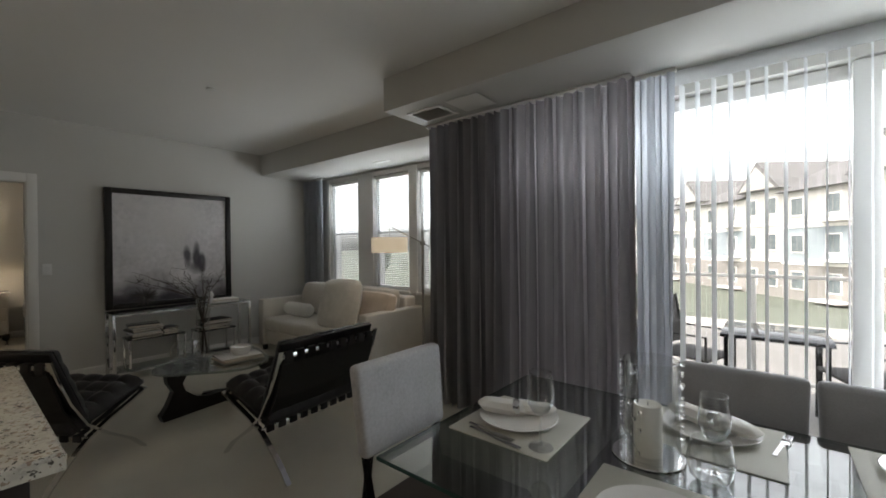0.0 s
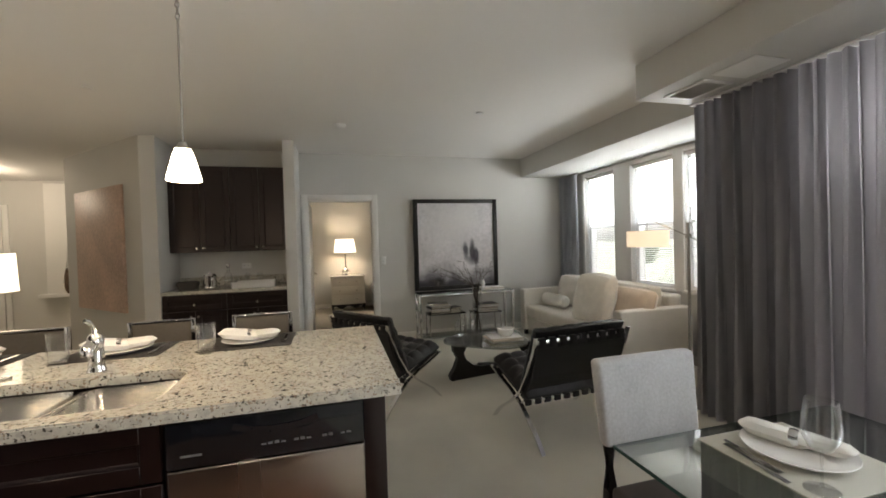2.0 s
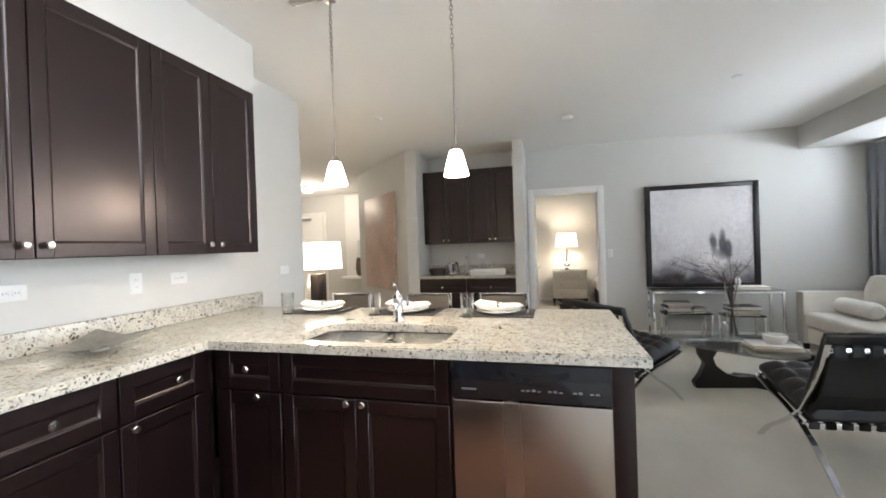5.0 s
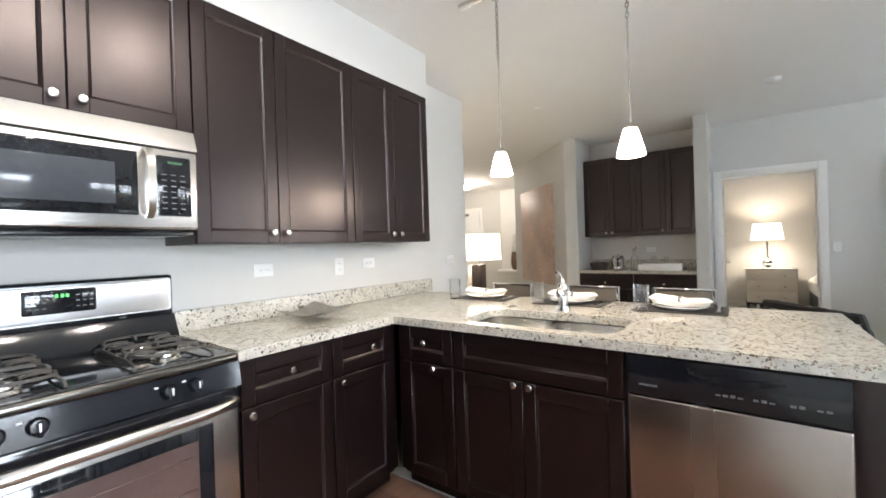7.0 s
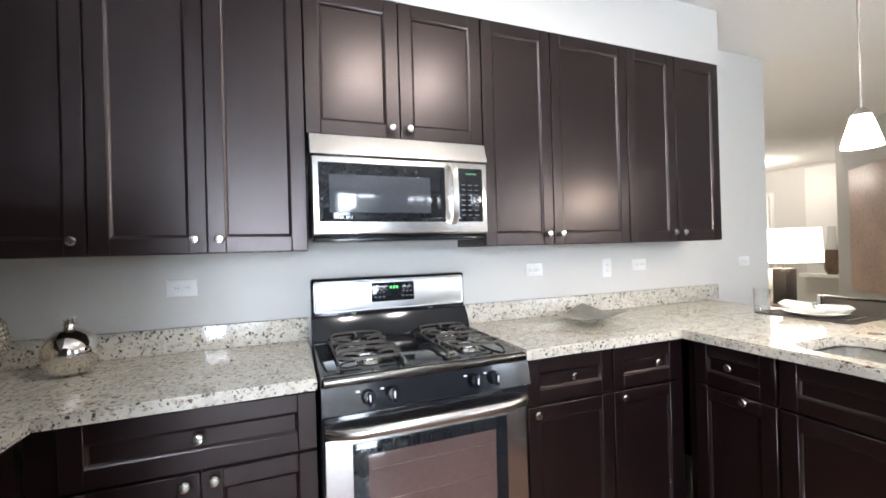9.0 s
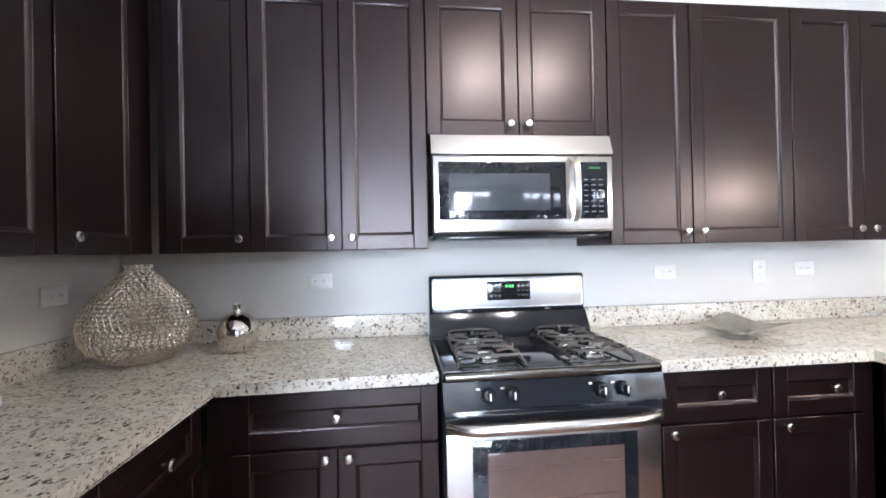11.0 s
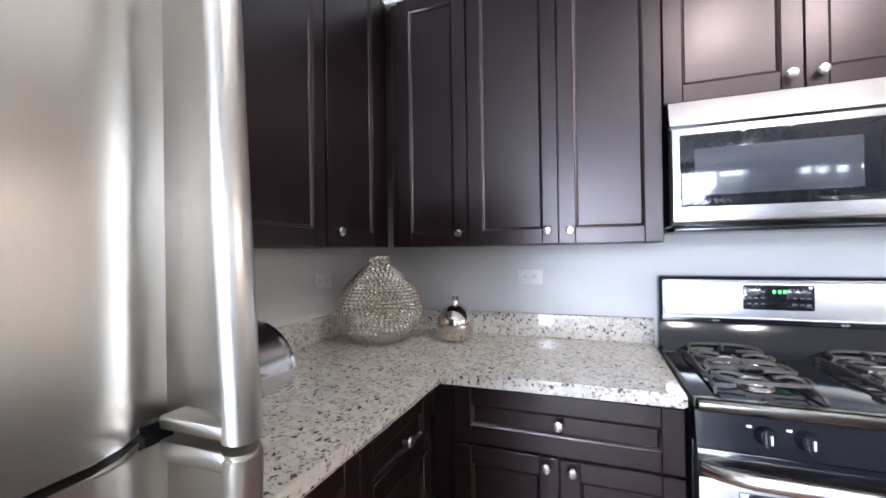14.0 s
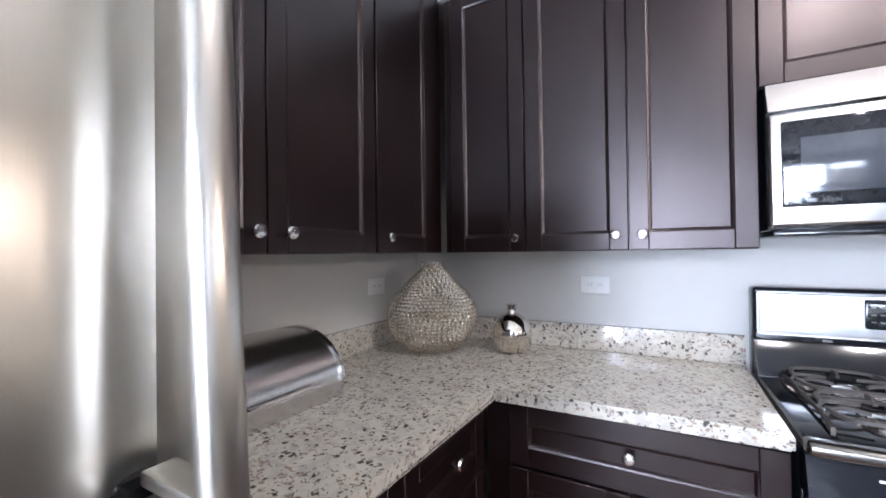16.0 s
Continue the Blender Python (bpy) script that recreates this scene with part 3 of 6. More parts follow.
def townhouse(x0, width, tall, mat, gable, label):
    h = thing("apartment_building", pose(-37.6 + 0.616 * x0, 94.5 - 0.788 * x0, -3.3, 0, 0, -52), label, "building", "townhouses across the road")
    part("wall", boxed(0, width, 0, 10, 0, tall / 3), BASESTONE, h, "beige stone ground floor")
    part("wall", boxed(0, width, 0, 10, tall / 3, tall * 2 / 3), mat, h)
    part("wall", boxed(0, width, 0, 10, tall * 2 / 3, tall), CREAMSIDING, h, "cream sided top floor")
    bm = bmesh.new()
    rise = 2.6
    if gable:
        v = [bm.verts.new(p) for p in ((-0.3, -0.5, tall - 0.1), (width + 0.3, -0.5, tall - 0.1), (width / 2, -0.5, tall + rise), (-0.3, 10, tall - 0.1), (width + 0.3, 10, tall - 0.1), (width / 2, 10, tall + rise))]
        for f in ((0, 1, 2), (3, 5, 4), (0, 2, 5, 3), (1, 4, 5, 2), (0, 3, 4, 1)):
            bm.faces.new([v[i] for i in f])
    else:
        v = [bm.verts.new(p) for p in ((-0.3, -0.5, tall - 0.1), (width + 0.3, -0.5, tall - 0.1), (width + 0.3, 10.5, tall - 0.1), (-0.3, 10.5, tall - 0.1), (-0.3, 5, tall + rise), (width + 0.3, 5, tall + rise))]
        for f in ((0, 1, 5, 4), (2, 3, 4, 5), (0, 4, 3), (1, 2, 5), (0, 3, 2, 1)):
            bm.faces.new([v[i] for i in f])
    part("roof", bm, ROOF, h, "", smooth=False)
    if gable:
        bm = bmesh.new()
        v = [bm.verts.new(p) for p in ((0.2, -0.52, tall), (width - 0.2, -0.52, tall), (width / 2, -0.52, tall + rise - 0.5))]
        w = [bm.verts.new(p.co + Vector((0, -0.05, 0))) for p in v]
        bm.faces.new(w), bm.faces.new(v[::-1])
        for i in range(3):
            bm.faces.new((v[i], v[(i + 1) % 3], w[(i + 1) % 3], w[i]))
        part("gable", bm, mat, h, smooth=False)
    for s in range(1, 3):
        part("belt", boxed(-0.05, width + 0.05, -0.08, 0, s * tall / 3 - 0.12, s * tall / 3 + 0.12), WHITE, h)
    for s in range(3):
        cols = max(1, int(width // 2.3))
        for c in range(cols):
            x = width * (c + 0.5) / cols
            z = s * tall / 3 + 0.95
            win = part("window", boxed(x - 0.62, x + 0.62, -0.09, 0.0, z - 0.1, z + 1.45), WHITE, h)
            for dx in (-0.54, 0.02):
                part("pane", boxed(x + dx, x + dx + 0.52, -0.115, -0.092, z, z + 1.35), DARKPANE, win)
    if not gable:
        for s in range(3):
            part("balcony", boxed(width * 0.62, width * 0.98, -1.2, -0.1, s * tall / 3 + 0.25, s * tall / 3 + 0.42), WHITE, h)
    return h


random.seed(4)
x = 4.0
for k in range(13):
    g = k % 2 == 0
    w = 4.6 if g else 6.2
    townhouse(x, w, 8.4 + (0.5 if g else 0) + (k > 6) * 0.7, CREAMSIDING if g else SIDING, g, "three-storey %s townhouse with white window trim" % ("cream gabled" if g else "grey-blue"))
    x += w


def tree(x, y, high, seed):
    rnd = random.Random(seed)
    t = thing("tree", (x, y, -3.3), "leafy green broadleaf tree on the lawn", "tree", "trees on the lawn")
    bm = rod([(0, 0, 0), (0.05, 0, high * 0.3), (-0.05, 0.1, high * 0.55), (0, 0, high * 0.85)], [0.2, 0.15, 0.1, 0.03], 8)
    for k in range(7):
        a, z = rnd.uniform(0, 6.28), high * rnd.uniform(0.35, 0.7)
        r = high * rnd.uniform(0.15, 0.28)
        tube(bm, [(0, 0, z), (r * 0.5 * math.cos(a), r * 0.5 * math.sin(a), z + r * 0.35), (r * math.cos(a), r * math.sin(a), z + r * 0.8)], [0.06, 0.04, 0.015], 5)
    part("trunk", bm, BARK, t)
    verts, faces = [], []
    for k in range(2600):
        while True:
            p = Vector((rnd.uniform(-1, 1), rnd.uniform(-1, 1), rnd.uniform(-1, 1)))
            if p.length < 1 and p.length > 0.35 and noise.noise(p * 2.3 + Vector((seed, 0, 0))) > -0.12:
                break
        c = Vector((p.x * high * 0.32, p.y * high * 0.32, high * 0.66 + p.z * high * 0.34))
        u = Vector((rnd.gauss(0, 1), rnd.gauss(0, 1), rnd.gauss(0, 1))).normalized()
        w = u.orthogonal().normalized()
        s = rnd.uniform(0.10, 0.2)
        i = len(verts)
        verts += [c - u * s, c + w * s * 0.5, c + u * s, c - w * s * 0.5]
        faces.append((i, i + 1, i + 2, i + 3))
    me = bpy.data.meshes.new("crown")
    me.from_pydata(verts, [], faces)
    me.materials.append(LEAF)
    part("crown", me, LEAF, t)


for k, (x, y, h) in enumerate(((-21, 29, 5.0), (-9.5, 31.5, 5), (-27, 36, 6), (-34, 30, 5.5), (-13, 37, 4.6))):
    tree(x, y, h, k + 1)


# ---- kitchen cabinets ----
KNOB = finish("knob", moved(turned([(0, 0), (0.007, 0), (0.006, 0.010), (0.008, 0.014), (0.0155, 0.018), (0.0165, 0.023), (0.013, 0.028), (0, 0.030)], 16), pose(0, 0, 0, -90, 0, 0)), NICKEL)


FRONTS = {}


def front(name, w, h, parent, place):
    """A framed front w x h, its face towards +y: a sunk panel with two stiles and two rails of its own."""
    key = (round(w, 4), round(h, 4))
    t, f = 0.02, min(0.057, h * 0.32)
    if key not in FRONTS:
        bm = boxed(f - 0.002, w - f + 0.002, 0.001, 0.006, f - 0.002, h - f + 0.002)
        rings = []
        for inset, y in ((0.0, t - 0.0015), (0.003, t - 0.003), (0.011, 0.0085), (0.014, 0.0085)):
            q = f - 0.001 + inset
            rings.append([bm.verts.new(c) for c in ((q, y, q), (w - q, y, q), (w - q, y, h - q), (q, y, h - q))])
        for a, b in zip(rings, rings[1:]):
            for e in range(4):
                bm.faces.new((a[e], a[(e + 1) % 4], b[(e + 1) % 4], b[e]))
        bm.faces.new(rings[-1])
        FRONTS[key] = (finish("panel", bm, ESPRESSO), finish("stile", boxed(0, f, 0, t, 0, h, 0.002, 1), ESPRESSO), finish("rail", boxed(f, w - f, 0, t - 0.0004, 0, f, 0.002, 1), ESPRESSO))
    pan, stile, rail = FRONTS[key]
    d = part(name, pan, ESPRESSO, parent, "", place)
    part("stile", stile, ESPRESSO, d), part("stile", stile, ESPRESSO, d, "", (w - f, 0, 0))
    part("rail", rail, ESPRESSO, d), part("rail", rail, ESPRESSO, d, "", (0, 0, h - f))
    return d


def cabinet(name, place, turn, w, depth, z0, z1, fronts, label, group, kick=False, hollow=None):
    """A unit whose front looks along its own +y. fronts: (name, x0, x1, z0, z1, knob x, knob z)."""
    c = thing(name, pose(place[0], place[1], 0, 0, 0, turn), label, "cabinet", group)
    bm = bmesh.new()
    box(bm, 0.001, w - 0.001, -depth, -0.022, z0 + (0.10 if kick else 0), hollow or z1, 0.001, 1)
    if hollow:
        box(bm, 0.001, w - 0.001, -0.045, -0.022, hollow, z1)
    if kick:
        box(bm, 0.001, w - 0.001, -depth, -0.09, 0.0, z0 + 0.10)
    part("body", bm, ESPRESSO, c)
    for n, a, b, za, zb, kx, kz in fronts:
        d = front(n, b - a - 0.004, zb - za - 0.004, c, (a + 0.002, -0.02, za + 0.002))
        if kx is not None:
            part("knob", KNOB, NICKEL, d, "round satin nickel knob", (kx - a - 0.002, 0.02, kz - za - 0.002))
    return c


BASE = "dark espresso base cabinet with framed fronts under the granite"
UPPER = "dark espresso wall cabinet with framed doors"
LOW, HIGH = 1.368, 2.422
# fronts facing +y along the range wall; own x runs with the world's x
Y, D = -1.865, 0.61
cabinet("base_cabinet", (-0.775, Y), 0, 0.43, D, 0, 0.912, [("drawer", 0, 0.43, 0.722, 0.908, 0.215, 0.822), ("door", 0, 0.43, 0.105, 0.717, 0.395, 0.69)], BASE, "base cabinets", True)
cabinet("base_cabinet", (-1.22, Y), 0, 0.445, D, 0, 0.912, [("drawer", 0.05, 0.44, 0.722, 0.908, 0.20, 0.822), ("door", 0.05, 0.44, 0.105, 0.717, 0.395, 0.69)], BASE, "base cabinets", True)
cabinet("base_cabinet", (0.452, Y), 0, 0.75, D, 0, 0.912, [("drawer", 0.0, 0.67, 0.722, 0.908, 0.335, 0.822), ("door", 0.0, 0.335, 0.105, 0.717, 0.297, 0.69), ("door", 0.335, 0.67, 0.105, 0.717, 0.373, 0.69)], BASE, "base cabinets", True)
# uppers, range wall
Y, D = -2.147, 0.343
cabinet("wall_cabinet", (-1.90, Y), 0, 0.712, D, LOW, HIGH, [("door", 0, 0.36, LOW, HIGH, 0.325, 1.42), ("door", 0.36, 0.712, LOW, HIGH, 0.40, 1.42)], UPPER, "wall cabinets")
cabinet("wall_cabinet", (-1.188, Y), 0, 0.866, D, LOW, HIGH, [("door", 0, 0.487, LOW, HIGH, 0.45, 1.42), ("door", 0.487, 0.866, LOW, HIGH, 0.525, 1.42)], UPPER, "wall cabinets")
cabinet("wall_cabinet", (-0.321, Y), 0, 0.775, D, 1.832, HIGH, [("door", 0, 0.39, 1.832, HIGH, 0.352, 1.875), ("door", 0.39, 0.775, 1.832, HIGH, 0.428, 1.875)], "short espresso wall cabinet above the microwave", "wall cabinets")
cabinet("wall_cabinet", (0.455, Y), 0, 0.695, D, LOW, HIGH, [("door", 0, 0.345, LOW, HIGH, 0.305, 1.42), ("door", 0.345, 0.695, LOW, HIGH, 0.385, 1.42)], UPPER, "wall cabinets")
cabinet("wall_cabinet", (1.151, Y), 0, 0.347, D, LOW, HIGH, [("door", 0, 0.31, LOW, HIGH, 0.035, 1.42)], UPPER, "wall cabinets")
# uppers and base units on the east wall; own x runs towards the world's +y
cabinet("wall_cabinet", (1.50, -2.17), 90, 0.46, 0.35, LOW, HIGH, [("door", 0.10, 0.455, LOW, HIGH, 0.405, 1.42)], UPPER, "wall cabinets")
cabinet("wall_cabinet", (1.50, -1.709), 90, 0.84, 0.35, LOW, HIGH, [("door", 0, 0.40, LOW, HIGH, 0.345, 1.42), ("door", 0.40, 0.84, LOW, HIGH, 0.435, 1.42)], UPPER, "wall cabinets")
X, D = 1.185, 0.66
cabinet("base_cabinet", (X, -1.84), 90, 0.44, D, 0, 0.912, [("drawer", 0.02, 0.44, 0.722, 0.908, 0.22, 0.82), ("door", 0.02, 0.44, 0.105, 0.717, 0.40, 0.69)], BASE, "base cabinets", True)
cabinet("base_cabinet", (X, -1.40), 90, 0.52, D, 0, 0.912, [("drawer", 0, 0.52, 0.722, 0.908, 0.26, 0.82), ("door", 0, 0.26, 0.105, 0.717, 0.22, 0.69), ("door", 0.26, 0.52, 0.105, 0.717, 0.30, 0.69)], BASE, "base cabinets", True)
# peninsula, facing +x; own x runs towards the world's -y
X, D = -1.205, 0.60
cabinet("base_cabinet", (X, -1.48), -90, 0.38, D, 0, 0.912, [("drawer", 0.0, 0.335, 0.722, 0.908, 0.17, 0.826), ("door", 0.0, 0.335, 0.105, 0.717, 0.113, 0.70)], BASE, "base cabinets", True)
cabinet("base_cabinet", (X, -0.672), -90, 0.806, D, 0, 0.912, [("false_front", 0.01, 0.80, 0.722, 0.908, None, 0), ("door", 0.01, 0.431, 0.105, 0.717, 0.393, 0.70), ("door", 0.431, 0.80, 0.105, 0.717, 0.467, 0.70)], "wide espresso sink cabinet in the peninsula", "base cabinets", True, 0.72)
pen = thing("peninsula_panel", (0, 0, 0), "dark espresso end and back panels of the peninsula", "panel")
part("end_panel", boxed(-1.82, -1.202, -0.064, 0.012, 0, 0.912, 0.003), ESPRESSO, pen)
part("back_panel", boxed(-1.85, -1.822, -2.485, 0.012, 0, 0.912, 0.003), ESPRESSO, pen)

# ---- worktops ----
def slab(name, outline, label, holes=None, z0=0.914, z1=0.953):
    bm = bmesh.new()
    prism(bm, outline, z0, z1)
    edges = [e for e in bm.edges if abs(e.verts[0].co.z - e.verts[1].co.z) < 1e-4]
    bmesh.ops.bevel(bm, geom=edges, offset=0.006, segments=2, affect="EDGES")
    return bm


def sink_top():
    """The peninsula's top with a double-bowl cut-out, built as a ring of strips."""
    bm = bmesh.new()
    z0, z1 = 0.914, 0.953
    X0, X1, Y0, Y1 = -2.225, -1.175, -2.488, 0.066
    outer = [(X1, -1.846), (X1, Y1), (X0, Y1), (X0, Y0), (-0.334, Y0), (-0.334, -1.846)]
    cut = []
    cx, cy, hx, hy, r = -1.455, -1.10, 0.197, 0.374, 0.09
    for sx, sy, a0 in ((1, -1, 270), (1, 1, 0), (-1, 1, 90), (-1, -1, 180)):
        for k in range(7):
            a = radians(a0 + k * 15)
            cut.append((cx + sx * (hx - r) + r * math.cos(a), cy + sy * (hy - r) + r * math.sin(a)))
    for z, flip in ((z1, 1), (z0, -1)):
        vo = [bm.verts.new((x, y, z)) for x, y in outer]
        vi = [bm.verts.new((x, y, z)) for x, y in cut]
        es = [bm.edges.new((c[i], c[(i + 1) % len(c)])) for c in (vo, vi) for i in range(len(c))]
        bmesh.ops.triangle_fill(bm, use_beauty=True, edges=es)
        if flip == 1:
            top_o, top_i = vo, vi
    for top, low in ((top_o, vo), (top_i, vi)):
        for i in range(len(top)):
            j = (i + 1) % len(top)
            bm.faces.new((top[i], top[j], low[j], low[i]))
    lips = [e for e in bm.edges if len(e.link_faces) == 2 and abs(e.link_faces[0].normal.dot(e.link_faces[1].normal)) < 0.5 and e.verts[0].co.z > 0.94 and e.verts[1].co.z > 0.94]
    bmesh.ops.recalc_face_normals(bm, faces=bm.faces)
    bmesh.ops.bevel(bm, geom=lips, offset=0.006, segments=2, affect="EDGES")
    return bm


solid("worktop", sink_top(), GRANITE, "polished speckled cream granite worktop with sink cut-out", "worktop")
solid("worktop", slab("worktop", [(0.45, -1.846), (0.45, -2.488), (1.848, -2.488), (1.848, -0.875), (1.165, -0.875), (1.165, -1.846)], ""), GRANITE, "polished speckled cream granite corner worktop", "worktop")
for a in ((-2.31, -0.335, -2.488, -2.462), (0.452, 1.848, -2.488, -2.462), (1.822, 1.848, -2.462, -0.88)):
    solid("backsplash", boxed(a[0], a[1], a[2], a[3], 0.9535, 1.058, 0.003), GRANITE, "low speckled granite splashback on the worktop", "backsplash", "splashbacks")

# ---- sink and tap ----
sink = thing("sink", (-1.455, -1.10, 0.755), "double-bowl brushed steel undermount sink", "sink")
for y0, y1 in ((-0.366, -0.012), (0.018, 0.366)):
    bm = bmesh.new()
    box(bm, -0.188, 0.188, y0, y1, 0, 0.155, 0.05, 4)
    top = [f for f in bm.faces if f.normal.z > 0.7 and f.calc_center_median().z > 0.10]
    bmesh.ops.delete(bm, geom=[v for v in bm.verts if v.co.z > 0.12], context="VERTS")
    rim = [e for e in bm.edges if e.is_boundary]
    ext = bmesh.ops.extrude_edge_only(bm, edges=rim)
    for v in ext["geom"]:
        if isinstance(v, bmesh.types.BMVert):
            v.co.z = 0.155
    bowl = part("bowl", bm, SINK_STEEL, sink)
    part("drain", turned([(0, 0.004), (0.03, 0.004), (0.042, 0.006), (0.044, 0.002)], 20, (0, (y0 + y1) / 2, 0)), CHROME, bowl)
part("divider", boxed(-0.186, 0.186, -0.0145, 0.0205, 0.09, 0.150, 0.008, 3), SINK_STEEL, sink, "rounded steel divider between the bowls")
tap = thing("faucet", (-1.75, -1.108, 0.953), "polished chrome single-lever kitchen tap", "faucet")
part("base", turned([(0, 0), (0.034, 0), (0.034, 0.005), (0.030, 0.012), (0.0285, 0.03), (0.0285, 0.085), (0.026, 0.094), (0.026, 0.100), (0.029, 0.108), (0.029, 0.128), (0.023, 0.148), (0.012, 0.156), (0, 0.157)], 28), CHROME, tap)
part("spout", rod([(0.010, 0.002, 0.085), (0.040, 0.010, 0.110), (0.075, 0.019, 0.122), (0.105, 0.026, 0.118), (0.118, 0.029, 0.104), (0.120, 0.030, 0.088)], [0.017, 0.018, 0.019, 0.022, 0.022, 0.018], 14), CHROME, tap)
part("lever", rod([(0, 0, 0.150), (-0.006, -0.004, 0.168), (-0.004, -0.012, 0.190), (0.006, -0.020, 0.205), (0.018, -0.026, 0.212)], [0.012, 0.009, 0.008, 0.010, 0.008], 10), CHROME, tap)
part("hole_cover", turned([(0.026, 0), (0.027, 0.004), (0.020, 0.007), (0.012, 0.005), (0, 0.004)], 24, (0, -0.31, 0.0005)), CHROME, tap, "small chrome deck cover")

PRINT = material("grey_print", (0.15, 0.15, 0.15), 0.5)

# ---- dishwasher ----
dw = thing("dishwasher", (-1.205, -0.366, 0), "steel dishwasher with black control panel under granite", "dishwasher")
part("body", boxed(-0.58, -0.03, -0.305, 0.302, 0.0, 0.908), BLACK, dw)
part("door", boxed(-0.03, 0.008, -0.303, 0.303, 0.12, 0.752, 0.008, 3), REFLECTION_STEEL, dw, "brushed steel door")
panel_dw = part("control_panel", boxed(-0.03, 0.014, -0.303, 0.303, 0.757, 0.905, 0.008, 3), BLACK, dw, "glossy black control panel")
part("grip", rod([(0.012, -0.11, 0.872), (0.014, -0.06, 0.856), (0.015, 0.02, 0.850), (0.014, 0.10, 0.856), (0.012, 0.15, 0.872)], 0, flat=(0.004, 0.010)), BLACK_GLASS, panel_dw)
bm = bmesh.new()
for k, y in enumerate((-0.02, 0.0, 0.02, 0.04, 0.08, 0.10, 0.12, 0.17, 0.19, 0.23, 0.25)):
    box(bm, 0.014, 0.0150, y - 0.007, y + 0.007, 0.80, 0.805 + (k % 3) * 0.002)
box(bm, 0.014, 0.0150, -0.26, -0.20, 0.795, 0.802)
tagged(part("print", bm, PRINT, panel_dw, "small grey printed marks"), kind="stuff")
part("kick", boxed(-0.08, -0.06, -0.3, 0.3, 0.0, 0.11), BLACK, dw)

# ---- range ----
rg = thing("range", (0.062, -2.488, 0), "freestanding steel and black gas range", "range")
W = 0.379
part("body", boxed(-W, W, 0.01, 0.625, 0.05, 0.93, 0.004), BLACK, rg)
bm = boxed(-W, W, 0.02, 0.655, 0.92, 0.953, 0.012, 3)
part("cooktop", bm, BLACK, rg, "glossy black enamel cooktop")
part("front_lip", boxed(-W, W, 0.63, 0.680, 0.925, 0.958, 0.012, 3), SMOKED, rg, "rounded smoked metal front edge")
bm = bmesh.new()
prof = [(0.625, 0.935), (0.672, 0.928), (0.692, 0.842), (0.625, 0.838)]
a = [bm.verts.new((-W, y, z)) for y, z in prof]
b = [bm.verts.new((W, y, z)) for y, z in prof]
for i in range(4):
    bm.faces.new((a[i], a[(i + 1) % 4], b[(i + 1) % 4], b[i]))
bm.faces.new(a[::-1]), bm.faces.new(b)
cp = part("control_panel", bm, BLACK, rg, "black knob panel")
for x in (0.232, 0.152, -0.148, -0.226):
    k = part("knob", moved(turned([(0, 0), (0.023, 0), (0.024, 0.006), (0.019, 0.022), (0.017, 0.026), (0, 0.027)], 20), pose(0, 0, 0, -78, 0, 0)), BLACK, cp, "black knob with chrome grip", (x, 0.681, 0.885))
    part("grip", boxed(-0.006, 0.006, 0.022, 0.042, -0.019, 0.019, 0.003), BLACK, k)
    part("pointer", boxed(-0.002, 0.002, 0.042, 0.0432, -0.004, 0.018), PLASTIC, k, "white pointer line")
    part("mark", boxed(0.028, 0.039, 0.002, 0.0035, 0.018, 0.023), PLASTIC, k, "white printed symbol")
dr = part("oven_door", boxed(-W + 0.003, W - 0.003, 0.625, 0.668, 0.195, 0.834, 0.008, 3), STEEL, rg, "brushed steel oven door")
part("top_trim", boxed(-W + 0.003, W - 0.003, 0.668, 0.675, 0.757, 0.832, 0.003), BLACK, dr)
part("window_border", boxed(-0.285, 0.285, 0.668, 0.672, 0.26, 0.732, 0.002), BLACK_GLASS, dr)
part("window", boxed(-0.235, 0.235, 0.672, 0.6745, 0.29, 0.69, 0.001), OVEN_GLASS, dr, "brown tinted oven glass")
bm = bmesh.new()
for z in (0.38, 0.53, 0.64):
    box(bm, -0.225, 0.225, 0.6745, 0.6752, z, z + 0.003)
part("rack", bm, NICKEL, dr)
h = [(-W + 0.02, 0.675, 0.785), (-W + 0.05, 0.705, 0.788), (-W + 0.11, 0.725, 0.790), (0, 0.735, 0.792), (W - 0.11, 0.725, 0.790), (W - 0.05, 0.705, 0.788), (W - 0.02, 0.675, 0.785)]
part("handle", rod(h, 0.019, 14), STEEL, dr, "thick curved steel handle")
part("drawer", boxed(-W + 0.003, W - 0.003, 0.625, 0.665, 0.06, 0.185, 0.008, 3), STEEL, rg)
bg = part("backguard", boxed(-W, W, 0.004, 0.085, 0.93, 1.238, 0.012, 3), BLACK, rg, "black backguard")
part("face", boxed(-W + 0.012, W - 0.012, 0.083, 0.092, 1.082, 1.225, 0.012, 3), SATIN, bg, "steel face of the backguard")
bm = bmesh.new()
prof = [(0.084, 1.066), (0.098, 1.062), (0.142, 0.985), (0.150, 0.952), (0.084, 0.952)]
a, b = [bm.verts.new((-W + 0.002, y, z)) for y, z in prof], [bm.verts.new((W - 0.002, y, z)) for y, z in prof]
for i in range(5):
    bm.faces.new((a[i], a[(i + 1) % 5], b[(i + 1) % 5], b[i]))
bm.faces.new(a[::-1]), bm.faces.new(b)
part("apron", bm, BLACK, bg, "sloped glossy black apron")
part("display", boxed(-0.105, 0.105, 0.091, 0.095, 1.118, 1.208, 0.006), BLACK_GLASS, bg)
bm = bmesh.new()
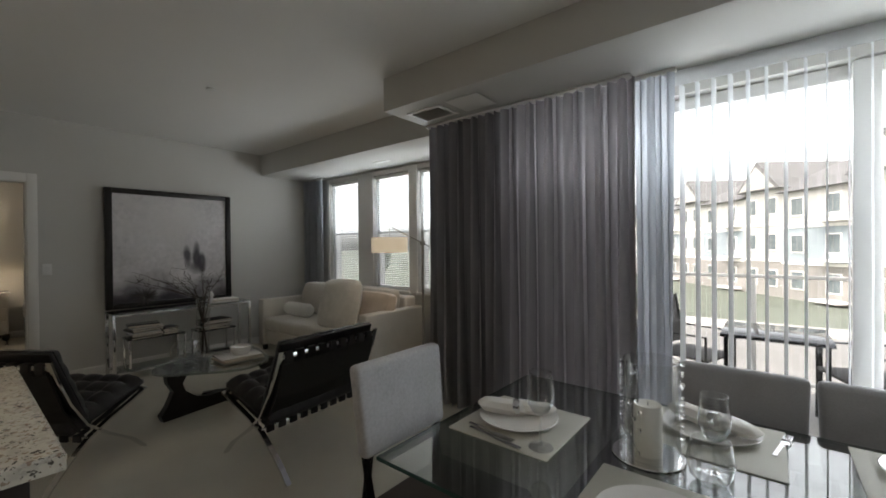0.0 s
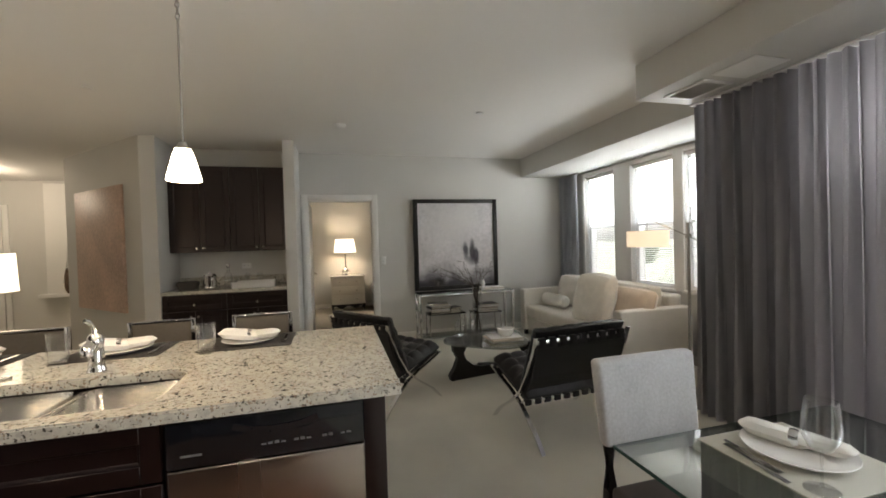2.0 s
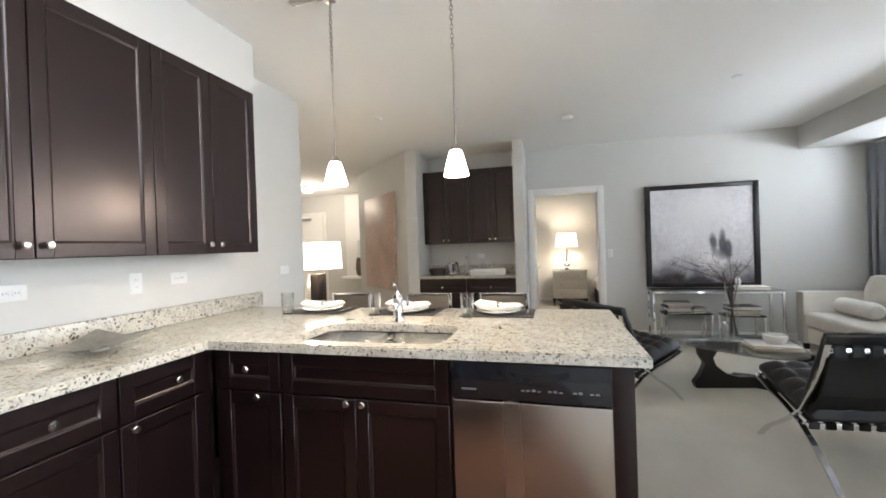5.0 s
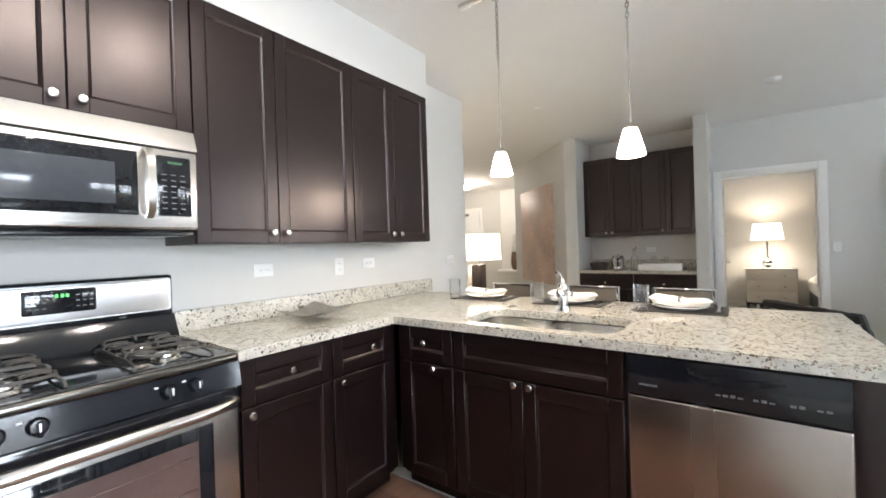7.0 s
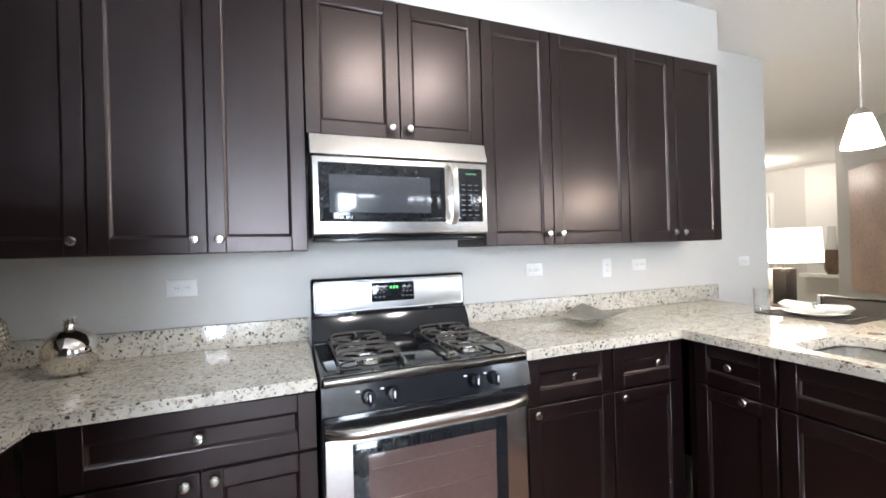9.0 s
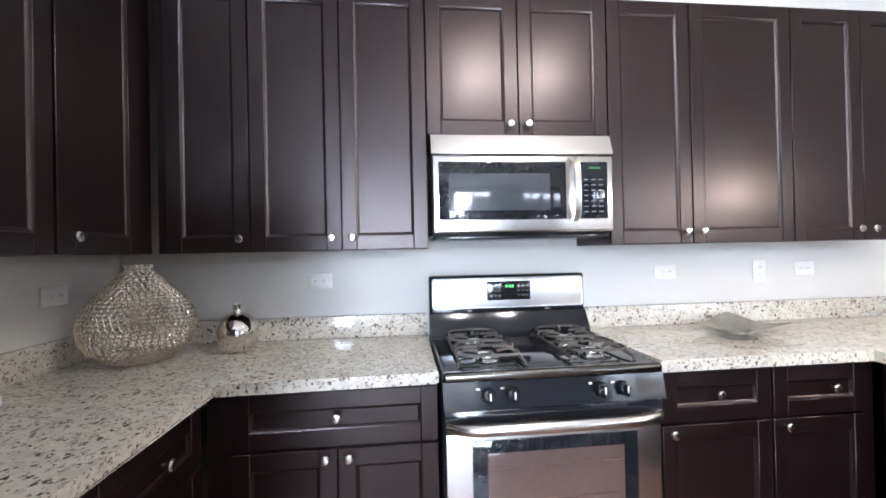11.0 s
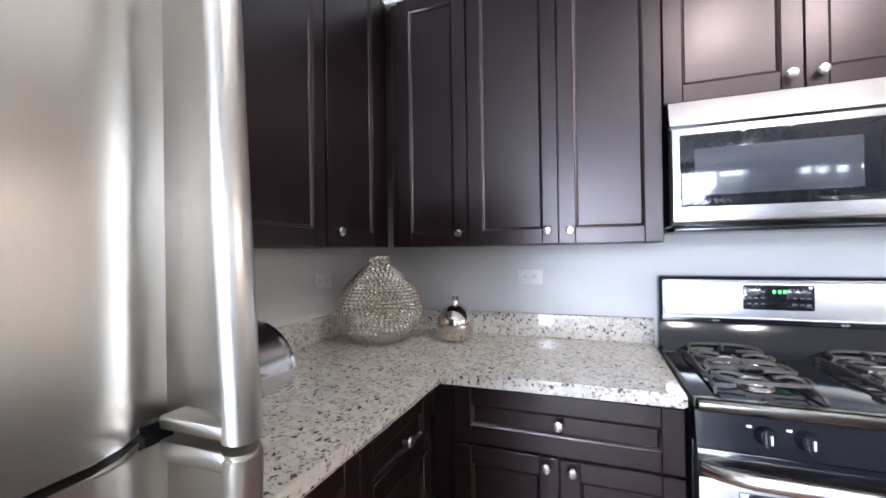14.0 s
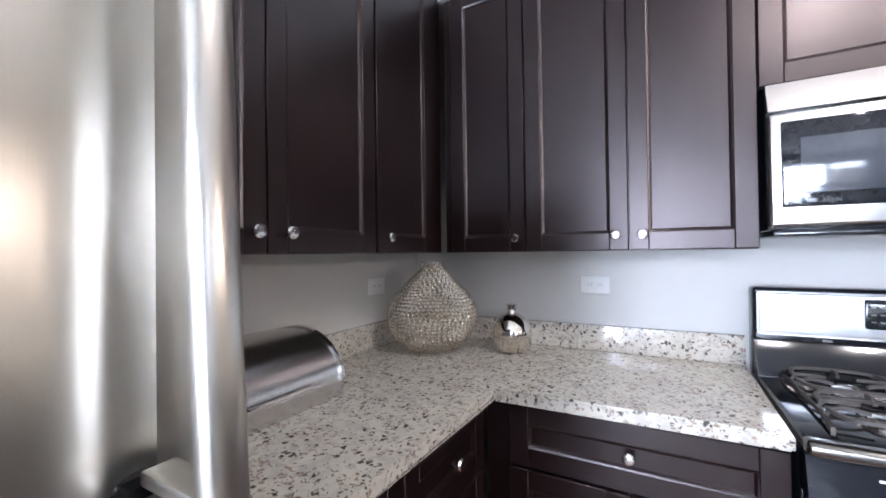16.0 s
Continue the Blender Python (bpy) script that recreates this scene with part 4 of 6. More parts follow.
for k, dx in enumerate((-0.020, -0.006, 0.010)):
    box(bm, dx - 0.0045, dx + 0.0045, 0.095, 0.0955, 1.178, 1.190)
part("digits", bm, GREEN, bg, "green clock digits")
bm = bmesh.new()
for x in (-0.09, -0.07, -0.05, 0.045, 0.065, 0.085):
    for z in (1.138, 1.16, 1.182):
        box(bm, x - 0.006, x + 0.006, 0.095, 0.0954, z, z + 0.004)
tagged(part("print", bm, PRINT, bg), kind="stuff")
for x in (-0.19, 0.19):
    part("vent", boxed(x - 0.012, x + 0.012, 0.085, 0.09, 1.068, 1.075), NICKEL, bg)


def grate(x):
    """A cast grate over two burners: side rails, and over each burner a rounded loop with four bent fingers."""
    bm = bmesh.new()
    for sx in (-1, 1):
        tube(bm, [(sx * 0.118, 0.160, 0.956), (sx * 0.116, 0.168, 0.968), (sx * 0.112, 0.265, 0.975), (sx * 0.112, 0.385, 0.972), (sx * 0.112, 0.505, 0.975), (sx * 0.116, 0.602, 0.968), (sx * 0.118, 0.610, 0.956)], 0, flat=(0.004, 0.004))
    for y in (0.265, 0.505):
        for f in (-1, 1):
            loop = []
            for k in range(13):
                a = math.pi * k / 12
                c, q = math.cos(a), math.sin(a)
                k4 = (c ** 4 + q ** 4) ** 0.25
                loop.append((0.106 * c / k4, y + f * (0.024 + 0.088 * q / k4), 0.992 + 0.004 * q))
            tube(bm, loop, 0, flat=(0.0040, 0.0042))
            for sx in (-1, 1):
                tube(bm, [(sx * 0.112, y + f * 0.028, 0.977), (sx * 0.098, y + f * 0.028, 0.992), (sx * 0.080, y + f * 0.020, 0.995), (sx * 0.055, y + f * 0.024, 0.994), (sx * 0.034, y + f * 0.034, 0.991)], 0, flat=(0.0036, 0.0040))
            tube(bm, [(0, y + f * 0.114, 0.995), (0.004 * f, y + f * 0.085, 0.996), (-0.003 * f, y + f * 0.045, 0.992)], 0, flat=(0.0036, 0.0040))
    box(bm, -0.112, 0.112, 0.379, 0.391, 0.972, 0.982, 0.003)
    g = part("grate", bm, IRON, rg, "cast iron grate", (x, 0, 0))
    for y in (0.265, 0.505):
        part("burner", turned([(0, 0.030), (0.024, 0.030), (0.032, 0.026), (0.034, 0.016), (0.045, 0.012), (0.05, 0)], 24, (0, y, 0.951)), NICKEL, g, "round burner cap")


grate(-0.20), grate(0.20)

# ---- microwave ----
mw = thing("microwave", (0.062, -2.488, 1.40), "steel over-the-range microwave with black glass door", "microwave")
part("body", boxed(-W, W, 0.002, 0.345, 0.018, 0.425, 0.004), BLACK, mw)
bm = bmesh.new()
prof = [(0.345, 0.43), (0.357, 0.428), (0.385, 0.345), (0.345, 0.345)]
a = [bm.verts.new((-W, y, z)) for y, z in prof]
b = [bm.verts.new((W, y, z)) for y, z in prof]
for i in range(4):
    bm.faces.new((a[i], a[(i + 1) % 4], b[(i + 1) % 4], b[i]))
bm.faces.new(a[::-1]), bm.faces.new(b)
part("top_grille", bm, STEEL, mw, "sloped steel top")
mdoor = part("door", boxed(-W, W, 0.345, 0.383, 0.026, 0.340, 0.010, 3), STEEL, mw, "brushed steel door frame")
part("glass", boxed(-0.172, 0.352, 0.383, 0.387, 0.078, 0.312, 0.004), BLACK_GLASS, mdoor, "black door glass")
part("window", boxed(-0.105, 0.312, 0.387, 0.3885, 0.115, 0.265, 0.002), material("smoked_window", (0.05, 0.055, 0.065), 0.08, vary=0.1, coat=0.4), mdoor, "smoked window")
cpan = part("control_panel", boxed(-0.350, -0.235, 0.383, 0.387, 0.078, 0.312, 0.004), BLACK_GLASS, mdoor)
bm = bmesh.new()
for i in range(3):
    for j in range(7):
        box(bm, -0.33 + i * 0.032, -0.312 + i * 0.032, 0.387, 0.3876, 0.105 + j * 0.022, 0.109 + j * 0.022)
tagged(part("print", bm, PRINT, cpan), kind="stuff")
part("digits", boxed(-0.32, -0.27, 0.387, 0.3877, 0.283, 0.292), material("dim_green", (0.02, 0.10, 0.03), 0.4), cpan)
bow = [(0.072, 0.386), (0.078, 0.404), (0.092, 0.418), (0.13, 0.428), (0.20, 0.433), (0.27, 0.428), (0.308, 0.418), (0.322, 0.404), (0.328, 0.386)]
part("handle", moved(rod([(z, y, 0) for z, y in bow], 0, flat=(0.006, 0.012)), pose(-0.203, 0, 0, 0, -90, 0)), STEEL_V, mdoor, "bowed flat steel handle")
part("underside", boxed(-W + 0.01, W - 0.01, 0.06, 0.36, 0.0, 0.018, 0.006), BLACK, mw)
part("logo", boxed(-0.045, 0.045, 0.383, 0.3838, 0.048, 0.053), NICKEL, mdoor)

# ---- fridge ----
fr = thing("fridge", (0.93, -0.493, 0.0), "brushed steel top-freezer fridge with scooped winged door edges", "fridge")
part("body", boxed(0.112, 0.90, -0.378, 0.372, 0.03, 1.70, 0.008), material("dark_grey_cabinet", (0.10, 0.10, 0.105), 0.4), fr, "dark grey fridge cabinet")


def fridge_front(z0, z1, seam, lean):
    """A gently bowed door whose -y edge is scooped out behind an upright wing; it leans back away from the seam."""
    line = [(0.104, 0.375), (0.085, 0.374), (0.074, 0.368), (0.070, 0.356)]
    for k in range(13):
        t = k / 12
        line.append((0.068 - 0.016 * math.sin(math.pi * (0.04 + t * 0.92)), 0.34 - t * 0.61))
    line += [(0.0665, -0.288), (0.068, -0.302), (0.0715, -0.313), (0.078, -0.322), (0.087, -0.330), (0.095, -0.339), (0.099, -0.350), (0.096, -0.360)]
    line += [(0.084, -0.365), (0.066, -0.365), (0.046, -0.361), (0.026, -0.354), (0.011, -0.345), (0.005, -0.3385)]
    line += [(0.003, -0.336), (-0.001, -0.3355), (-0.007, -0.338), (-0.012, -0.343), (-0.0145, -0.350), (-0.013, -0.357), (-0.007, -0.365), (0.004, -0.372), (0.024, -0.377), (0.060, -0.380), (0.104, -0.380)]
    bm = bmesh.new()
    steps = 10
    rings = []
    for k in range(steps + 1):
        z = z0 + (z1 - z0) * k / steps
        away = abs(z - seam)
        back = lean * away * (1 - 0.35 * away)
        rings.append([bm.verts.new((x + back * max(0.0, (0.104 - x) / 0.104), y, z)) for x, y in line])
    for a, b in zip(rings, rings[1:]):
        for i in range(len(a)):
            j = (i + 1) % len(a)
            bm.faces.new((a[i], b[i], b[j], a[j]))
    bm.faces.new(rings[0]), bm.faces.new(rings[-1][::-1])
    rim = [e for e in bm.edges if len(e.link_faces) == 2 and any(len(f.verts) > 4 for f in e.link_faces)]
    bmesh.ops.bevel(bm, geom=rim, offset=0.003, segments=2, affect="EDGES")
    return bm


up = part("freezer_door", fridge_front(1.206, 1.70, 1.202, 0.055), STEEL_V, fr, "bowed brushed steel freezer door")
part("grip_web", boxed(0.008, 0.080, -0.366, -0.341, 1.2065, 1.218, 0.003), STEEL_V, up)
dn = part("fridge_door", fridge_front(0.06, 1.199, 1.202, 0.02), STEEL_V, fr, "bowed brushed steel fridge door")
part("grip_web", boxed(0.008, 0.080, -0.366, -0.341, 1.182, 1.1985, 0.003), STEEL_V, dn)
part("gasket", boxed(0.088, 0.112, -0.36, 0.36, 1.192, 1.210), BLACK, fr)

# ---- things on the worktops ----
def wire_vase():
    bm = bmesh.new()
    prof = [(0.07, 0.0), (0.122, 0.02), (0.167, 0.06), (0.192, 0.11), (0.2, 0.155), (0.19, 0.205), (0.162, 0.253), (0.117, 0.30), (0.078, 0.337), (0.05, 0.365), (0.042, 0.38), (0.048, 0.395)]
    pr = [Vector(p) for p in prof]
    lens = [0.0]
    for a, b in zip(pr, pr[1:]):
        lens.append(lens[-1] + (b - a).length)
    s, row = 0.008, 0
    cell = 0.0225
    while s < lens[-1]:
        i = max(k for k in range(len(lens)) if lens[k] <= s)
        i = min(i, len(pr) - 2)
        t = (s - lens[i]) / (lens[i + 1] - lens[i])
        p, d = pr[i].lerp(pr[i + 1], t), (pr[i + 1] - pr[i]).normalized()
        count = max(8, int(2 * math.pi * p.x / cell))
        for k in range(count):
            a = 2 * math.pi * (k + 0.5 * (row % 2)) / count
            c = Vector((p.x * math.cos(a), p.x * math.sin(a), p.y))
            u = Vector((-math.sin(a), math.cos(a), 0))
            w = Vector((d.x * math.cos(a), d.x * math.sin(a), d.y))
            nrm = u.cross(w)
            rad = math.pi * p.x / count * 1.02
            ring = []
            for q in range(8):
                b = 2 * math.pi * q / 8
                o = u * math.cos(b) + w * math.sin(b)
                ring.append([bm.verts.new(c + o * (rad + 0.0019 * e1) + nrm * 0.0019 * e2) for e1, e2 in ((1, 0), (0, 1), (-1, 0), (0, -1))])
            for q in range(8):
                A, Bq = ring[q], ring[(q + 1) % 8]
                for e in range(4):
                    bm.faces.new((A[e], Bq[e], Bq[(e + 1) % 4], A[(e + 1) % 4]))
        s += cell * 0.76
        row += 1
    return bm


solid("vase", wire_vase(), WIRE, "large pear-shaped vase woven from gold metal rings", "vase", at=Matrix.Translation((1.575, -2.175, 0.954)) @ Matrix.Scale(0.95, 4))
bt = thing("bottle_vase", (1.255, -2.28, 0.9535), "small round mirrored silver bottle vase", "vase")
part("body", turned([(0, 0), (0.035, 0.0), (0.060, 0.016), (0.077, 0.045), (0.082, 0.078), (0.077, 0.111), (0.060, 0.139), (0.038, 0.155), (0.021, 0.161), (0.018, 0.168), (0.017, 0.180)], 32), MIRROR_STEEL, bt)
part("neck", turned([(0.015, 0.176), (0.021, 0.178), (0.021, 0.182), (0.017, 0.185), (0.017, 0.190), (0.021, 0.193), (0.021, 0.198), (0.013, 0.199), (0.011, 0.178)], 24), MIRROR_STEEL, bt, "ridged silver neck")

bread = thing("bread_bin", (1.53, -1.585, 0.9535), "roll-top brushed steel bread bin", "bread bin")
def bin_outline(r0):
    pts = [(0.0, 0.045)]
    for k in range(13):
        a = radians(180 - k * 100 / 12)
        pts.append((0.175 + r0 * 0.175 * math.cos(a), 0.045 + 0.14 * r0 * math.sin(a)))
    return pts + [(0.285, 0.172), (0.285, 0.0), (0.0, 0.0)]
def bin_part(y0, y1, grow):
    bm = bmesh.new()
    o = [(x, z) for x, z in bin_outline(grow)]
    a = [bm.verts.new((x, y0, z)) for x, z in o]
    b = [bm.verts.new((x, y1, z)) for x, z in o]
    for i in range(len(a)):
        j = (i + 1) % len(a)
        bm.faces.new((a[i], a[j], b[j], b[i]))
    bm.faces.new(a[::-1]), bm.faces.new(b)
    return bm
part("lid", bin_part(0.012, 0.428, 1.0), STEEL, bread, "curved roll-top lid")
part("side", bin_part(0.0, 0.0115, 1.04), CHROME, bread)
part("side", bin_part(0.4285, 0.44, 1.04), CHROME, bread)
part("handle", rod([(-0.002, 0.12, 0.062), (-0.016, 0.125, 0.062), (-0.016, 0.315, 0.062), (-0.002, 0.32, 0.062)], 0.004, 6), CHROME, bread)

bm = bmesh.new()
rows = 12
g = {}
for i in range(rows + 1):
    for j in range(rows + 1):
        u, v = 2 * i / rows - 1, 2 * j / rows - 1
        m = max(abs(u), abs(v))
        corner = abs(u * v)
        z = 0.012 + 0.03 * m ** 1.6 + 0.028 * corner ** 1.5 + 0.006 * math.sin(3 * u + 2 * v)
        g[i, j] = bm.verts.new((u * 0.19 * (1 + 0.12 * corner), v * 0.15 * (1 + 0.12 * corner), z))
for i in range(rows):
    for j in range(rows):
        bm.faces.new((g[i, j], g[i + 1, j], g[i + 1, j + 1], g[i, j + 1]))
ret = bmesh.ops.solidify(bm, geom=list(bm.faces), thickness=0.004)
bowl = thing("bowl", pose(-0.96, -2.22, 0.9535, 0, 0, 20) @ Matrix.Scale(0.87, 4), "shallow square pewter bowl with upturned corners", "bowl")
part("dish", bm, PEWTER, bowl)
part("foot", turned([(0, 0), (0.04, 0), (0.035, 0.012), (0, 0.013)], 20), PEWTER, bowl)


def outlet(place, turn, upright=False, label="white wall outlet plate on the greige wall"):
    o = thing("outlet", pose(*place, 0, 0, turn), label, "outlet", "outlets")
    w, h = (0.036, 0.058) if upright else (0.058, 0.036)
    part("plate", boxed(-w, w, 0.0, 0.006, -h, h, 0.003), PLASTIC, o)
    for s in (-1, 1):
        x, z = (0, s * 0.02) if upright else (s * 0.02, 0)
        sock = part("socket", boxed(x - 0.014, x + 0.014, 0.006, 0.008, z - 0.014, z + 0.014, 0.003), PLASTIC, o)
        bm = bmesh.new()
        box(bm, x - 0.006, x - 0.004, 0.008, 0.0085, z - 0.004, z + 0.006), box(bm, x + 0.004, x + 0.006, 0.008, 0.0085, z - 0.004, z + 0.006)
        part("slots", bm, SLOT, sock)
    return o


for x in (0.958, -0.80, -1.60):
    outlet((x, -2.49, 1.225), 0)
outlet((-1.334, -2.49, 1.215), 0, True)
outlet((1.85, -2.14, 1.22), 90)
outlet((-2.62, -2.49, 1.21), 0)
outlet((-5.77, 0.545, 1.19), -90, True, "white light switch plate beside the bedroom door")

# ---- ceiling fittings over the kitchen ----
def pendant(y):
    p = thing("pendant_lamp", (-1.585, y, 0), "lit opal glass pendant on a chained rod", "pendant lamp", "pendants over the peninsula")
    part("shade", turned([(0.024, 1.840), (0.031, 1.834), (0.040, 1.806), (0.050, 1.768), (0.059, 1.732), (0.062, 1.715), (0.058, 1.715), (0.054, 1.735), (0.045, 1.770), (0.024, 1.830)], 28), PENDANT, p, "frosted white glass shade, lit")
    part("cap", turned([(0.0, 1.868), (0.012, 1.868), (0.02, 1.855), (0.032, 1.838), (0.0, 1.836)], 18), NICKEL, p)
    part("rod", rod([(0, 0, 1.86), (0, 0, 2.33)], 0.0045, 8), ROD, p)
    bm = bmesh.new()
    for k in range(17):
        z = 2.335 + k * 0.0235
        a = 90 * (k % 2)
        ring = []
        for q in range(11):
            b = 2 * math.pi * q / 10
            v = Matrix.Rotation(radians(a), 3, "Z") @ Vector((0.007 * math.cos(b), 0, 0.015 * math.sin(b)))
            ring.append(v + Vector((0, 0, z)))
        tube(bm, ring, 0.003, 5)
    part("chain", bm, ROD, p)
    part("mount", boxed(-0.018, 0.018, -0.03, 0.03, 2.70, 2.728, 0.004), NICKEL, p)
    return p


pendant(-0.708), pendant(-1.376)
track = thing("track", (-1.585, -1.04, 2.75), "slim satin nickel ceiling track for the pendants", "ceiling track")
part("bar", boxed(-0.018, 0.018, -0.58, 0.58, -0.022, 0, 0.003), NICKEL, track)


def spot_bar():
    t = thing("track_light", (-0.21, -0.95, 2.75), "satin nickel ceiling track light with two lit spots", "ceiling light")
    part("bar", boxed(-0.42, 0.42, -0.018, 0.018, -0.022, 0, 0.003), NICKEL, t)
    for x in (-0.24, 0.24):
        hd = part("head", moved(turned([(0.0, 0.05), (0.03, 0.05), (0.055, 0.02), (0.06, -0.04), (0.055, -0.04), (0.0, -0.02)], 20), pose(0, 0, 0, -28, 0, 0)), NICKEL, t, "", (x, 0, -0.085))
        part("lens", moved(turned([(0, -0.036), (0.054, -0.036), (0.054, -0.030), (0, -0.030)], 20), pose(0, 0, 0, -28, 0, 0)), SPOT, hd, "lit spot lens")
        part("stem", rod([(x, 0, -0.02), (x, 0, -0.05)], 0.008, 8), NICKEL, t)
        bulb = new("spot_bulb", bpy.data.lights.new("spot_bulb", "SPOT"))
        bulb.data.energy, bulb.data.color, bulb.data.spot_size, bulb.data.spot_blend, bulb.data.shadow_soft_size = 9, (1.0, 0.91, 0.80), radians(150), 0.8, 0.03
        bulb.matrix_world = look((-0.21 + x, -0.985, 2.60), (-0.21 + x, -1.55, 1.4))


spot_bar()
# floor boards
sizes = {}
for i in range(22):
    y = -2.6
    while y < 0.11:
        n = min(y + (1.2 if y > -2.6 else 0.25 + (i * 0.37) % 0.95), 0.118)
        if 0.118 - n < 0.12:
            n = 0.118
        h = round((n - y) / 2 - 0.001, 3)
        if h not in sizes:
            sizes[h] = finish("plank", boxed(-0.0735, 0.0735, -h, h, -0.008, 0.0, 0.0015, 1), PLANK)
        part("plank", sizes[h], PLANK, kitchen_floor, "", (-1.2 + 0.15 * i, (y + n) / 2, 0.0))
        y = n


# ---- bar niche ----
NB = "dark espresso bar cabinet in the wall niche"
cabinet("bar_base_cabinet", (-5.07, -0.732), -90, 0.679, 0.60, 0, 0.912, [("drawer", 0.0, 0.677, 0.72, 0.905, 0.34, 0.79), ("door", 0.0, 0.338, 0.105, 0.715, 0.30, 0.65), ("door", 0.338, 0.677, 0.105, 0.715, 0.375, 0.65)], NB, "bar base cabinets", True)
cabinet("bar_base_cabinet", (-5.07, -1.411), -90, 0.678, 0.60, 0, 0.912, [("drawer", 0.0, 0.676, 0.72, 0.905, 0.34, 0.79), ("door", 0.0, 0.338, 0.105, 0.715, 0.30, 0.65), ("door", 0.338, 0.676, 0.105, 0.715, 0.375, 0.65)], NB, "bar base cabinets", True)
for y in (-0.732, -1.411):
    cabinet("bar_wall_cabinet", (-5.36, y), -90, 0.678, 0.315, 1.40, 2.47, [("door", 0.0, 0.338, 1.40, 2.47, 0.30, 1.45), ("door", 0.338, 0.677, 1.40, 2.47, 0.375, 1.45)], "dark espresso wall cabinet above the bar", "bar wall cabinets")
solid("bar_worktop", slab("bar_worktop", [(-5.035, -2.089), (-5.035, -0.731), (-5.679, -0.731), (-5.679, -2.089)], ""), GRANITE, "speckled granite bar worktop in the niche", "worktop")
solid("bar_backsplash", boxed(-5.679, -5.655, -2.088, -0.732, 0.9535, 1.07, 0.003), GRANITE, "low granite splashback behind the bar", "backsplash")

ice = thing("ice_bucket", (-5.25, -1.63, 0.9535), "ribbed silver ice bucket on the bar", "bucket")
part("body", turned([(0, 0), (0.06, 0), (0.075, 0.02), (0.07, 0.05), (0.08, 0.08), (0.074, 0.12), (0.08, 0.16), (0.07, 0.17), (0.0, 0.165)], 24), CHROME, ice)
part("lid", turned([(0.07, 0.17), (0.06, 0.185), (0.012, 0.19), (0.014, 0.205), (0, 0.208)], 24), CHROME, ice)
shaker = thing("decanter", (-5.30, -1.44, 0.9535), "clear glass decanter with a stopper", "decanter")
part("bottle", turned([(0, 0), (0.045, 0), (0.048, 0.02), (0.046, 0.16), (0.02, 0.20), (0.018, 0.25), (0.022, 0.255), (0.014, 0.25), (0.014, 0.2), (0.04, 0.155), (0.042, 0.02), (0, 0.01)], 24), GLASS, shaker)
part("stopper", turned([(0, 0.25), (0.016, 0.252), (0.026, 0.27), (0.02, 0.295), (0, 0.30)], 16), CHROME, shaker)
tray = thing("tray", (-5.22, -1.12, 0.9535), "rectangular cream serving tray on the bar", "tray")
part("base", boxed(-0.13, 0.13, -0.24, 0.24, 0.0, 0.012, 0.004), CHINA, tray)
for a in ((-0.13, -0.118, -0.24, 0.24), (0.118, 0.13, -0.24, 0.24), (-0.118, 0.118, -0.24, -0.228), (-0.118, 0.118, 0.228, 0.24)):
    part("rim", boxed(a[0], a[1], a[2], a[3], 0.012, 0.075, 0.003), CHINA, tray)
for y in (-1.20, -1.06):
    g = thing("goblet", (-5.22, y, 0.966), "small stemmed glass standing on the tray", "glass", "glasses on the tray")
    part("stem", turned([(0, 0), (0.03, 0), (0.028, 0.003), (0.005, 0.008), (0.004, 0.07), (0, 0.072)], 16), GLASS, g)
    part("bowl", turned([(0.004, 0.07), (0.026, 0.09), (0.032, 0.12), (0.028, 0.16), (0.026, 0.16), (0.029, 0.12), (0.02, 0.09), (0, 0.075)], 16), GLASS, g)
dark = solid("basket", turned([(0, 0), (0.10, 0), (0.125, 0.05), (0.12, 0.09), (0.11, 0.09), (0.11, 0.05), (0.09, 0.015), (0, 0.012)], 20), IRON, "low dark woven basket on the bar", "basket", at=Matrix.Translation((-5.35, -1.90, 0.9535)))
outlet((-5.68, -1.30, 1.20), -90)

# ---- hall ----
art = thing("canvas", pose(-5.80, -3.00, 1.47, 0, 0, 45), "large copper-brown abstract canvas on the angled wall", "painting")
art.matrix_world = pose(-5.79, -2.99, 1.47, 0, 0, -45)
part("stretcher", boxed(0.003, 0.035, -0.66, 0.66, -0.76, 0.76, 0.004), COPPER, art)
recess = tagged(part("wall_recess", boxed(-8.598, -8.585, -5.16, -4.42, 0.70, 2.70, 0.003), WHITE), "white painted recess panel on the hall wall", "wall panel", "", "structure")
part("sill", boxed(-8.585, -8.40, -5.20, -4.38, 0.66, 0.72, 0.006), WHITE, recess, "white painted sill")
tv = thing("bottle_vase", (-8.48, -4.73, 0.721), "tall bronze and clear glass bottle vase on the sill", "vase")
part("body", turned([(0, 0), (0.07, 0), (0.10, 0.06), (0.115, 0.18), (0.105, 0.32), (0.085, 0.44), (0.0, 0.44)], 24), BRONZE, tv, "bronze glazed lower half")
part("neck", turned([(0.085, 0.441), (0.066, 0.58), (0.054, 0.74), (0.052, 0.86), (0.049, 0.86), (0.050, 0.74), (0.062, 0.58), (0.080, 0.441)], 24), GLASS, tv, "clear glass neck")
hl = thing("hall_light", (-7.3, -5.32, 2.75), "lit flush glass ceiling light in the hall", "ceiling light")
part("canopy", turned([(0, 0), (0.12, 0), (0.13, -0.03), (0, -0.035)], 28), NICKEL, hl)
part("bowl", turned([(0.125, -0.035), (0.135, -0.055), (0.11, -0.10), (0.05, -0.12), (0, -0.125)], 28), HALLGLOW, hl, "lit frosted glass bowl")


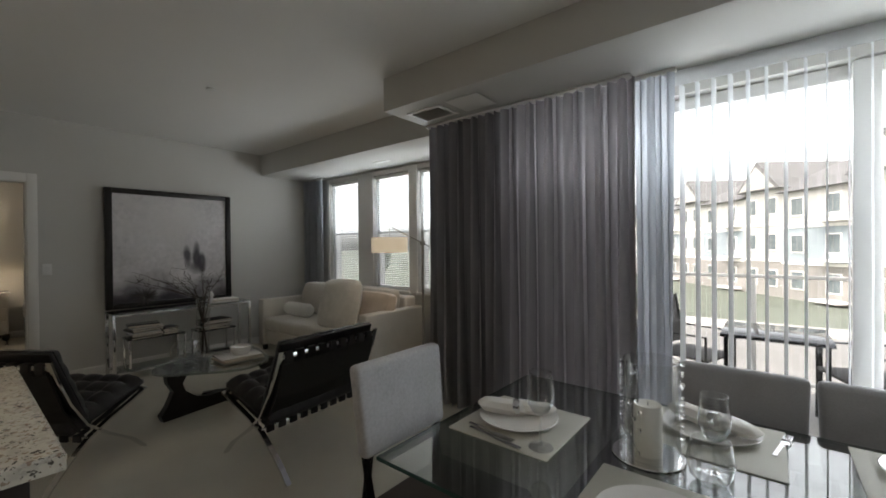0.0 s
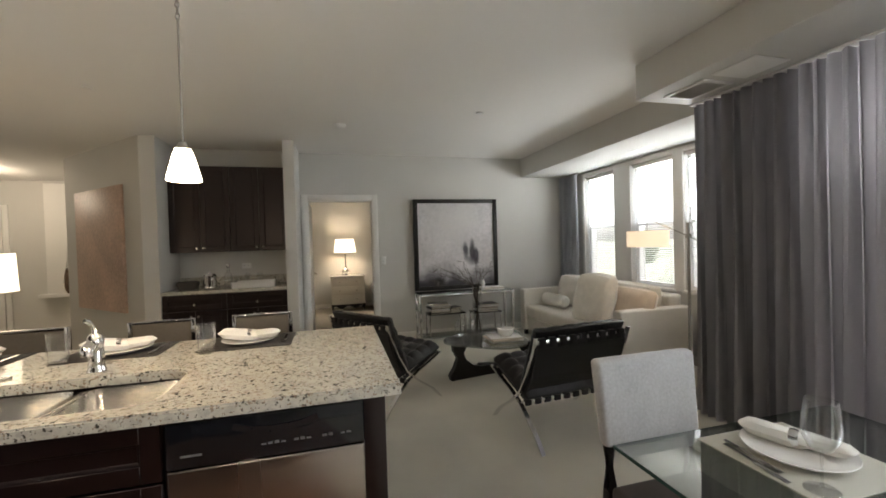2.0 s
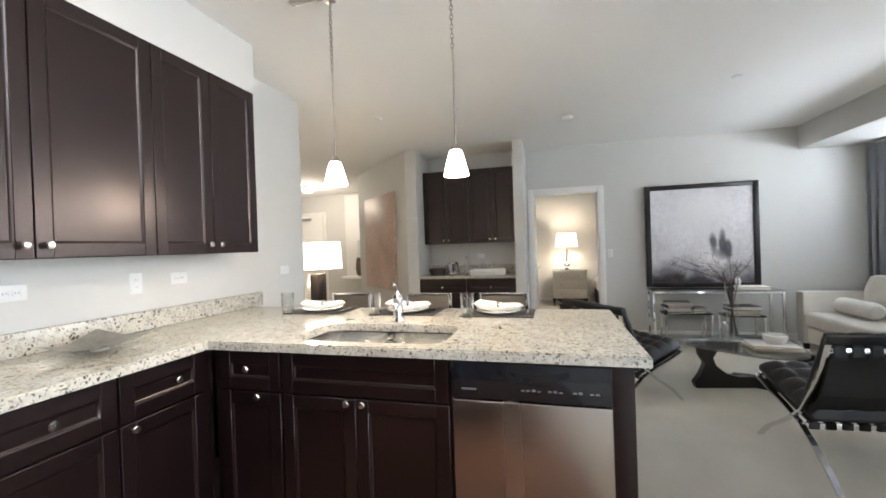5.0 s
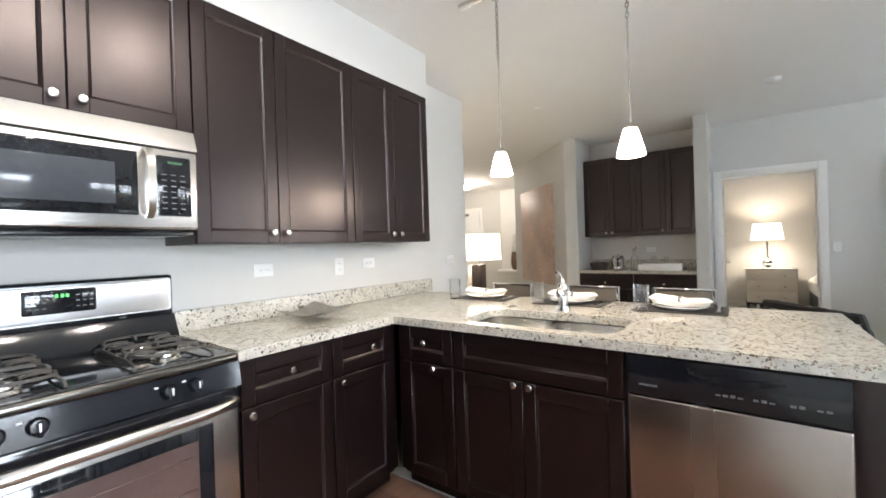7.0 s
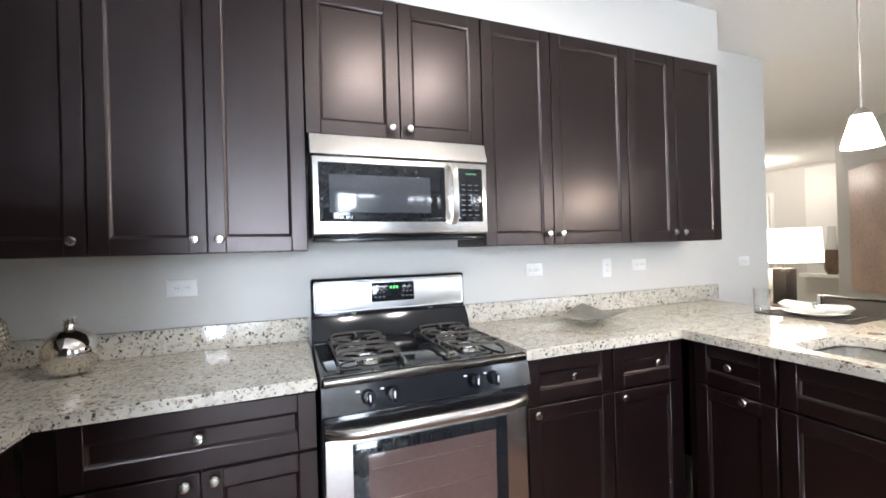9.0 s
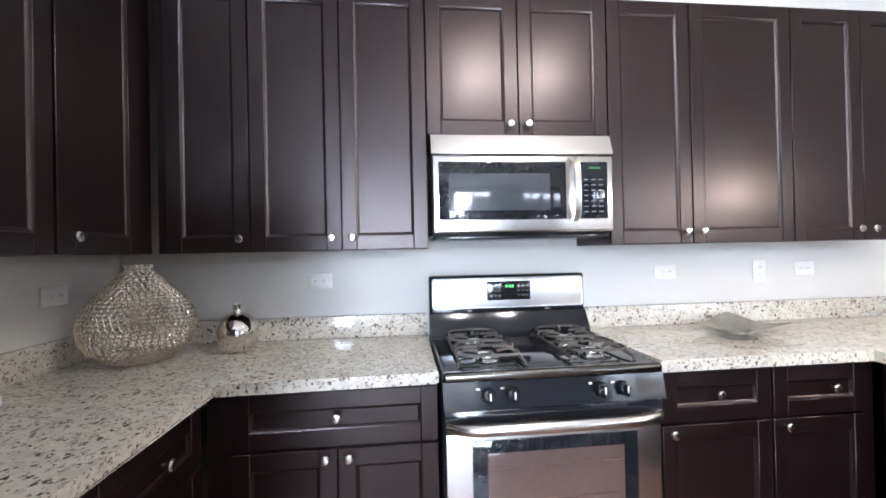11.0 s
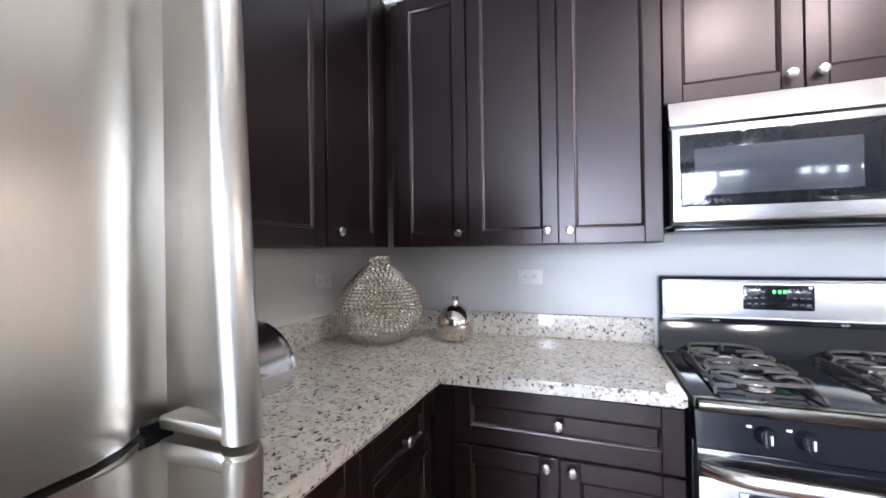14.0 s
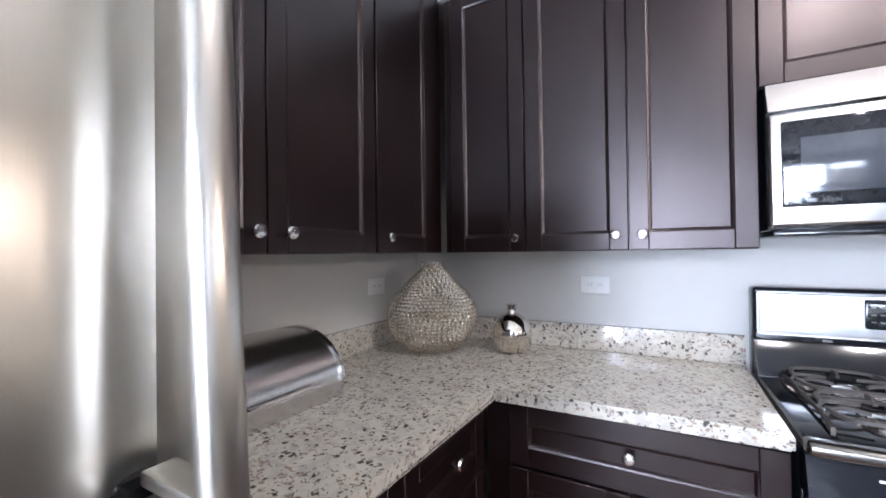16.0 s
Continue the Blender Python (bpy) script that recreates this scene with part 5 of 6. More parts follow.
def drum_lamp(place, base_h, shade_r, z0, z1, label, square):
    t = thing("table_lamp", place, label, "table lamp")
    if square:
        part("base", boxed(-0.075, 0.075, -0.05, 0.05, 0.0, base_h, 0.006), material("dark_lamp_block", (0.03, 0.024, 0.022), 0.3, vary=0.3), t, "dark rectangular lamp block")
        part("foot", boxed(-0.095, 0.095, -0.07, 0.07, -0.02, 0.0, 0.004), NICKEL, t)
    else:
        part("base", turned([(0, 0), (0.07, 0), (0.07, 0.015), (0.03, 0.02), (0.06, 0.05), (0.085, 0.09), (0.07, 0.135), (0.025, 0.165), (0.018, 0.19), (0.018, base_h), (0, base_h)], 24), CHROME, t, "polished glass ball lamp foot")
    part("stem", rod([(0, 0, base_h), (0, 0, z1 - 0.03)], 0.008, 8), NICKEL, t)
    part("shade", turned([(shade_r, z0), (shade_r * (0.95 if square else 0.84), z1), (shade_r * (0.95 if square else 0.84) - 0.004, z1), (shade_r - 0.004, z0), (shade_r, z0)], 40), SHADE, t, "lit cream drum shade")
    for z in (z0, z1):
        r = shade_r if z == z0 else shade_r * (0.95 if square else 0.84)
        part("trim", turned([(r + 0.001, z - 0.004), (r + 0.002, z + 0.004), (r - 0.005, z + 0.004), (r - 0.005, z - 0.004), (r + 0.001, z - 0.004)], 40), SOFA, t)
    return t


side = thing("console_cabinet", (-3.40, -2.66, 0), "narrow dark wooden console behind the peninsula", "console table")
part("top", boxed(-0.42, 0.42, -0.18, 0.18, 0.76, 0.80, 0.006), DARKWOOD, side)
for x in (-0.38, 0.38):
    for y in (-0.14, 0.14):
        part("leg", boxed(x - 0.025, x + 0.025, y - 0.025, y + 0.025, 0, 0.76, 0.004), DARKWOOD, side)
drum_lamp((-3.40, -2.66, 0.82), 0.30, 0.25, 0.35, 0.635, "table lamp with dark block base and lit drum shade", True)

# ---- bedroom seen through the doorway ----
ds = thing("dresser", (-8.85, 0.10, 0), "pale carved dresser with three drawers", "dresser")
part("body", boxed(-0.30, 0.16, -0.35, 0.35, 0.15, 0.74, 0.006), material("pale_dresser", (0.82, 0.79, 0.74), 0.5, vary=0.06), ds)
part("top", boxed(-0.30, 0.19, -0.37, 0.37, 0.74, 0.768, 0.006), CHINA, ds)
for k in range(3):
    d = part("drawer", boxed(0.16, 0.178, -0.33, 0.33, 0.17 + k * 0.19, 0.35 + k * 0.19, 0.006), material("pale_drawer", (0.83, 0.80, 0.75), 0.5, vary=0.06), ds)
    for y in (-0.18, 0.18):
        part("knob", turned([(0, 0), (0.012, 0), (0.014, 0.015), (0, 0.02)], 12), NICKEL, d, "", pose(0.178, y, 0.26 + k * 0.19, 0, 90, 0))
for y in (-0.33, 0.33):
    part("leg", rod([(0.14, y, 0.15), (0.16, y, 0.08), (0.15, y, 0.0)], [0.035, 0.025, 0.02], 8), DARKWOOD, ds)
    part("leg", rod([(-0.27, y, 0.15), (-0.27, y, 0.0)], [0.03, 0.02], 8), DARKWOOD, ds)
bm = bmesh.new()
for k in range(14):
    y = -0.30 + 0.6 * k / 13
    box(bm, 0.15, 0.17, y - 0.024, y + 0.024, 0.09 + 0.03 * math.cos(k / 13 * 12.56), 0.152)
part("apron", bm, DARKWOOD, ds, "dark scalloped apron")
drum_lamp((-8.80, 0.06, 0.768), 0.46, 0.235, 0.50, 0.80, "table lamp with glass ball foot and lit drum shade", False)
bed = thing("bed", (-8.2, 1.45, 0), "made bed with white bedding", "bed")
part("frame", boxed(-1.0, 1.0, -0.80, 0.8, 0.08, 0.32, 0.01), DARKWOOD, bed)
part("mattress", boxed(-1.0, 1.0, -0.82, 0.82, 0.32, 0.56, 0.06, 3), NAPKIN, bed)
part("duvet", moved(cushion(1.7, 1.76, 0.22, 12, 0.3, 3), pose(0.1, 0, 0.60)), NAPKIN, bed, "white puffy duvet")
for s in (-0.4, 0.4):
    part("pillow", moved(cushion(0.45, 0.68, 0.2, 8, 0.5, 5 + s), pose(-0.75, s, 0.72)), NAPKIN, bed)
for x in (-0.95, 0.95):
    for y in (-0.75, 0.75):
        part("leg", boxed(x - 0.03, x + 0.03, y - 0.03, y + 0.03, 0, 0.08), DARKWOOD, bed)

# ---- living room ----
pic = thing("picture", (-5.74, 1.67, 1.40), "large misty grey landscape in a wide black frame", "painting")
part("canvas", boxed(0.0, 0.03, -0.605, 0.605, -0.63, 0.63), CANVAS, pic, "misty grey and white canvas")
for n, a in (("frame", (-0.67, -0.605, -0.69, 0.69)), ("frame", (0.605, 0.67, -0.69, 0.69)), ("frame", (-0.605, 0.605, -0.69, -0.63)), ("frame", (-0.605, 0.605, 0.63, 0.69))):
    part(n, boxed(-0.02, 0.05, a[0], a[1], a[2], a[3], 0.006), FRAME, pic)

cons = thing("console_table", (-5.42, 1.68, 0), "chrome and glass console table below the picture", "console table")
for y in (-0.70, 0.70):
    for x in (-0.15, 0.15):
        part("leg", boxed(x - 0.016, x + 0.016, y - 0.016, y + 0.016, 0, 0.70, 0.003), CHROME, cons)
for z in (0.70, 0.09):
    for x in (-0.15, 0.15):
        part("rail", boxed(x - 0.014, x + 0.014, -0.684, 0.684, z - 0.025, z + 0.001, 0.003), CHROME, cons)
part("top", boxed(-0.17, 0.17, -0.72, 0.72, 0.702, 0.714, 0.003), TOPGLASS, cons, "clear glass top")
part("shelf", boxed(-0.14, 0.14, -0.68, 0.68, 0.092, 0.10, 0.002), TOPGLASS, cons)


def nest(y, z, w):
    n = thing("nesting_table", (-5.42, y, 0), "small chrome table holding stacked magazines", "side table", "nested tables")
    for yy in (-w / 2, w / 2):
        for x in (-0.12, 0.12):
            part("leg", boxed(x - 0.01, x + 0.01, yy - 0.01, yy + 0.01, 0.101, z, 0.002), CHROME, n)
    part("top", boxed(-0.13, 0.13, -w / 2 - 0.015, w / 2 + 0.015, z, z + 0.018, 0.004), BLACK, n)


nest(1.38, 0.40, 0.52), nest(2.0, 0.38, 0.40)
random.seed(8)
def stack(x, y, z, count, w, l, label, cols, group="magazines"):
    for k in range(count):
        h = random.uniform(0.010, 0.028)
        b = thing("book", pose(x + random.uniform(-0.02, 0.02), y + random.uniform(-0.02, 0.02), z, 0, 0, random.uniform(-9, 9)), label, "book", group)
        part("cover", boxed(-w / 2, w / 2, -l / 2, l / 2, 0, h, 0.002), cols[k % len(cols)], b)
        part("page_block", boxed(-w / 2 + 0.004, w / 2 + 0.001, -l / 2 + 0.003, l / 2 - 0.003, 0.003, h - 0.003), PAPER, b)
        z += h + 0.0005
    return z


stack(-5.40, 1.28, 0.4185, 9, 0.23, 0.29, "glossy magazine in a dark stack on the chrome table", [BLACK, DARKMAT, BLACK, GREYCLOTH])
stack(-5.40, 1.50, 0.4185, 4, 0.2, 0.15, "thin dark booklet on the chrome table", [BLACK, DARKMAT])
stack(-5.40, 2.0, 0.3985, 6, 0.24, 0.32, "dark or pale book stacked on the chrome table", [BLACK, CHINA, DARKMAT])
stack(-5.40, 2.12, 0.7145, 2, 0.2, 0.32, "pale book lying on the glass console", [CHINA, NAPKIN])

bm = bmesh.new()
random.seed(11)
for k in range(90):
    d = Vector((random.gauss(0, 1), random.gauss(0, 1), random.gauss(0, 1))).normalized()
    tube(bm, [d * 0.02, d * random.uniform(0.09, 0.145)], [0.005, 0.0015], 4)
urchin = solid("spiky_ornament", bm, IRON, "dark spiky metal burst ornament on the console", "ornament", at=Matrix.Translation((-5.38, 1.28, 0.855)))
sv = thing("figurine", (-5.36, 1.95, 0.7145), "small white sculpted ornament on the console", "ornament")
part("body", turned([(0, 0), (0.035, 0), (0.04, 0.03), (0.025, 0.06), (0.035, 0.1), (0.02, 0.14), (0, 0.15)], 14), CHINA, sv)

stack(-3.46, -2.765, 0.8005, 5, 0.16, 0.10, "pale book in a low stack beside the table lamp", [CHINA, NAPKIN, PAPER], "console books")
jug = thing("jug", (-3.46, -2.775, 0.905), "rounded white ceramic jug on a stack of books", "jug")
part("body", turned([(0, 0), (0.045, 0), (0.062, 0.03), (0.066, 0.08), (0.058, 0.13), (0.046, 0.17), (0.050, 0.20), (0.046, 0.20), (0.041, 0.17), (0.05, 0.13), (0, 0.02)], 24), CHINA, jug)
part("handle", moved(rod([(0.17, 0.044, 0), (0.165, 0.075, 0), (0.13, 0.09, 0), (0.08, 0.066, 0)], 0.007, 8), pose(0, 0, 0, 0, -90, 0)), CHINA, jug)

# coffee table: two curved wooden legs and a thick rounded-triangle glass
ct = thing("coffee_table", pose(-3.82, 1.43, 0, 0, 0, 20) @ Matrix.Diagonal((0.87, 0.87, 1, 1)), "glass coffee table on sculpted black wooden legs", "coffee table")
def leg_shape():
    bm = bmesh.new()
    outline = [(-0.40, 0.0), (-0.34, 0.0), (0.30, 0.0), (0.36, 0.03), (0.33, 0.09), (0.20, 0.10), (0.02, 0.10), (-0.10, 0.13), (-0.20, 0.20), (-0.23, 0.27), (-0.19, 0.33), (-0.13, 0.375), (-0.25, 0.375), (-0.37, 0.36), (-0.36, 0.30), (-0.31, 0.22), (-0.36, 0.12), (-0.42, 0.05)]
    a = [bm.verts.new((x, -0.035, z)) for x, z in outline]
    b = [bm.verts.new((x, 0.035, z)) for x, z in outline]
    for i in range(len(a)):
        j = (i + 1) % len(a)
        bm.faces.new((a[i], a[j], b[j], b[i]))
    bm.faces.new(a[::-1]), bm.faces.new(b)
    return bm
part("leg", moved(leg_shape(), pose(-0.06, -0.12, 0, 0, 0, 80)), DARKWOOD, ct, "curved black leg")
part("leg", moved(leg_shape(), pose(0.08, 0.15, 0, 0, 0, 215)), DARKWOOD, ct, "curved black leg")
bm = bmesh.new()
o = []
for k in range(48):
    a = 2 * math.pi * k / 48
    r = 0.50 + 0.07 * math.cos(3 * a)
    o.append((r * 0.92 * math.cos(a), r * 1.04 * math.sin(a)))
prism(bm, o, 0.376, 0.395)
part("top", bm, TOPGLASS, ct, "thick clear glass top")
z = stack(-3.70, 1.55, 0.3955, 3, 0.26, 0.34, "large art book stacked on the coffee table", [NAPKIN, TAN, CHINA], "coffee table books")
solid("dish", turned([(0, 0), (0.06, 0), (0.085, 0.03), (0.09, 0.075), (0.08, 0.08), (0.075, 0.04), (0.05, 0.012), (0, 0.01)], 24), CHINA, "white ceramic dish on the books", "dish", at=Matrix.Translation((-3.68, 1.56, z)))
solid("glass_bowl", turned([(0, 0), (0.05, 0), (0.08, 0.02), (0.115, 0.08), (0.11, 0.16), (0.085, 0.20), (0.081, 0.20), (0.106, 0.16), (0.11, 0.08), (0.075, 0.025), (0, 0.01)], 28), GLASS, "round clear glass bowl on the coffee table", "bowl", at=Matrix.Translation((-3.88, 1.18, 0.3955)))
bv = thing("branch_vase", (-3.98, 1.36, 0.3955), "tall clear glass vase with bare branches", "vase")
part("vase", turned([(0, 0), (0.05, 0), (0.055, 0.02), (0.046, 0.15), (0.06, 0.56), (0.056, 0.56), (0.042, 0.15), (0.05, 0.025), (0, 0.015)], 24), GLASS, bv)
random.seed(21)
for k in range(13):
    a = random.uniform(0, 6.28)
    lean, rise = random.uniform(0.08, 0.24), random.uniform(0.18, 0.32)
    if k < 5:
        a, lean, rise = radians(-125 + k * 14), random.uniform(0.35, 0.60), random.uniform(0.14, 0.28)
    start = 0.04 * math.cos(a), 0.04 * math.sin(a)
    pts, rad = [(-start[0], -start[1], 0.03), (0, 0, 0.3)], [0.004, 0.004]
    for q in range(7):
        t = q / 6
        pts.append((start[0] + lean * t * math.cos(a) + random.gauss(0, 0.008), start[1] + lean * t * math.sin(a) + random.gauss(0, 0.008), 0.54 + rise * t ** 0.8))
        rad.append(0.003 * (1 - t) + 0.001)
    bm = rod(pts, rad, 5)
    for q in range(9):
        p = Vector(pts[random.randint(3, 8)])
        d = Vector((random.gauss(0, 1), random.gauss(0, 1), abs(random.gauss(0, 1)))).normalized()
        tube(bm, [p, p + d * random.uniform(0.03, 0.10)], [0.0018, 0.0007], 4)
    part("branch", bm, TWIG, bv, "bare dark twig")
for dy, h in ((0.22, 0.12), (0.30, 0.09)):
    solid("tumbler", turned([(0, 0), (0.032, 0), (0.036, 0.01), (0.038, h), (0.035, h), (0.033, 0.012), (0, 0.01)], 20), GLASS, "short clear glass votive on the coffee table", "glass", "glass votives", Matrix.Translation((-4.02 + dy * 0.4, 1.0 + dy, 0.3955)))


def lounge_chair(at, label):
    """Cantilevered lounge chair: crossed flat chrome bars, tufted leather seat and back on straps. Faces its own -x."""
    c = thing("lounge_chair", at, label, "chair", "leather lounge chairs")
    w = 0.40
    back = [(-0.40, 0.0), (-0.30, 0.10), (-0.12, 0.22), (0.03, 0.34), (0.13, 0.50), (0.19, 0.64), (0.235, 0.775)]
    seat = [(-0.42, 0.41), (-0.28, 0.36), (-0.12, 0.31), (0.02, 0.25), (0.14, 0.16), (0.24, 0.07), (0.30, 0.0)]
    for y in (-w, w):
        for line in (back, seat):
            fine = []
            for (x0, z0), (x1, z1) in zip(line, line[1:]):
                fine += [(x0 + (x1 - x0) * t / 3, y, z0 + (z1 - z0) * t / 3) for t in range(3)]
            fine.append((line[-1][0], y, line[-1][1]))
            part("frame_bar", rod(fine, 0, flat=(0.016, 0.007)), CHROME, c, "flat chrome bar")
    for x, z in ((-0.40, 0.405), (0.222, 0.735)):
        part("cross_bar", boxed(x - 0.006, x + 0.006, -w, w, z - 0.016, z + 0.016, 0.002), CHROME, c)
    part("cross_bar", boxed(0.014, 0.026, -w, w, 0.235, 0.262, 0.002), CHROME, c)

    def pad(name, length, m):
        bm = bmesh.new()
        nx, ny = 30, 36
        g = {}
        for i in range(nx + 1):
            for j in range(ny + 1):
                u, v = i / nx, j / ny
                tuft = abs(math.sin(math.pi * u * 5) * math.sin(math.pi * v * 6)) ** 0.5
                edge = min(1, 12 * min(u, 1 - u, v, 1 - v)) ** 0.5
                g[i, j] = bm.verts.new(((u - 0.5) * length, (v - 0.5) * 0.77, 0.05 * edge + 0.022 * tuft * edge))
        for i in range(nx):
            for j in range(ny):
                bm.faces.new((g[i, j], g[i + 1, j], g[i + 1, j + 1], g[i, j + 1]))
        box(bm, -length / 2, length / 2, -0.385, 0.385, -0.03, 0.0005, 0.01)
        part(name, moved(bm, m), LEATHER, c, "tufted black leather cushion")

    pad("seat", 0.54, pose(-0.16, 0, 0.395, 0, 15, 0))
    pad("backrest", 0.56, pose(0.085, 0, 0.565, 0, -67, 0))
    bm = bmesh.new()
    for (x0, z0), (x1, z1) in (((0.050, 0.30), (0.150, 0.46)), ((0.150, 0.46), (0.199, 0.60)), ((0.199, 0.60), (0.227, 0.69))):
        a = [bm.verts.new(p) for p in ((x0, -0.385, z0), (x1, -0.385, z1), (x1, 0.385, z1), (x0, 0.385, z0))]
        b = [bm.verts.new(p) for p in ((x0 - 0.012, -0.385, z0), (x1 - 0.012, -0.385, z1), (x1 - 0.012, 0.385, z1), (x0 - 0.012, 0.385, z0))]
        bm.faces.new(a), bm.faces.new(b[::-1])
        for i in range(4):
            bm.faces.new((a[i], b[i], b[(i + 1) % 4], a[(i + 1) % 4]))
    part("back_panel", bm, STRAP, c, "plain black leather back")
    for k in range(9):
        y = -0.34 + k * 0.085
        part("strap_end", boxed(0.004, 0.034, y - 0.026, y + 0.026, 0.228, 0.270, 0.003), STRAP, c)
        part("strap", rod([(0.232, y, 0.725), (0.19, y, 0.60), (0.14, y, 0.46), (0.04, y, 0.30)], 0, flat=(0.038, 0.003)), STRAP, c)
        part("strap_end", boxed(0.208, 0.238, y - 0.026, y + 0.026, 0.705, 0.765, 0.003), STRAP, c)
        part("strap", rod([(0.02, y, 0.262), (-0.15, y, 0.312), (-0.40, y, 0.40)], 0, flat=(0.020, 0.003)), LEATHER, c)
    return c


lounge_chair(pose(-2.50, 1.52, 0, 0, 0, 5), "black tufted leather lounge chair with chrome cross frame")
lounge_chair(pose(-3.52, 0.21, 0, 0, 0, -55), "black tufted leather lounge chair facing the sofa")


def sofa():
    s = thing("sofa", (-4.30, 3.02, 0), "oat linen sofa with boxy arms below the windows", "sofa")
    L = 1.13
    part("base", boxed(-L + 0.13, L - 0.13, -0.40, 0.42, 0.10, 0.28, 0.015), SOFA, s)
    for x in (-L, L - 0.13):
        part("arm", boxed(x, x + 0.13, -0.44, 0.45, 0.08, 0.69, 0.018, 3), SOFA, s, "flat upholstered arm")
    part("back", boxed(-L + 0.13, L - 0.13, 0.25, 0.45, 0.28, 0.80, 0.03, 3), SOFA, s)
    part("seat_cushion", moved(boxed(-L + 0.135, L - 0.135, -0.43, 0.25, 0.0, 0.17, 0.045, 4), pose(0, 0, 0.285)), SOFA, s, "long bench seat cushion")
    for x in (-0.50, 0.50):
        part("back_cushion", moved(cushion(0.98, 0.46, 0.20, 12, 0.4, x), pose(x, 0.17, 0.68, 78, 0, 0)), SOFA, s, "loose back cushion")
    for x in (-L + 0.06, L - 0.06):
        for y in (-0.38, 0.40):
            part("leg", boxed(x - 0.025, x + 0.025, y - 0.025, y + 0.025, 0, 0.10, 0.004), DARKWOOD, s)


sofa()
solid("pillow", moved(cushion(0.60, 0.62, 0.24, 14, 0.6, 2), pose(0, 0, 0, 74, 0, 8)), FUR, "large cream plush pillow on the sofa", "pillow", at=Matrix.Translation((-3.93, 2.82, 0.715)))
solid("pillow", moved(cushion(0.62, 0.36, 0.16, 12, 0.5, 4), pose(0, 0, 0, 70, 0, -4)), TAN, "tan silk pillow leaning on the sofa back", "pillow", at=Matrix.Translation((-3.50, 3.02, 0.70)))
solid("pillow", moved(cushion(0.50, 0.36, 0.16, 12, 0.5, 6), pose(0, 0, 0, 70, 0, 4)), TAN, "tan silk pillow behind the plush pillow", "pillow", at=Matrix.Translation((-3.78, 3.06, 0.69)))
bolster = thing("bolster", pose(-4.95, 2.90, 0.555, 0, 0, 0), "white round bolster against the sofa arm", "pillow")
part("roll", moved(turned([(0, -0.27), (0.06, -0.265), (0.085, -0.24), (0.09, -0.2), (0.09, 0.2), (0.085, 0.24), (0.06, 0.265), (0, 0.27)], 24), pose(0, 0, 0, 0, 90, 0)), NAPKIN, bolster)

fl = thing("floor_lamp", (-2.70, 2.93, 0), "slim steel floor lamp with lit drum shade", "floor lamp")
part("base", turned([(0, 0), (0.13, 0), (0.13, 0.015), (0.02, 0.022), (0, 0.03)], 28), NICKEL, fl)
part("pole", rod([(0, 0, 0.02), (0, 0, 1.55)], 0.013, 10), ROD, fl)
part("arm", rod([(0.14, -0.005, 1.37), (0, 0.0, 1.43), (-0.44, 0.0, 1.60)], 0.006, 8), ROD, fl)
part("joint", boxed(-0.02, 0.02, -0.02, 0.02, 1.41, 1.45, 0.005), ROD, fl)
part("hanger", rod([(-0.42, -0.06, 1.595), (-0.42, -0.06, 1.49)], 0.004, 6), NICKEL, fl)
part("shade", turned([(0.19, 1.335), (0.19, 1.49), (0.186, 1.49), (0.186, 1.335), (0.19, 1.335)], 44, (-0.42, -0.06, 0)), DIMSHADE, fl, "wide lit cream drum shade")
part("spider", rod([(-0.608, -0.06, 1.487), (-0.232, -0.06, 1.487)], 0.003, 6), NICKEL, fl)


# ---- curtains and vertical blinds ----
def drape(x0, x1, y, z0, z1, folds, depth, seed, flare=0.0, along="x"):
    bm = bmesh.new()
    n, rows = folds * 12, 14
    rnd = random.Random(seed)
    ph = [rnd.uniform(-0.5, 0.5) for _ in range(folds + 2)]
    am = [rnd.uniform(0.75, 1.2) for _ in range(folds + 2)]
    g = {}
    for j in range(rows + 1):
        h = j / rows
        for i in range(n + 1):
            u = i / n
            k = u * folds
            i0 = int(k)
            f = k - i0
            p = ph[i0] * (1 - f) + ph[i0 + 1] * f
            a = am[i0] * (1 - f) + am[i0 + 1] * f
            s = math.sin(2 * math.pi * k + p * (1 - h) * 1.5)
            spread = 1 + flare * (1 - h)
            off = depth * a * (0.75 + 0.35 * (1 - h)) * (s + 0.10 * math.sin(4 * math.pi * k + p))
            g[i, j] = bm.verts.new((x0 + (x1 - x0) * (0.5 + (u - 0.5) * spread) + 0.012 * math.sin(9 * k + 3 * h), y + off, z0 + (z1 - z0) * h))
    for i in range(n):
        for j in range(rows):
            bm.faces.new((g[i, j], g[i + 1, j], g[i + 1, j + 1], g[i, j + 1]))
    bmesh.ops.solidify(bm, geom=list(bm.faces), thickness=0.003)
    return bm


cu = thing("curtain", (0, 0, 0), "floor-length dark grey satin curtain in deep folds", "curtain")
part("drape", drape(-2.385, -0.63, 2.68, 0.015, 2.465, 24, 0.046, 3), CURTAIN, cu)
part("rail", boxed(-2.39, -0.66, 2.635, 2.75, 2.467, 2.481, 0.003), WHITE, cu)
cu = thing("sheer", (0, 0, 0), "pale grey sheer drape beside the dark curtain", "curtain")
part("drape", drape(-0.66, -0.44, 2.74, 0.015, 2.46, 4, 0.025, 5), SHEER, cu)
part("rail", boxed(-0.66, -0.42, 2.72, 2.76, 2.455, 2.48, 0.003), WHITE, cu)
cu = thing("curtain", (0, 0, 0), "slate grey curtain gathered in the window corner", "curtain")
part("drape", drape(-5.75, -5.30, 3.54, 0.015, 2.43, 5, 0.035, 7), SHEER, cu)
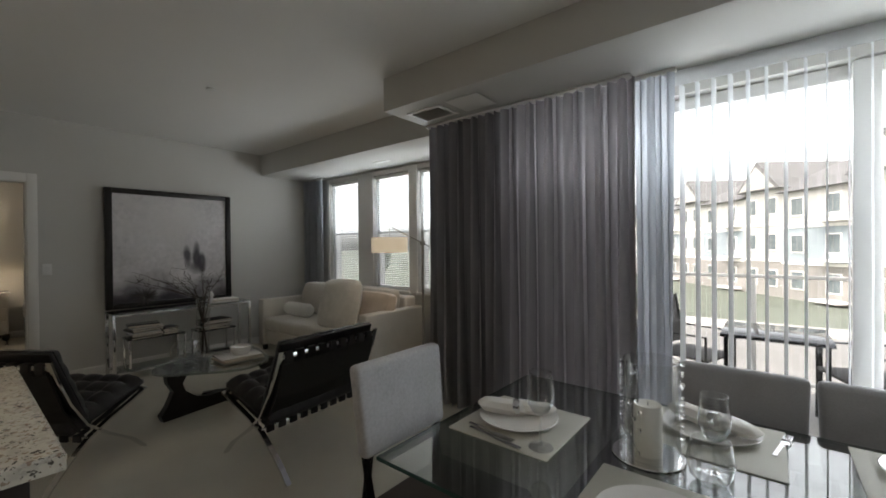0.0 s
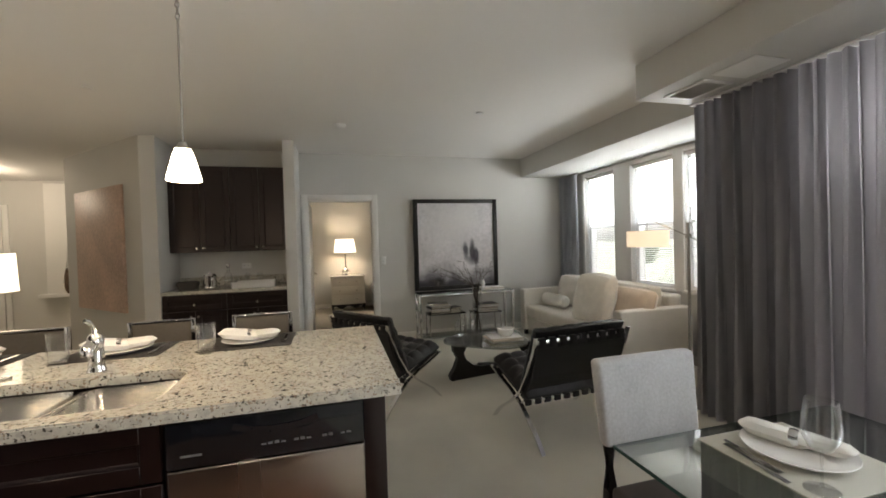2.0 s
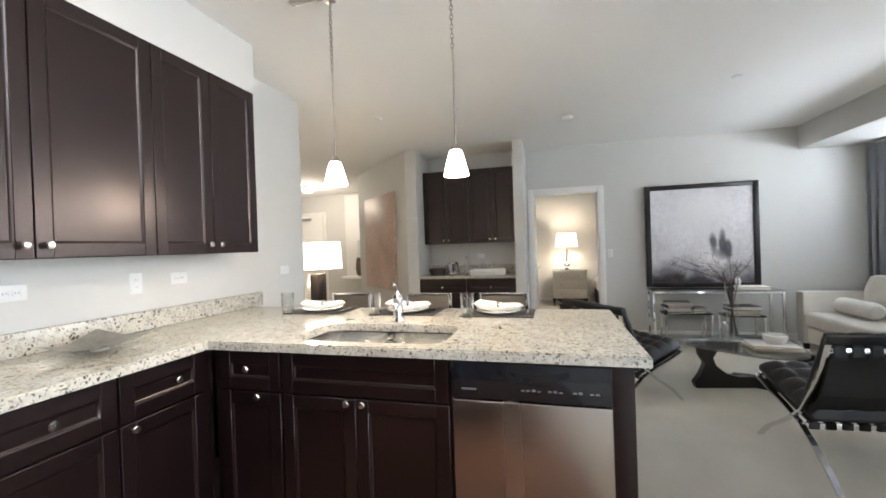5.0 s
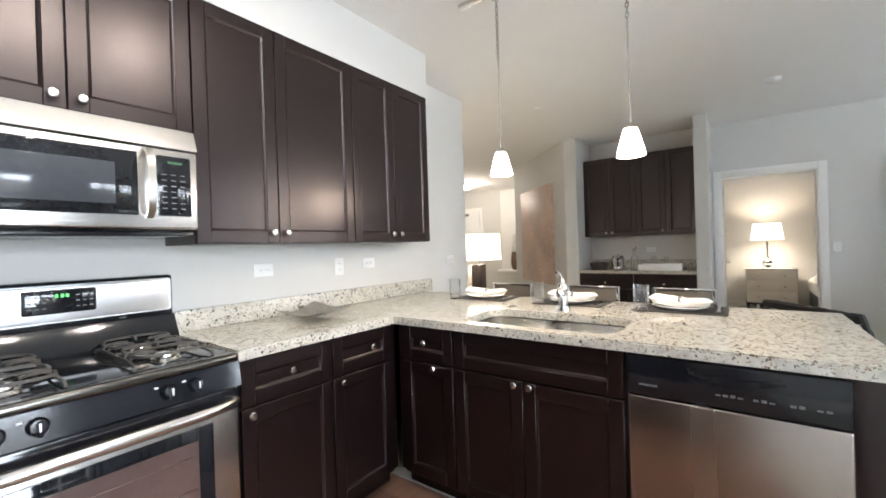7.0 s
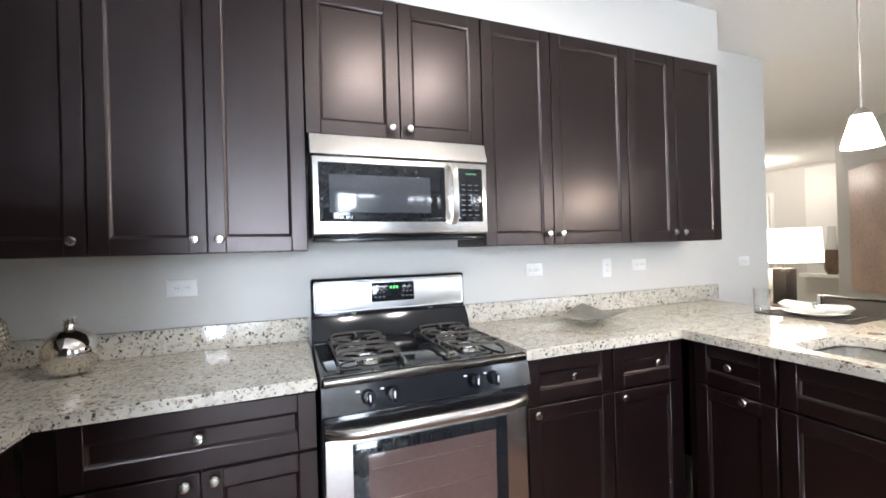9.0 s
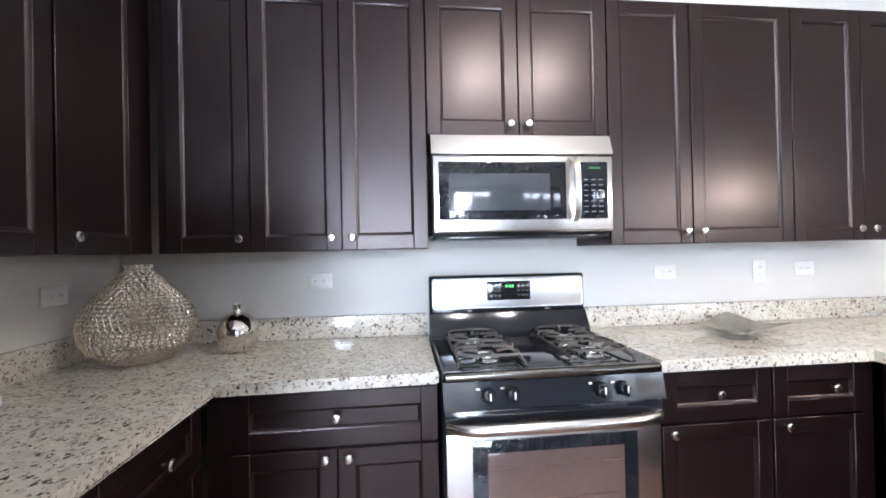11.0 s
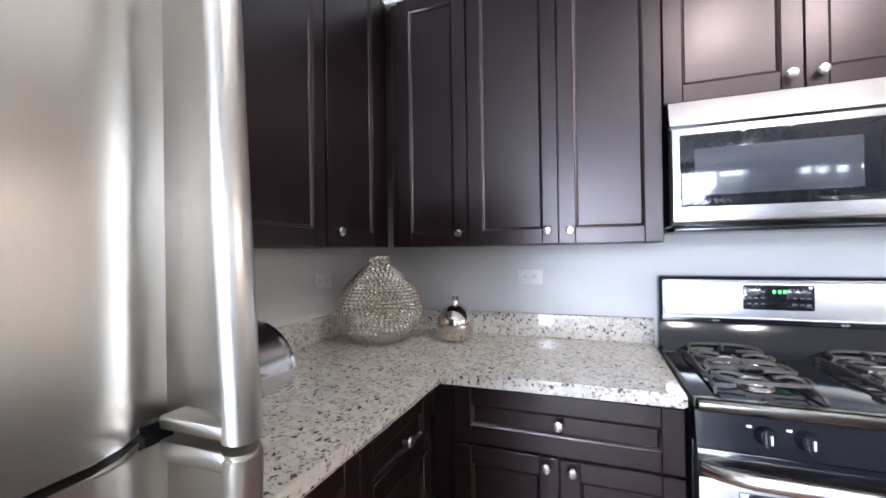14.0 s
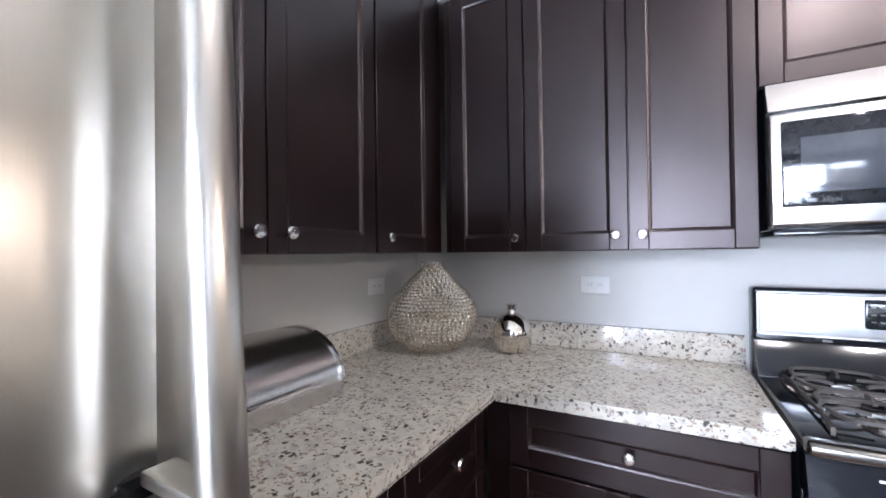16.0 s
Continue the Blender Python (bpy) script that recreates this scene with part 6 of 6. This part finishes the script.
part("drape", drape(-5.765, -5.62, 3.50, 0.015, 2.43, 2, 0.03, 8), SHEER, cu)
part("rail", boxed(-5.76, -5.28, 3.52, 3.56, 2.43, 2.45, 0.003), WHITE, cu)

vb = thing("vertical_blind", (0, 2.84, 0), "white vertical blind with vanes turned open", "blind")
part("headrail", boxed(-0.50, 1.46, -0.025, 0.025, 2.425, 2.48, 0.004), PLASTIC, vb)
part("valance", boxed(-0.50, 1.46, -0.055, -0.048, 2.385, 2.478, 0.002), VANE, vb)
bm = bmesh.new()
for i in range(5):
    u0, u1 = -0.0445 + 0.0178 * i, -0.0445 + 0.0178 * (i + 1)
    c0, c1 = 0.003 * math.cos(math.pi * u0 / 0.089), 0.003 * math.cos(math.pi * u1 / 0.089)
    v = [bm.verts.new(p) for p in ((c0, u0, 0.06), (c1, u1, 0.06), (c1, u1, 2.40), (c0, u0, 2.40), (c0 + 0.001, u0, 0.06), (c1 + 0.001, u1, 0.06), (c1 + 0.001, u1, 2.40), (c0 + 0.001, u0, 2.40))]
    bm.faces.new(v[:4]), bm.faces.new(v[4:][::-1])
vane = finish("vane", bm, VANE)
for k in range(24):
    x = -0.405 + 0.083 * k
    part("vane", vane, VANE, vb, "", pose(x, 0, 0, 0, 0, -11 + 1.5 * math.sin(k * 1.7)))
    part("clip", boxed(x - 0.008, x + 0.008, -0.01, 0.01, 2.395, 2.427, 0.002), PLASTIC, vb)

# ---- dining table and chairs ----
dt = thing("dining_table", (0, 0, 0), "glass dining table on a black metal base", "dining table")
part("top", boxed(-0.917, 0.857, 0.733, 1.717, 0.739, 0.75), TOPGLASS, dt, "clear glass top")
for a in ((-0.92, 0.86, 0.73, 0.733), (-0.92, 0.86, 1.717, 1.72), (-0.92, -0.917, 0.733, 1.717), (0.857, 0.86, 0.733, 1.717)):
    part("edge", boxed(a[0], a[1], a[2], a[3], 0.739, 0.75), EDGE, dt, "polished green glass edge")
for x in (-0.38, 0.45):
    part("base_frame", boxed(x - 0.02, x + 0.02, 0.86, 1.60, 0.697, 0.737, 0.003), BLACK, dt)
    for y in (0.90, 1.56):
        part("leg", boxed(x - 0.025, x + 0.025, y - 0.025, y + 0.025, 0, 0.697, 0.004), BLACK, dt)
part("stretcher", boxed(-0.36, 0.43, 1.205, 1.245, 0.69, 0.73, 0.003), BLACK, dt)


def dining_chair(at, label, w, top, low, lean):
    """Upholstered chair facing its own -x, its back at x = 0."""
    c = thing("dining_chair", at, label, "chair", "chairs round the dining table")
    part("seat", boxed(-0.46, -0.02, -w / 2 + 0.01, w / 2 - 0.01, 0.40, 0.48, 0.025, 3), BROWN_SUEDE, c, "dark brown suede seat")
    bm = boxed(-0.03, 0.03, -w / 2, w / 2, 0, top - low, 0.022, 4)
    for v in bm.verts:
        v.co.x += 0.02 * (1 - (2 * v.co.y / w) ** 2) + lean * v.co.z
        v.co.y *= 1 + 0.06 * (v.co.z / (top - low))
    part("backrest", moved(bm, pose(0, 0, low)), MARBLED if lean > 0.08 else GREYCLOTH, c, "padded grey suede back")
    for y in (-w / 2 + 0.03, w / 2 - 0.03):
        part("leg", rod([(0.03, y, 0.0), (0.0, y, 0.45), (0.005, y, low + 0.05)], 0, flat=(0.02, 0.018)), DARKWOOD, c)
        part("leg", boxed(-0.45, -0.41, y - 0.02, y + 0.02, 0, 0.40, 0.003), DARKWOOD, c)
    return c


dining_chair(pose(-1.13, 1.07, 0, 0, 0, 180), "pale grey suede dining chair at the table end", 0.45, 0.957, 0.62, 0.10)
dining_chair(pose(-0.075, 1.95, 0, 0, 0, 90), "grey upholstered dining chair with a curved back", 0.41, 0.875, 0.52, 0.06)
dining_chair(pose(0.375, 1.95, 0, 0, 0, 90), "grey upholstered dining chair with a curved back", 0.41, 0.875, 0.52, 0.06)


def napkin(place, turn, s=1.0, label="folded white napkin with a silver ring on a plate"):
    n = thing("napkin", pose(*place, 0, 0, turn), label, "napkin", "napkins")
    part("fold", moved(cushion(0.19 * s, 0.07 * s, 0.05 * s, 8, 0.6, turn), pose(-0.05, 0, 0.025 * s, 0, 8, 10)), NAPKIN, n)
    part("fold", moved(cushion(0.17 * s, 0.06 * s, 0.04 * s, 8, 0.6, turn + 2), pose(0.06, 0.01, 0.022 * s, 0, -6, -14)), NAPKIN, n)
    bm = moved(turned([(0.026, -0.012), (0.029, 0), (0.026, 0.012), (0.024, 0), (0.026, -0.012)], 18), pose(0.0, 0, 0.026, 0, 90, 0))
    part("ring", bm, CHROME, n)
    return n


def plate(place, r, label, group):
    p = solid("plate", turned([(0, 0.002), (r * 0.55, 0.002), (r * 0.62, 0.0), (r * 0.66, 0.003), (r * 0.97, 0.016), (r, 0.019), (r * 0.985, 0.021), (r * 0.66, 0.009), (0, 0.007)], 40), CHINA, label, "plate", group, Matrix.Translation(place))
    return p


def cutlery(name, place, turn, label):
    c = thing(name, pose(*place, 0, 0, turn), label, "cutlery", "cutlery on the dining table")
    part("grip", rod([(0, 0, 0.004), (0.05, 0, 0.005), (0.11, 0, 0.004)], 0, flat=(0.006, 0.002)), CHROME, c)
    if name == "fork":
        part("head", boxed(0.11, 0.15, -0.011, 0.011, 0.003, 0.006, 0.001), CHROME, c)
        for k in range(4):
            part("tine", boxed(0.15, 0.195, -0.011 + k * 0.0063, -0.008 + k * 0.0063, 0.003, 0.006), CHROME, c)
    else:
        part("blade", boxed(0.11, 0.215, -0.009, 0.008, 0.003, 0.0055, 0.001), CHROME, c)
    return c


def wine_glass(place, s, label):
    w = thing("wine_glass", place, label, "glass", "stemware")
    part("foot", turned([(0, 0), (0.036 * s, 0), (0.034 * s, 0.003), (0.006, 0.008), (0.004, 0.02)], 28), GLASS, w)
    part("stem", rod([(0, 0, 0.008), (0, 0, 0.092 * s)], 0.0038, 10), GLASS, w)
    part("bowl", turned([(0.004, 0.09 * s), (0.022 * s, 0.10 * s), (0.036 * s, 0.125 * s), (0.039 * s, 0.15 * s), (0.032 * s, 0.215 * s), (0.0305 * s, 0.215 * s), (0.037 * s, 0.15 * s), (0.034 * s, 0.126 * s), (0.02 * s, 0.103 * s), (0, 0.095 * s)], 32), GLASS, w)
    return w


def setting_place(cx, cy, turn):
    m = thing("placemat", pose(cx, cy, 0.7505, 0, 0, turn), "woven silver-beige placemat on the glass table", "placemat", "placemats")
    part("sheet", boxed(-0.185, 0.185, -0.19, 0.19, 0, 0.004, 0.001), MAT, m)


setting_place(-0.68, 1.21, 0)
plate((-0.70, 1.225, 0.7550), 0.145, "white china plate on a placemat", "dining plates")
napkin((-0.715, 1.24, 0.766), 25)
cutlery("knife", (-0.80, 1.06, 0.755), -8, "silver knife lying on the placemat")
cutlery("fork", (-0.82, 1.085, 0.755), -8, "silver fork lying on the placemat")
wine_glass((-0.545, 1.085, 0.7548), 1.12, "clear wine glass standing on the placemat")
setting_place(-0.13, 1.50, 90)
plate((-0.14, 1.545, 0.7550), 0.145, "white china plate on a placemat", "dining plates")
napkin((-0.13, 1.55, 0.766), -20)
cutlery("fork", (0.03, 1.46, 0.755), 78, "silver fork lying on the placemat")
wine_glass((-0.10, 1.24, 0.7505), 1.05, "clear wine glass on the glass table")
solid("tumbler", turned([(0, 0), (0.03, 0), (0.05, 0.02), (0.058, 0.06), (0.048, 0.115), (0.046, 0.115), (0.055, 0.06), (0.045, 0.02), (0, 0.012)], 28), GLASS, "stemless clear glass on the dining table", "glass", "stemware", Matrix.Translation((-0.105, 1.20, 0.7505)))
setting_place(0.40, 1.50, 90)
plate((0.40, 1.545, 0.7550), 0.145, "white china plate on a placemat", "dining plates")
setting_place(-0.17, 0.93, 90)
plate((-0.17, 0.90, 0.7550), 0.145, "white china plate on a placemat", "dining plates")
# candle in a tall glass hurricane with beaded rims, on a round mirror plate
solid("mirror_plate", turned([(0, 0), (0.10, 0), (0.102, 0.003), (0.10, 0.006), (0, 0.006)], 36), CHROME, "round mirrored plate under the candle", "plate", at=Matrix.Translation((-0.27, 1.25, 0.7505)))
candle = thing("candle", (-0.27, 1.25, 0.7567), "thick ivory pillar candle on a mirrored plate", "candle")
part("wax", turned([(0, 0), (0.038, 0), (0.04, 0.004), (0.04, 0.148), (0.037, 0.152), (0.02, 0.149), (0, 0.147)], 32), WAX, candle)
part("wick", rod([(0, 0, 0.147), (0.001, 0, 0.158)], 0.0012, 5), TWIG, candle)
random.seed(31)
hv = thing("hurricane_glass", (-0.262, 1.258, 0.7567), "tall clear glass hurricane with beaded edges round a candle", "candle holder")
r, h = 0.080, 0.288
part("cylinder", turned([(r, 0), (r, h), (r - 0.003, h), (r - 0.003, 0), (r, 0)], 36), GLASS, hv)
for k in range(15):
    for a in (11, 191, 250):
        b = radians(a) + 0.16 * math.sin(2.3 * k + a)
        bm = bmesh.new()
        bmesh.ops.create_icosphere(bm, subdivisions=2, radius=random.uniform(0.0035, 0.0075))
        part("bead", bm, BEAD, hv, "clear glass bead", ((r + 0.004) * math.cos(b), (r + 0.004) * math.sin(b), 0.012 + (h - 0.02) * k / 14 + random.uniform(-0.006, 0.006)))

# ---- bar stools and settings on the peninsula ----
def stool(y):
    s = thing("bar_stool", (-2.66, y, 0), "chrome bar stool with a taupe upholstered back", "stool", "stools at the peninsula")
    part("seat", boxed(-0.02, 0.36, -0.19, 0.19, 0.60, 0.66, 0.02, 3), DARKMAT, s)
    part("backrest", boxed(-0.108, -0.082, -0.165, 0.165, 0.70, 0.972, 0.006), material("taupe_back", (0.15, 0.125, 0.10), 0.6, vary=0.12), s, "taupe fabric back panel")
    for yy in (-0.178, 0.178):
        part("back_post", boxed(-0.11, -0.08, yy - 0.011, yy + 0.011, 0.60, 0.99, 0.003), CHROME, s)
    part("top_rail", boxed(-0.11, -0.08, -0.167, 0.167, 0.974, 0.99, 0.003), CHROME, s)
    for x in (-0.09, 0.34):
        for yy in (-0.175, 0.175):
            part("leg", boxed(x - 0.012, x + 0.012, yy - 0.012, yy + 0.012, 0, 0.60, 0.003), CHROME, s)
    part("foot_rest", boxed(0.33, 0.35, -0.163, 0.163, 0.24, 0.262, 0.003), CHROME, s)


for y in (-0.635, -1.235, -1.92):
    stool(y)
for k, (x, y) in enumerate(((-2.05, -0.58), (-2.07, -1.165), (-2.07, -1.785))):
    m = thing("placemat", (x, y, 0.9535), "charcoal woven placemat on the granite", "placemat", "dark placemats")
    part("sheet", boxed(-0.14, 0.15, -0.21, 0.21, 0, 0.004, 0.001), DARKMAT, m)
    plate((x + 0.0, y, 0.9578), 0.135, "white china plate on a dark placemat", "peninsula plates")
    napkin((x, y, 0.969), 80 + 15 * k, 1.1)
    solid("tumbler", turned([(0, 0), (0.034, 0), (0.037, 0.008), (0.040, 0.14), (0.037, 0.14), (0.034, 0.014), (0, 0.012)], 24), GLASS, "tall clear glass tumbler on the granite", "glass", "tumblers", Matrix.Translation((x + 0.16, y - 0.16, 0.9535)))
    cutlery("fork", (x - 0.08, y + 0.17, 0.9578), 0, "silver fork beside the plate")

# ---- ceiling details ----
vent = thing("ceiling_vent", (-2.10, 2.40, 2.48), "white rectangular air vent in the soffit", "vent")
for a in ((-0.17, 0.17, -0.13, -0.10), (-0.17, 0.17, 0.10, 0.13), (-0.17, -0.14, -0.10, 0.10), (0.14, 0.17, -0.10, 0.10)):
    part("frame", boxed(a[0], a[1], a[2], a[3], -0.012, 0.0, 0.002), WHITE, vent)
me = finish("louvre", moved(boxed(-0.14, 0.14, -0.014, 0.014, -0.001, 0.001), pose(0, 0, 0, 35, 0, 0)), WHITE, False)
for k in range(8):
    part("louvre", me, WHITE, vent, "", (0, -0.088 + k * 0.025, -0.008))
vent2 = thing("return_grille", (-1.72, 2.40, 2.48), "flat white access panel in the soffit", "vent")
part("panel", boxed(-0.14, 0.14, -0.14, 0.14, -0.008, 0, 0.002), WHITE, vent2)
vent3 = thing("ceiling_vent", (-3.7, 3.3, 2.45), "small white slot vent in the soffit", "vent")
part("frame", boxed(-0.12, 0.12, -0.04, 0.04, -0.006, 0, 0.002), WHITE, vent3)
sm = thing("smoke_detector", (-4.30, -0.05, 2.75), "round white smoke detector on the ceiling", "smoke detector")
part("body", turned([(0, -0.04), (0.04, -0.038), (0.055, -0.028), (0.062, -0.008), (0.065, 0)], 28), PLASTIC, sm)
for x, y in ((-3.66, 1.33), (-3.6, -2.0)):
    sp = thing("sprinkler", (x, y, 2.75), "small white ceiling sprinkler cap", "sprinkler", "sprinklers")
    part("cap", turned([(0, -0.012), (0.035, -0.010), (0.04, 0)], 20), PLASTIC, sp)

# ---- balcony furniture ----
def patio_chair(at):
    c = thing("patio_chair", at, "black metal patio armchair on the balcony", "chair", "balcony chairs")
    for y in (-0.26, 0.26):
        part("side_frame", rod([(-0.25, y, 0.0), (-0.25, y, 0.62), (0.22, y, 0.62), (0.25, y, 0.0)], 0.014, 8), BLACK, c)
        part("back_post", rod([(0.20, y, 0.40), (0.30, y, 0.92)], 0.014, 8), BLACK, c)
    part("seat", boxed(-0.26, 0.24, -0.25, 0.25, 0.40, 0.425, 0.01), DARKMAT, c)
    part("backrest", moved(boxed(-0.01, 0.01, -0.25, 0.25, 0.0, 0.46, 0.006), pose(0.22, 0, 0.46, 0, 11, 0)), DARKMAT, c)


patio_chair(pose(-0.55, 4.35, -0.04, 0, 0, 160))
patio_chair(pose(0.65, 4.25, -0.04, 0, 0, 20))
pt = thing("patio_table", (0.05, 4.3, -0.04), "black metal patio table on the balcony", "table")
part("top", boxed(-0.35, 0.35, -0.35, 0.35, 0.66, 0.69, 0.005), BLACK, pt)
for x in (-0.31, 0.31):
    for y in (-0.31, 0.31):
        part("leg", boxed(x - 0.015, x + 0.015, y - 0.015, y + 0.015, 0, 0.66), BLACK, pt)
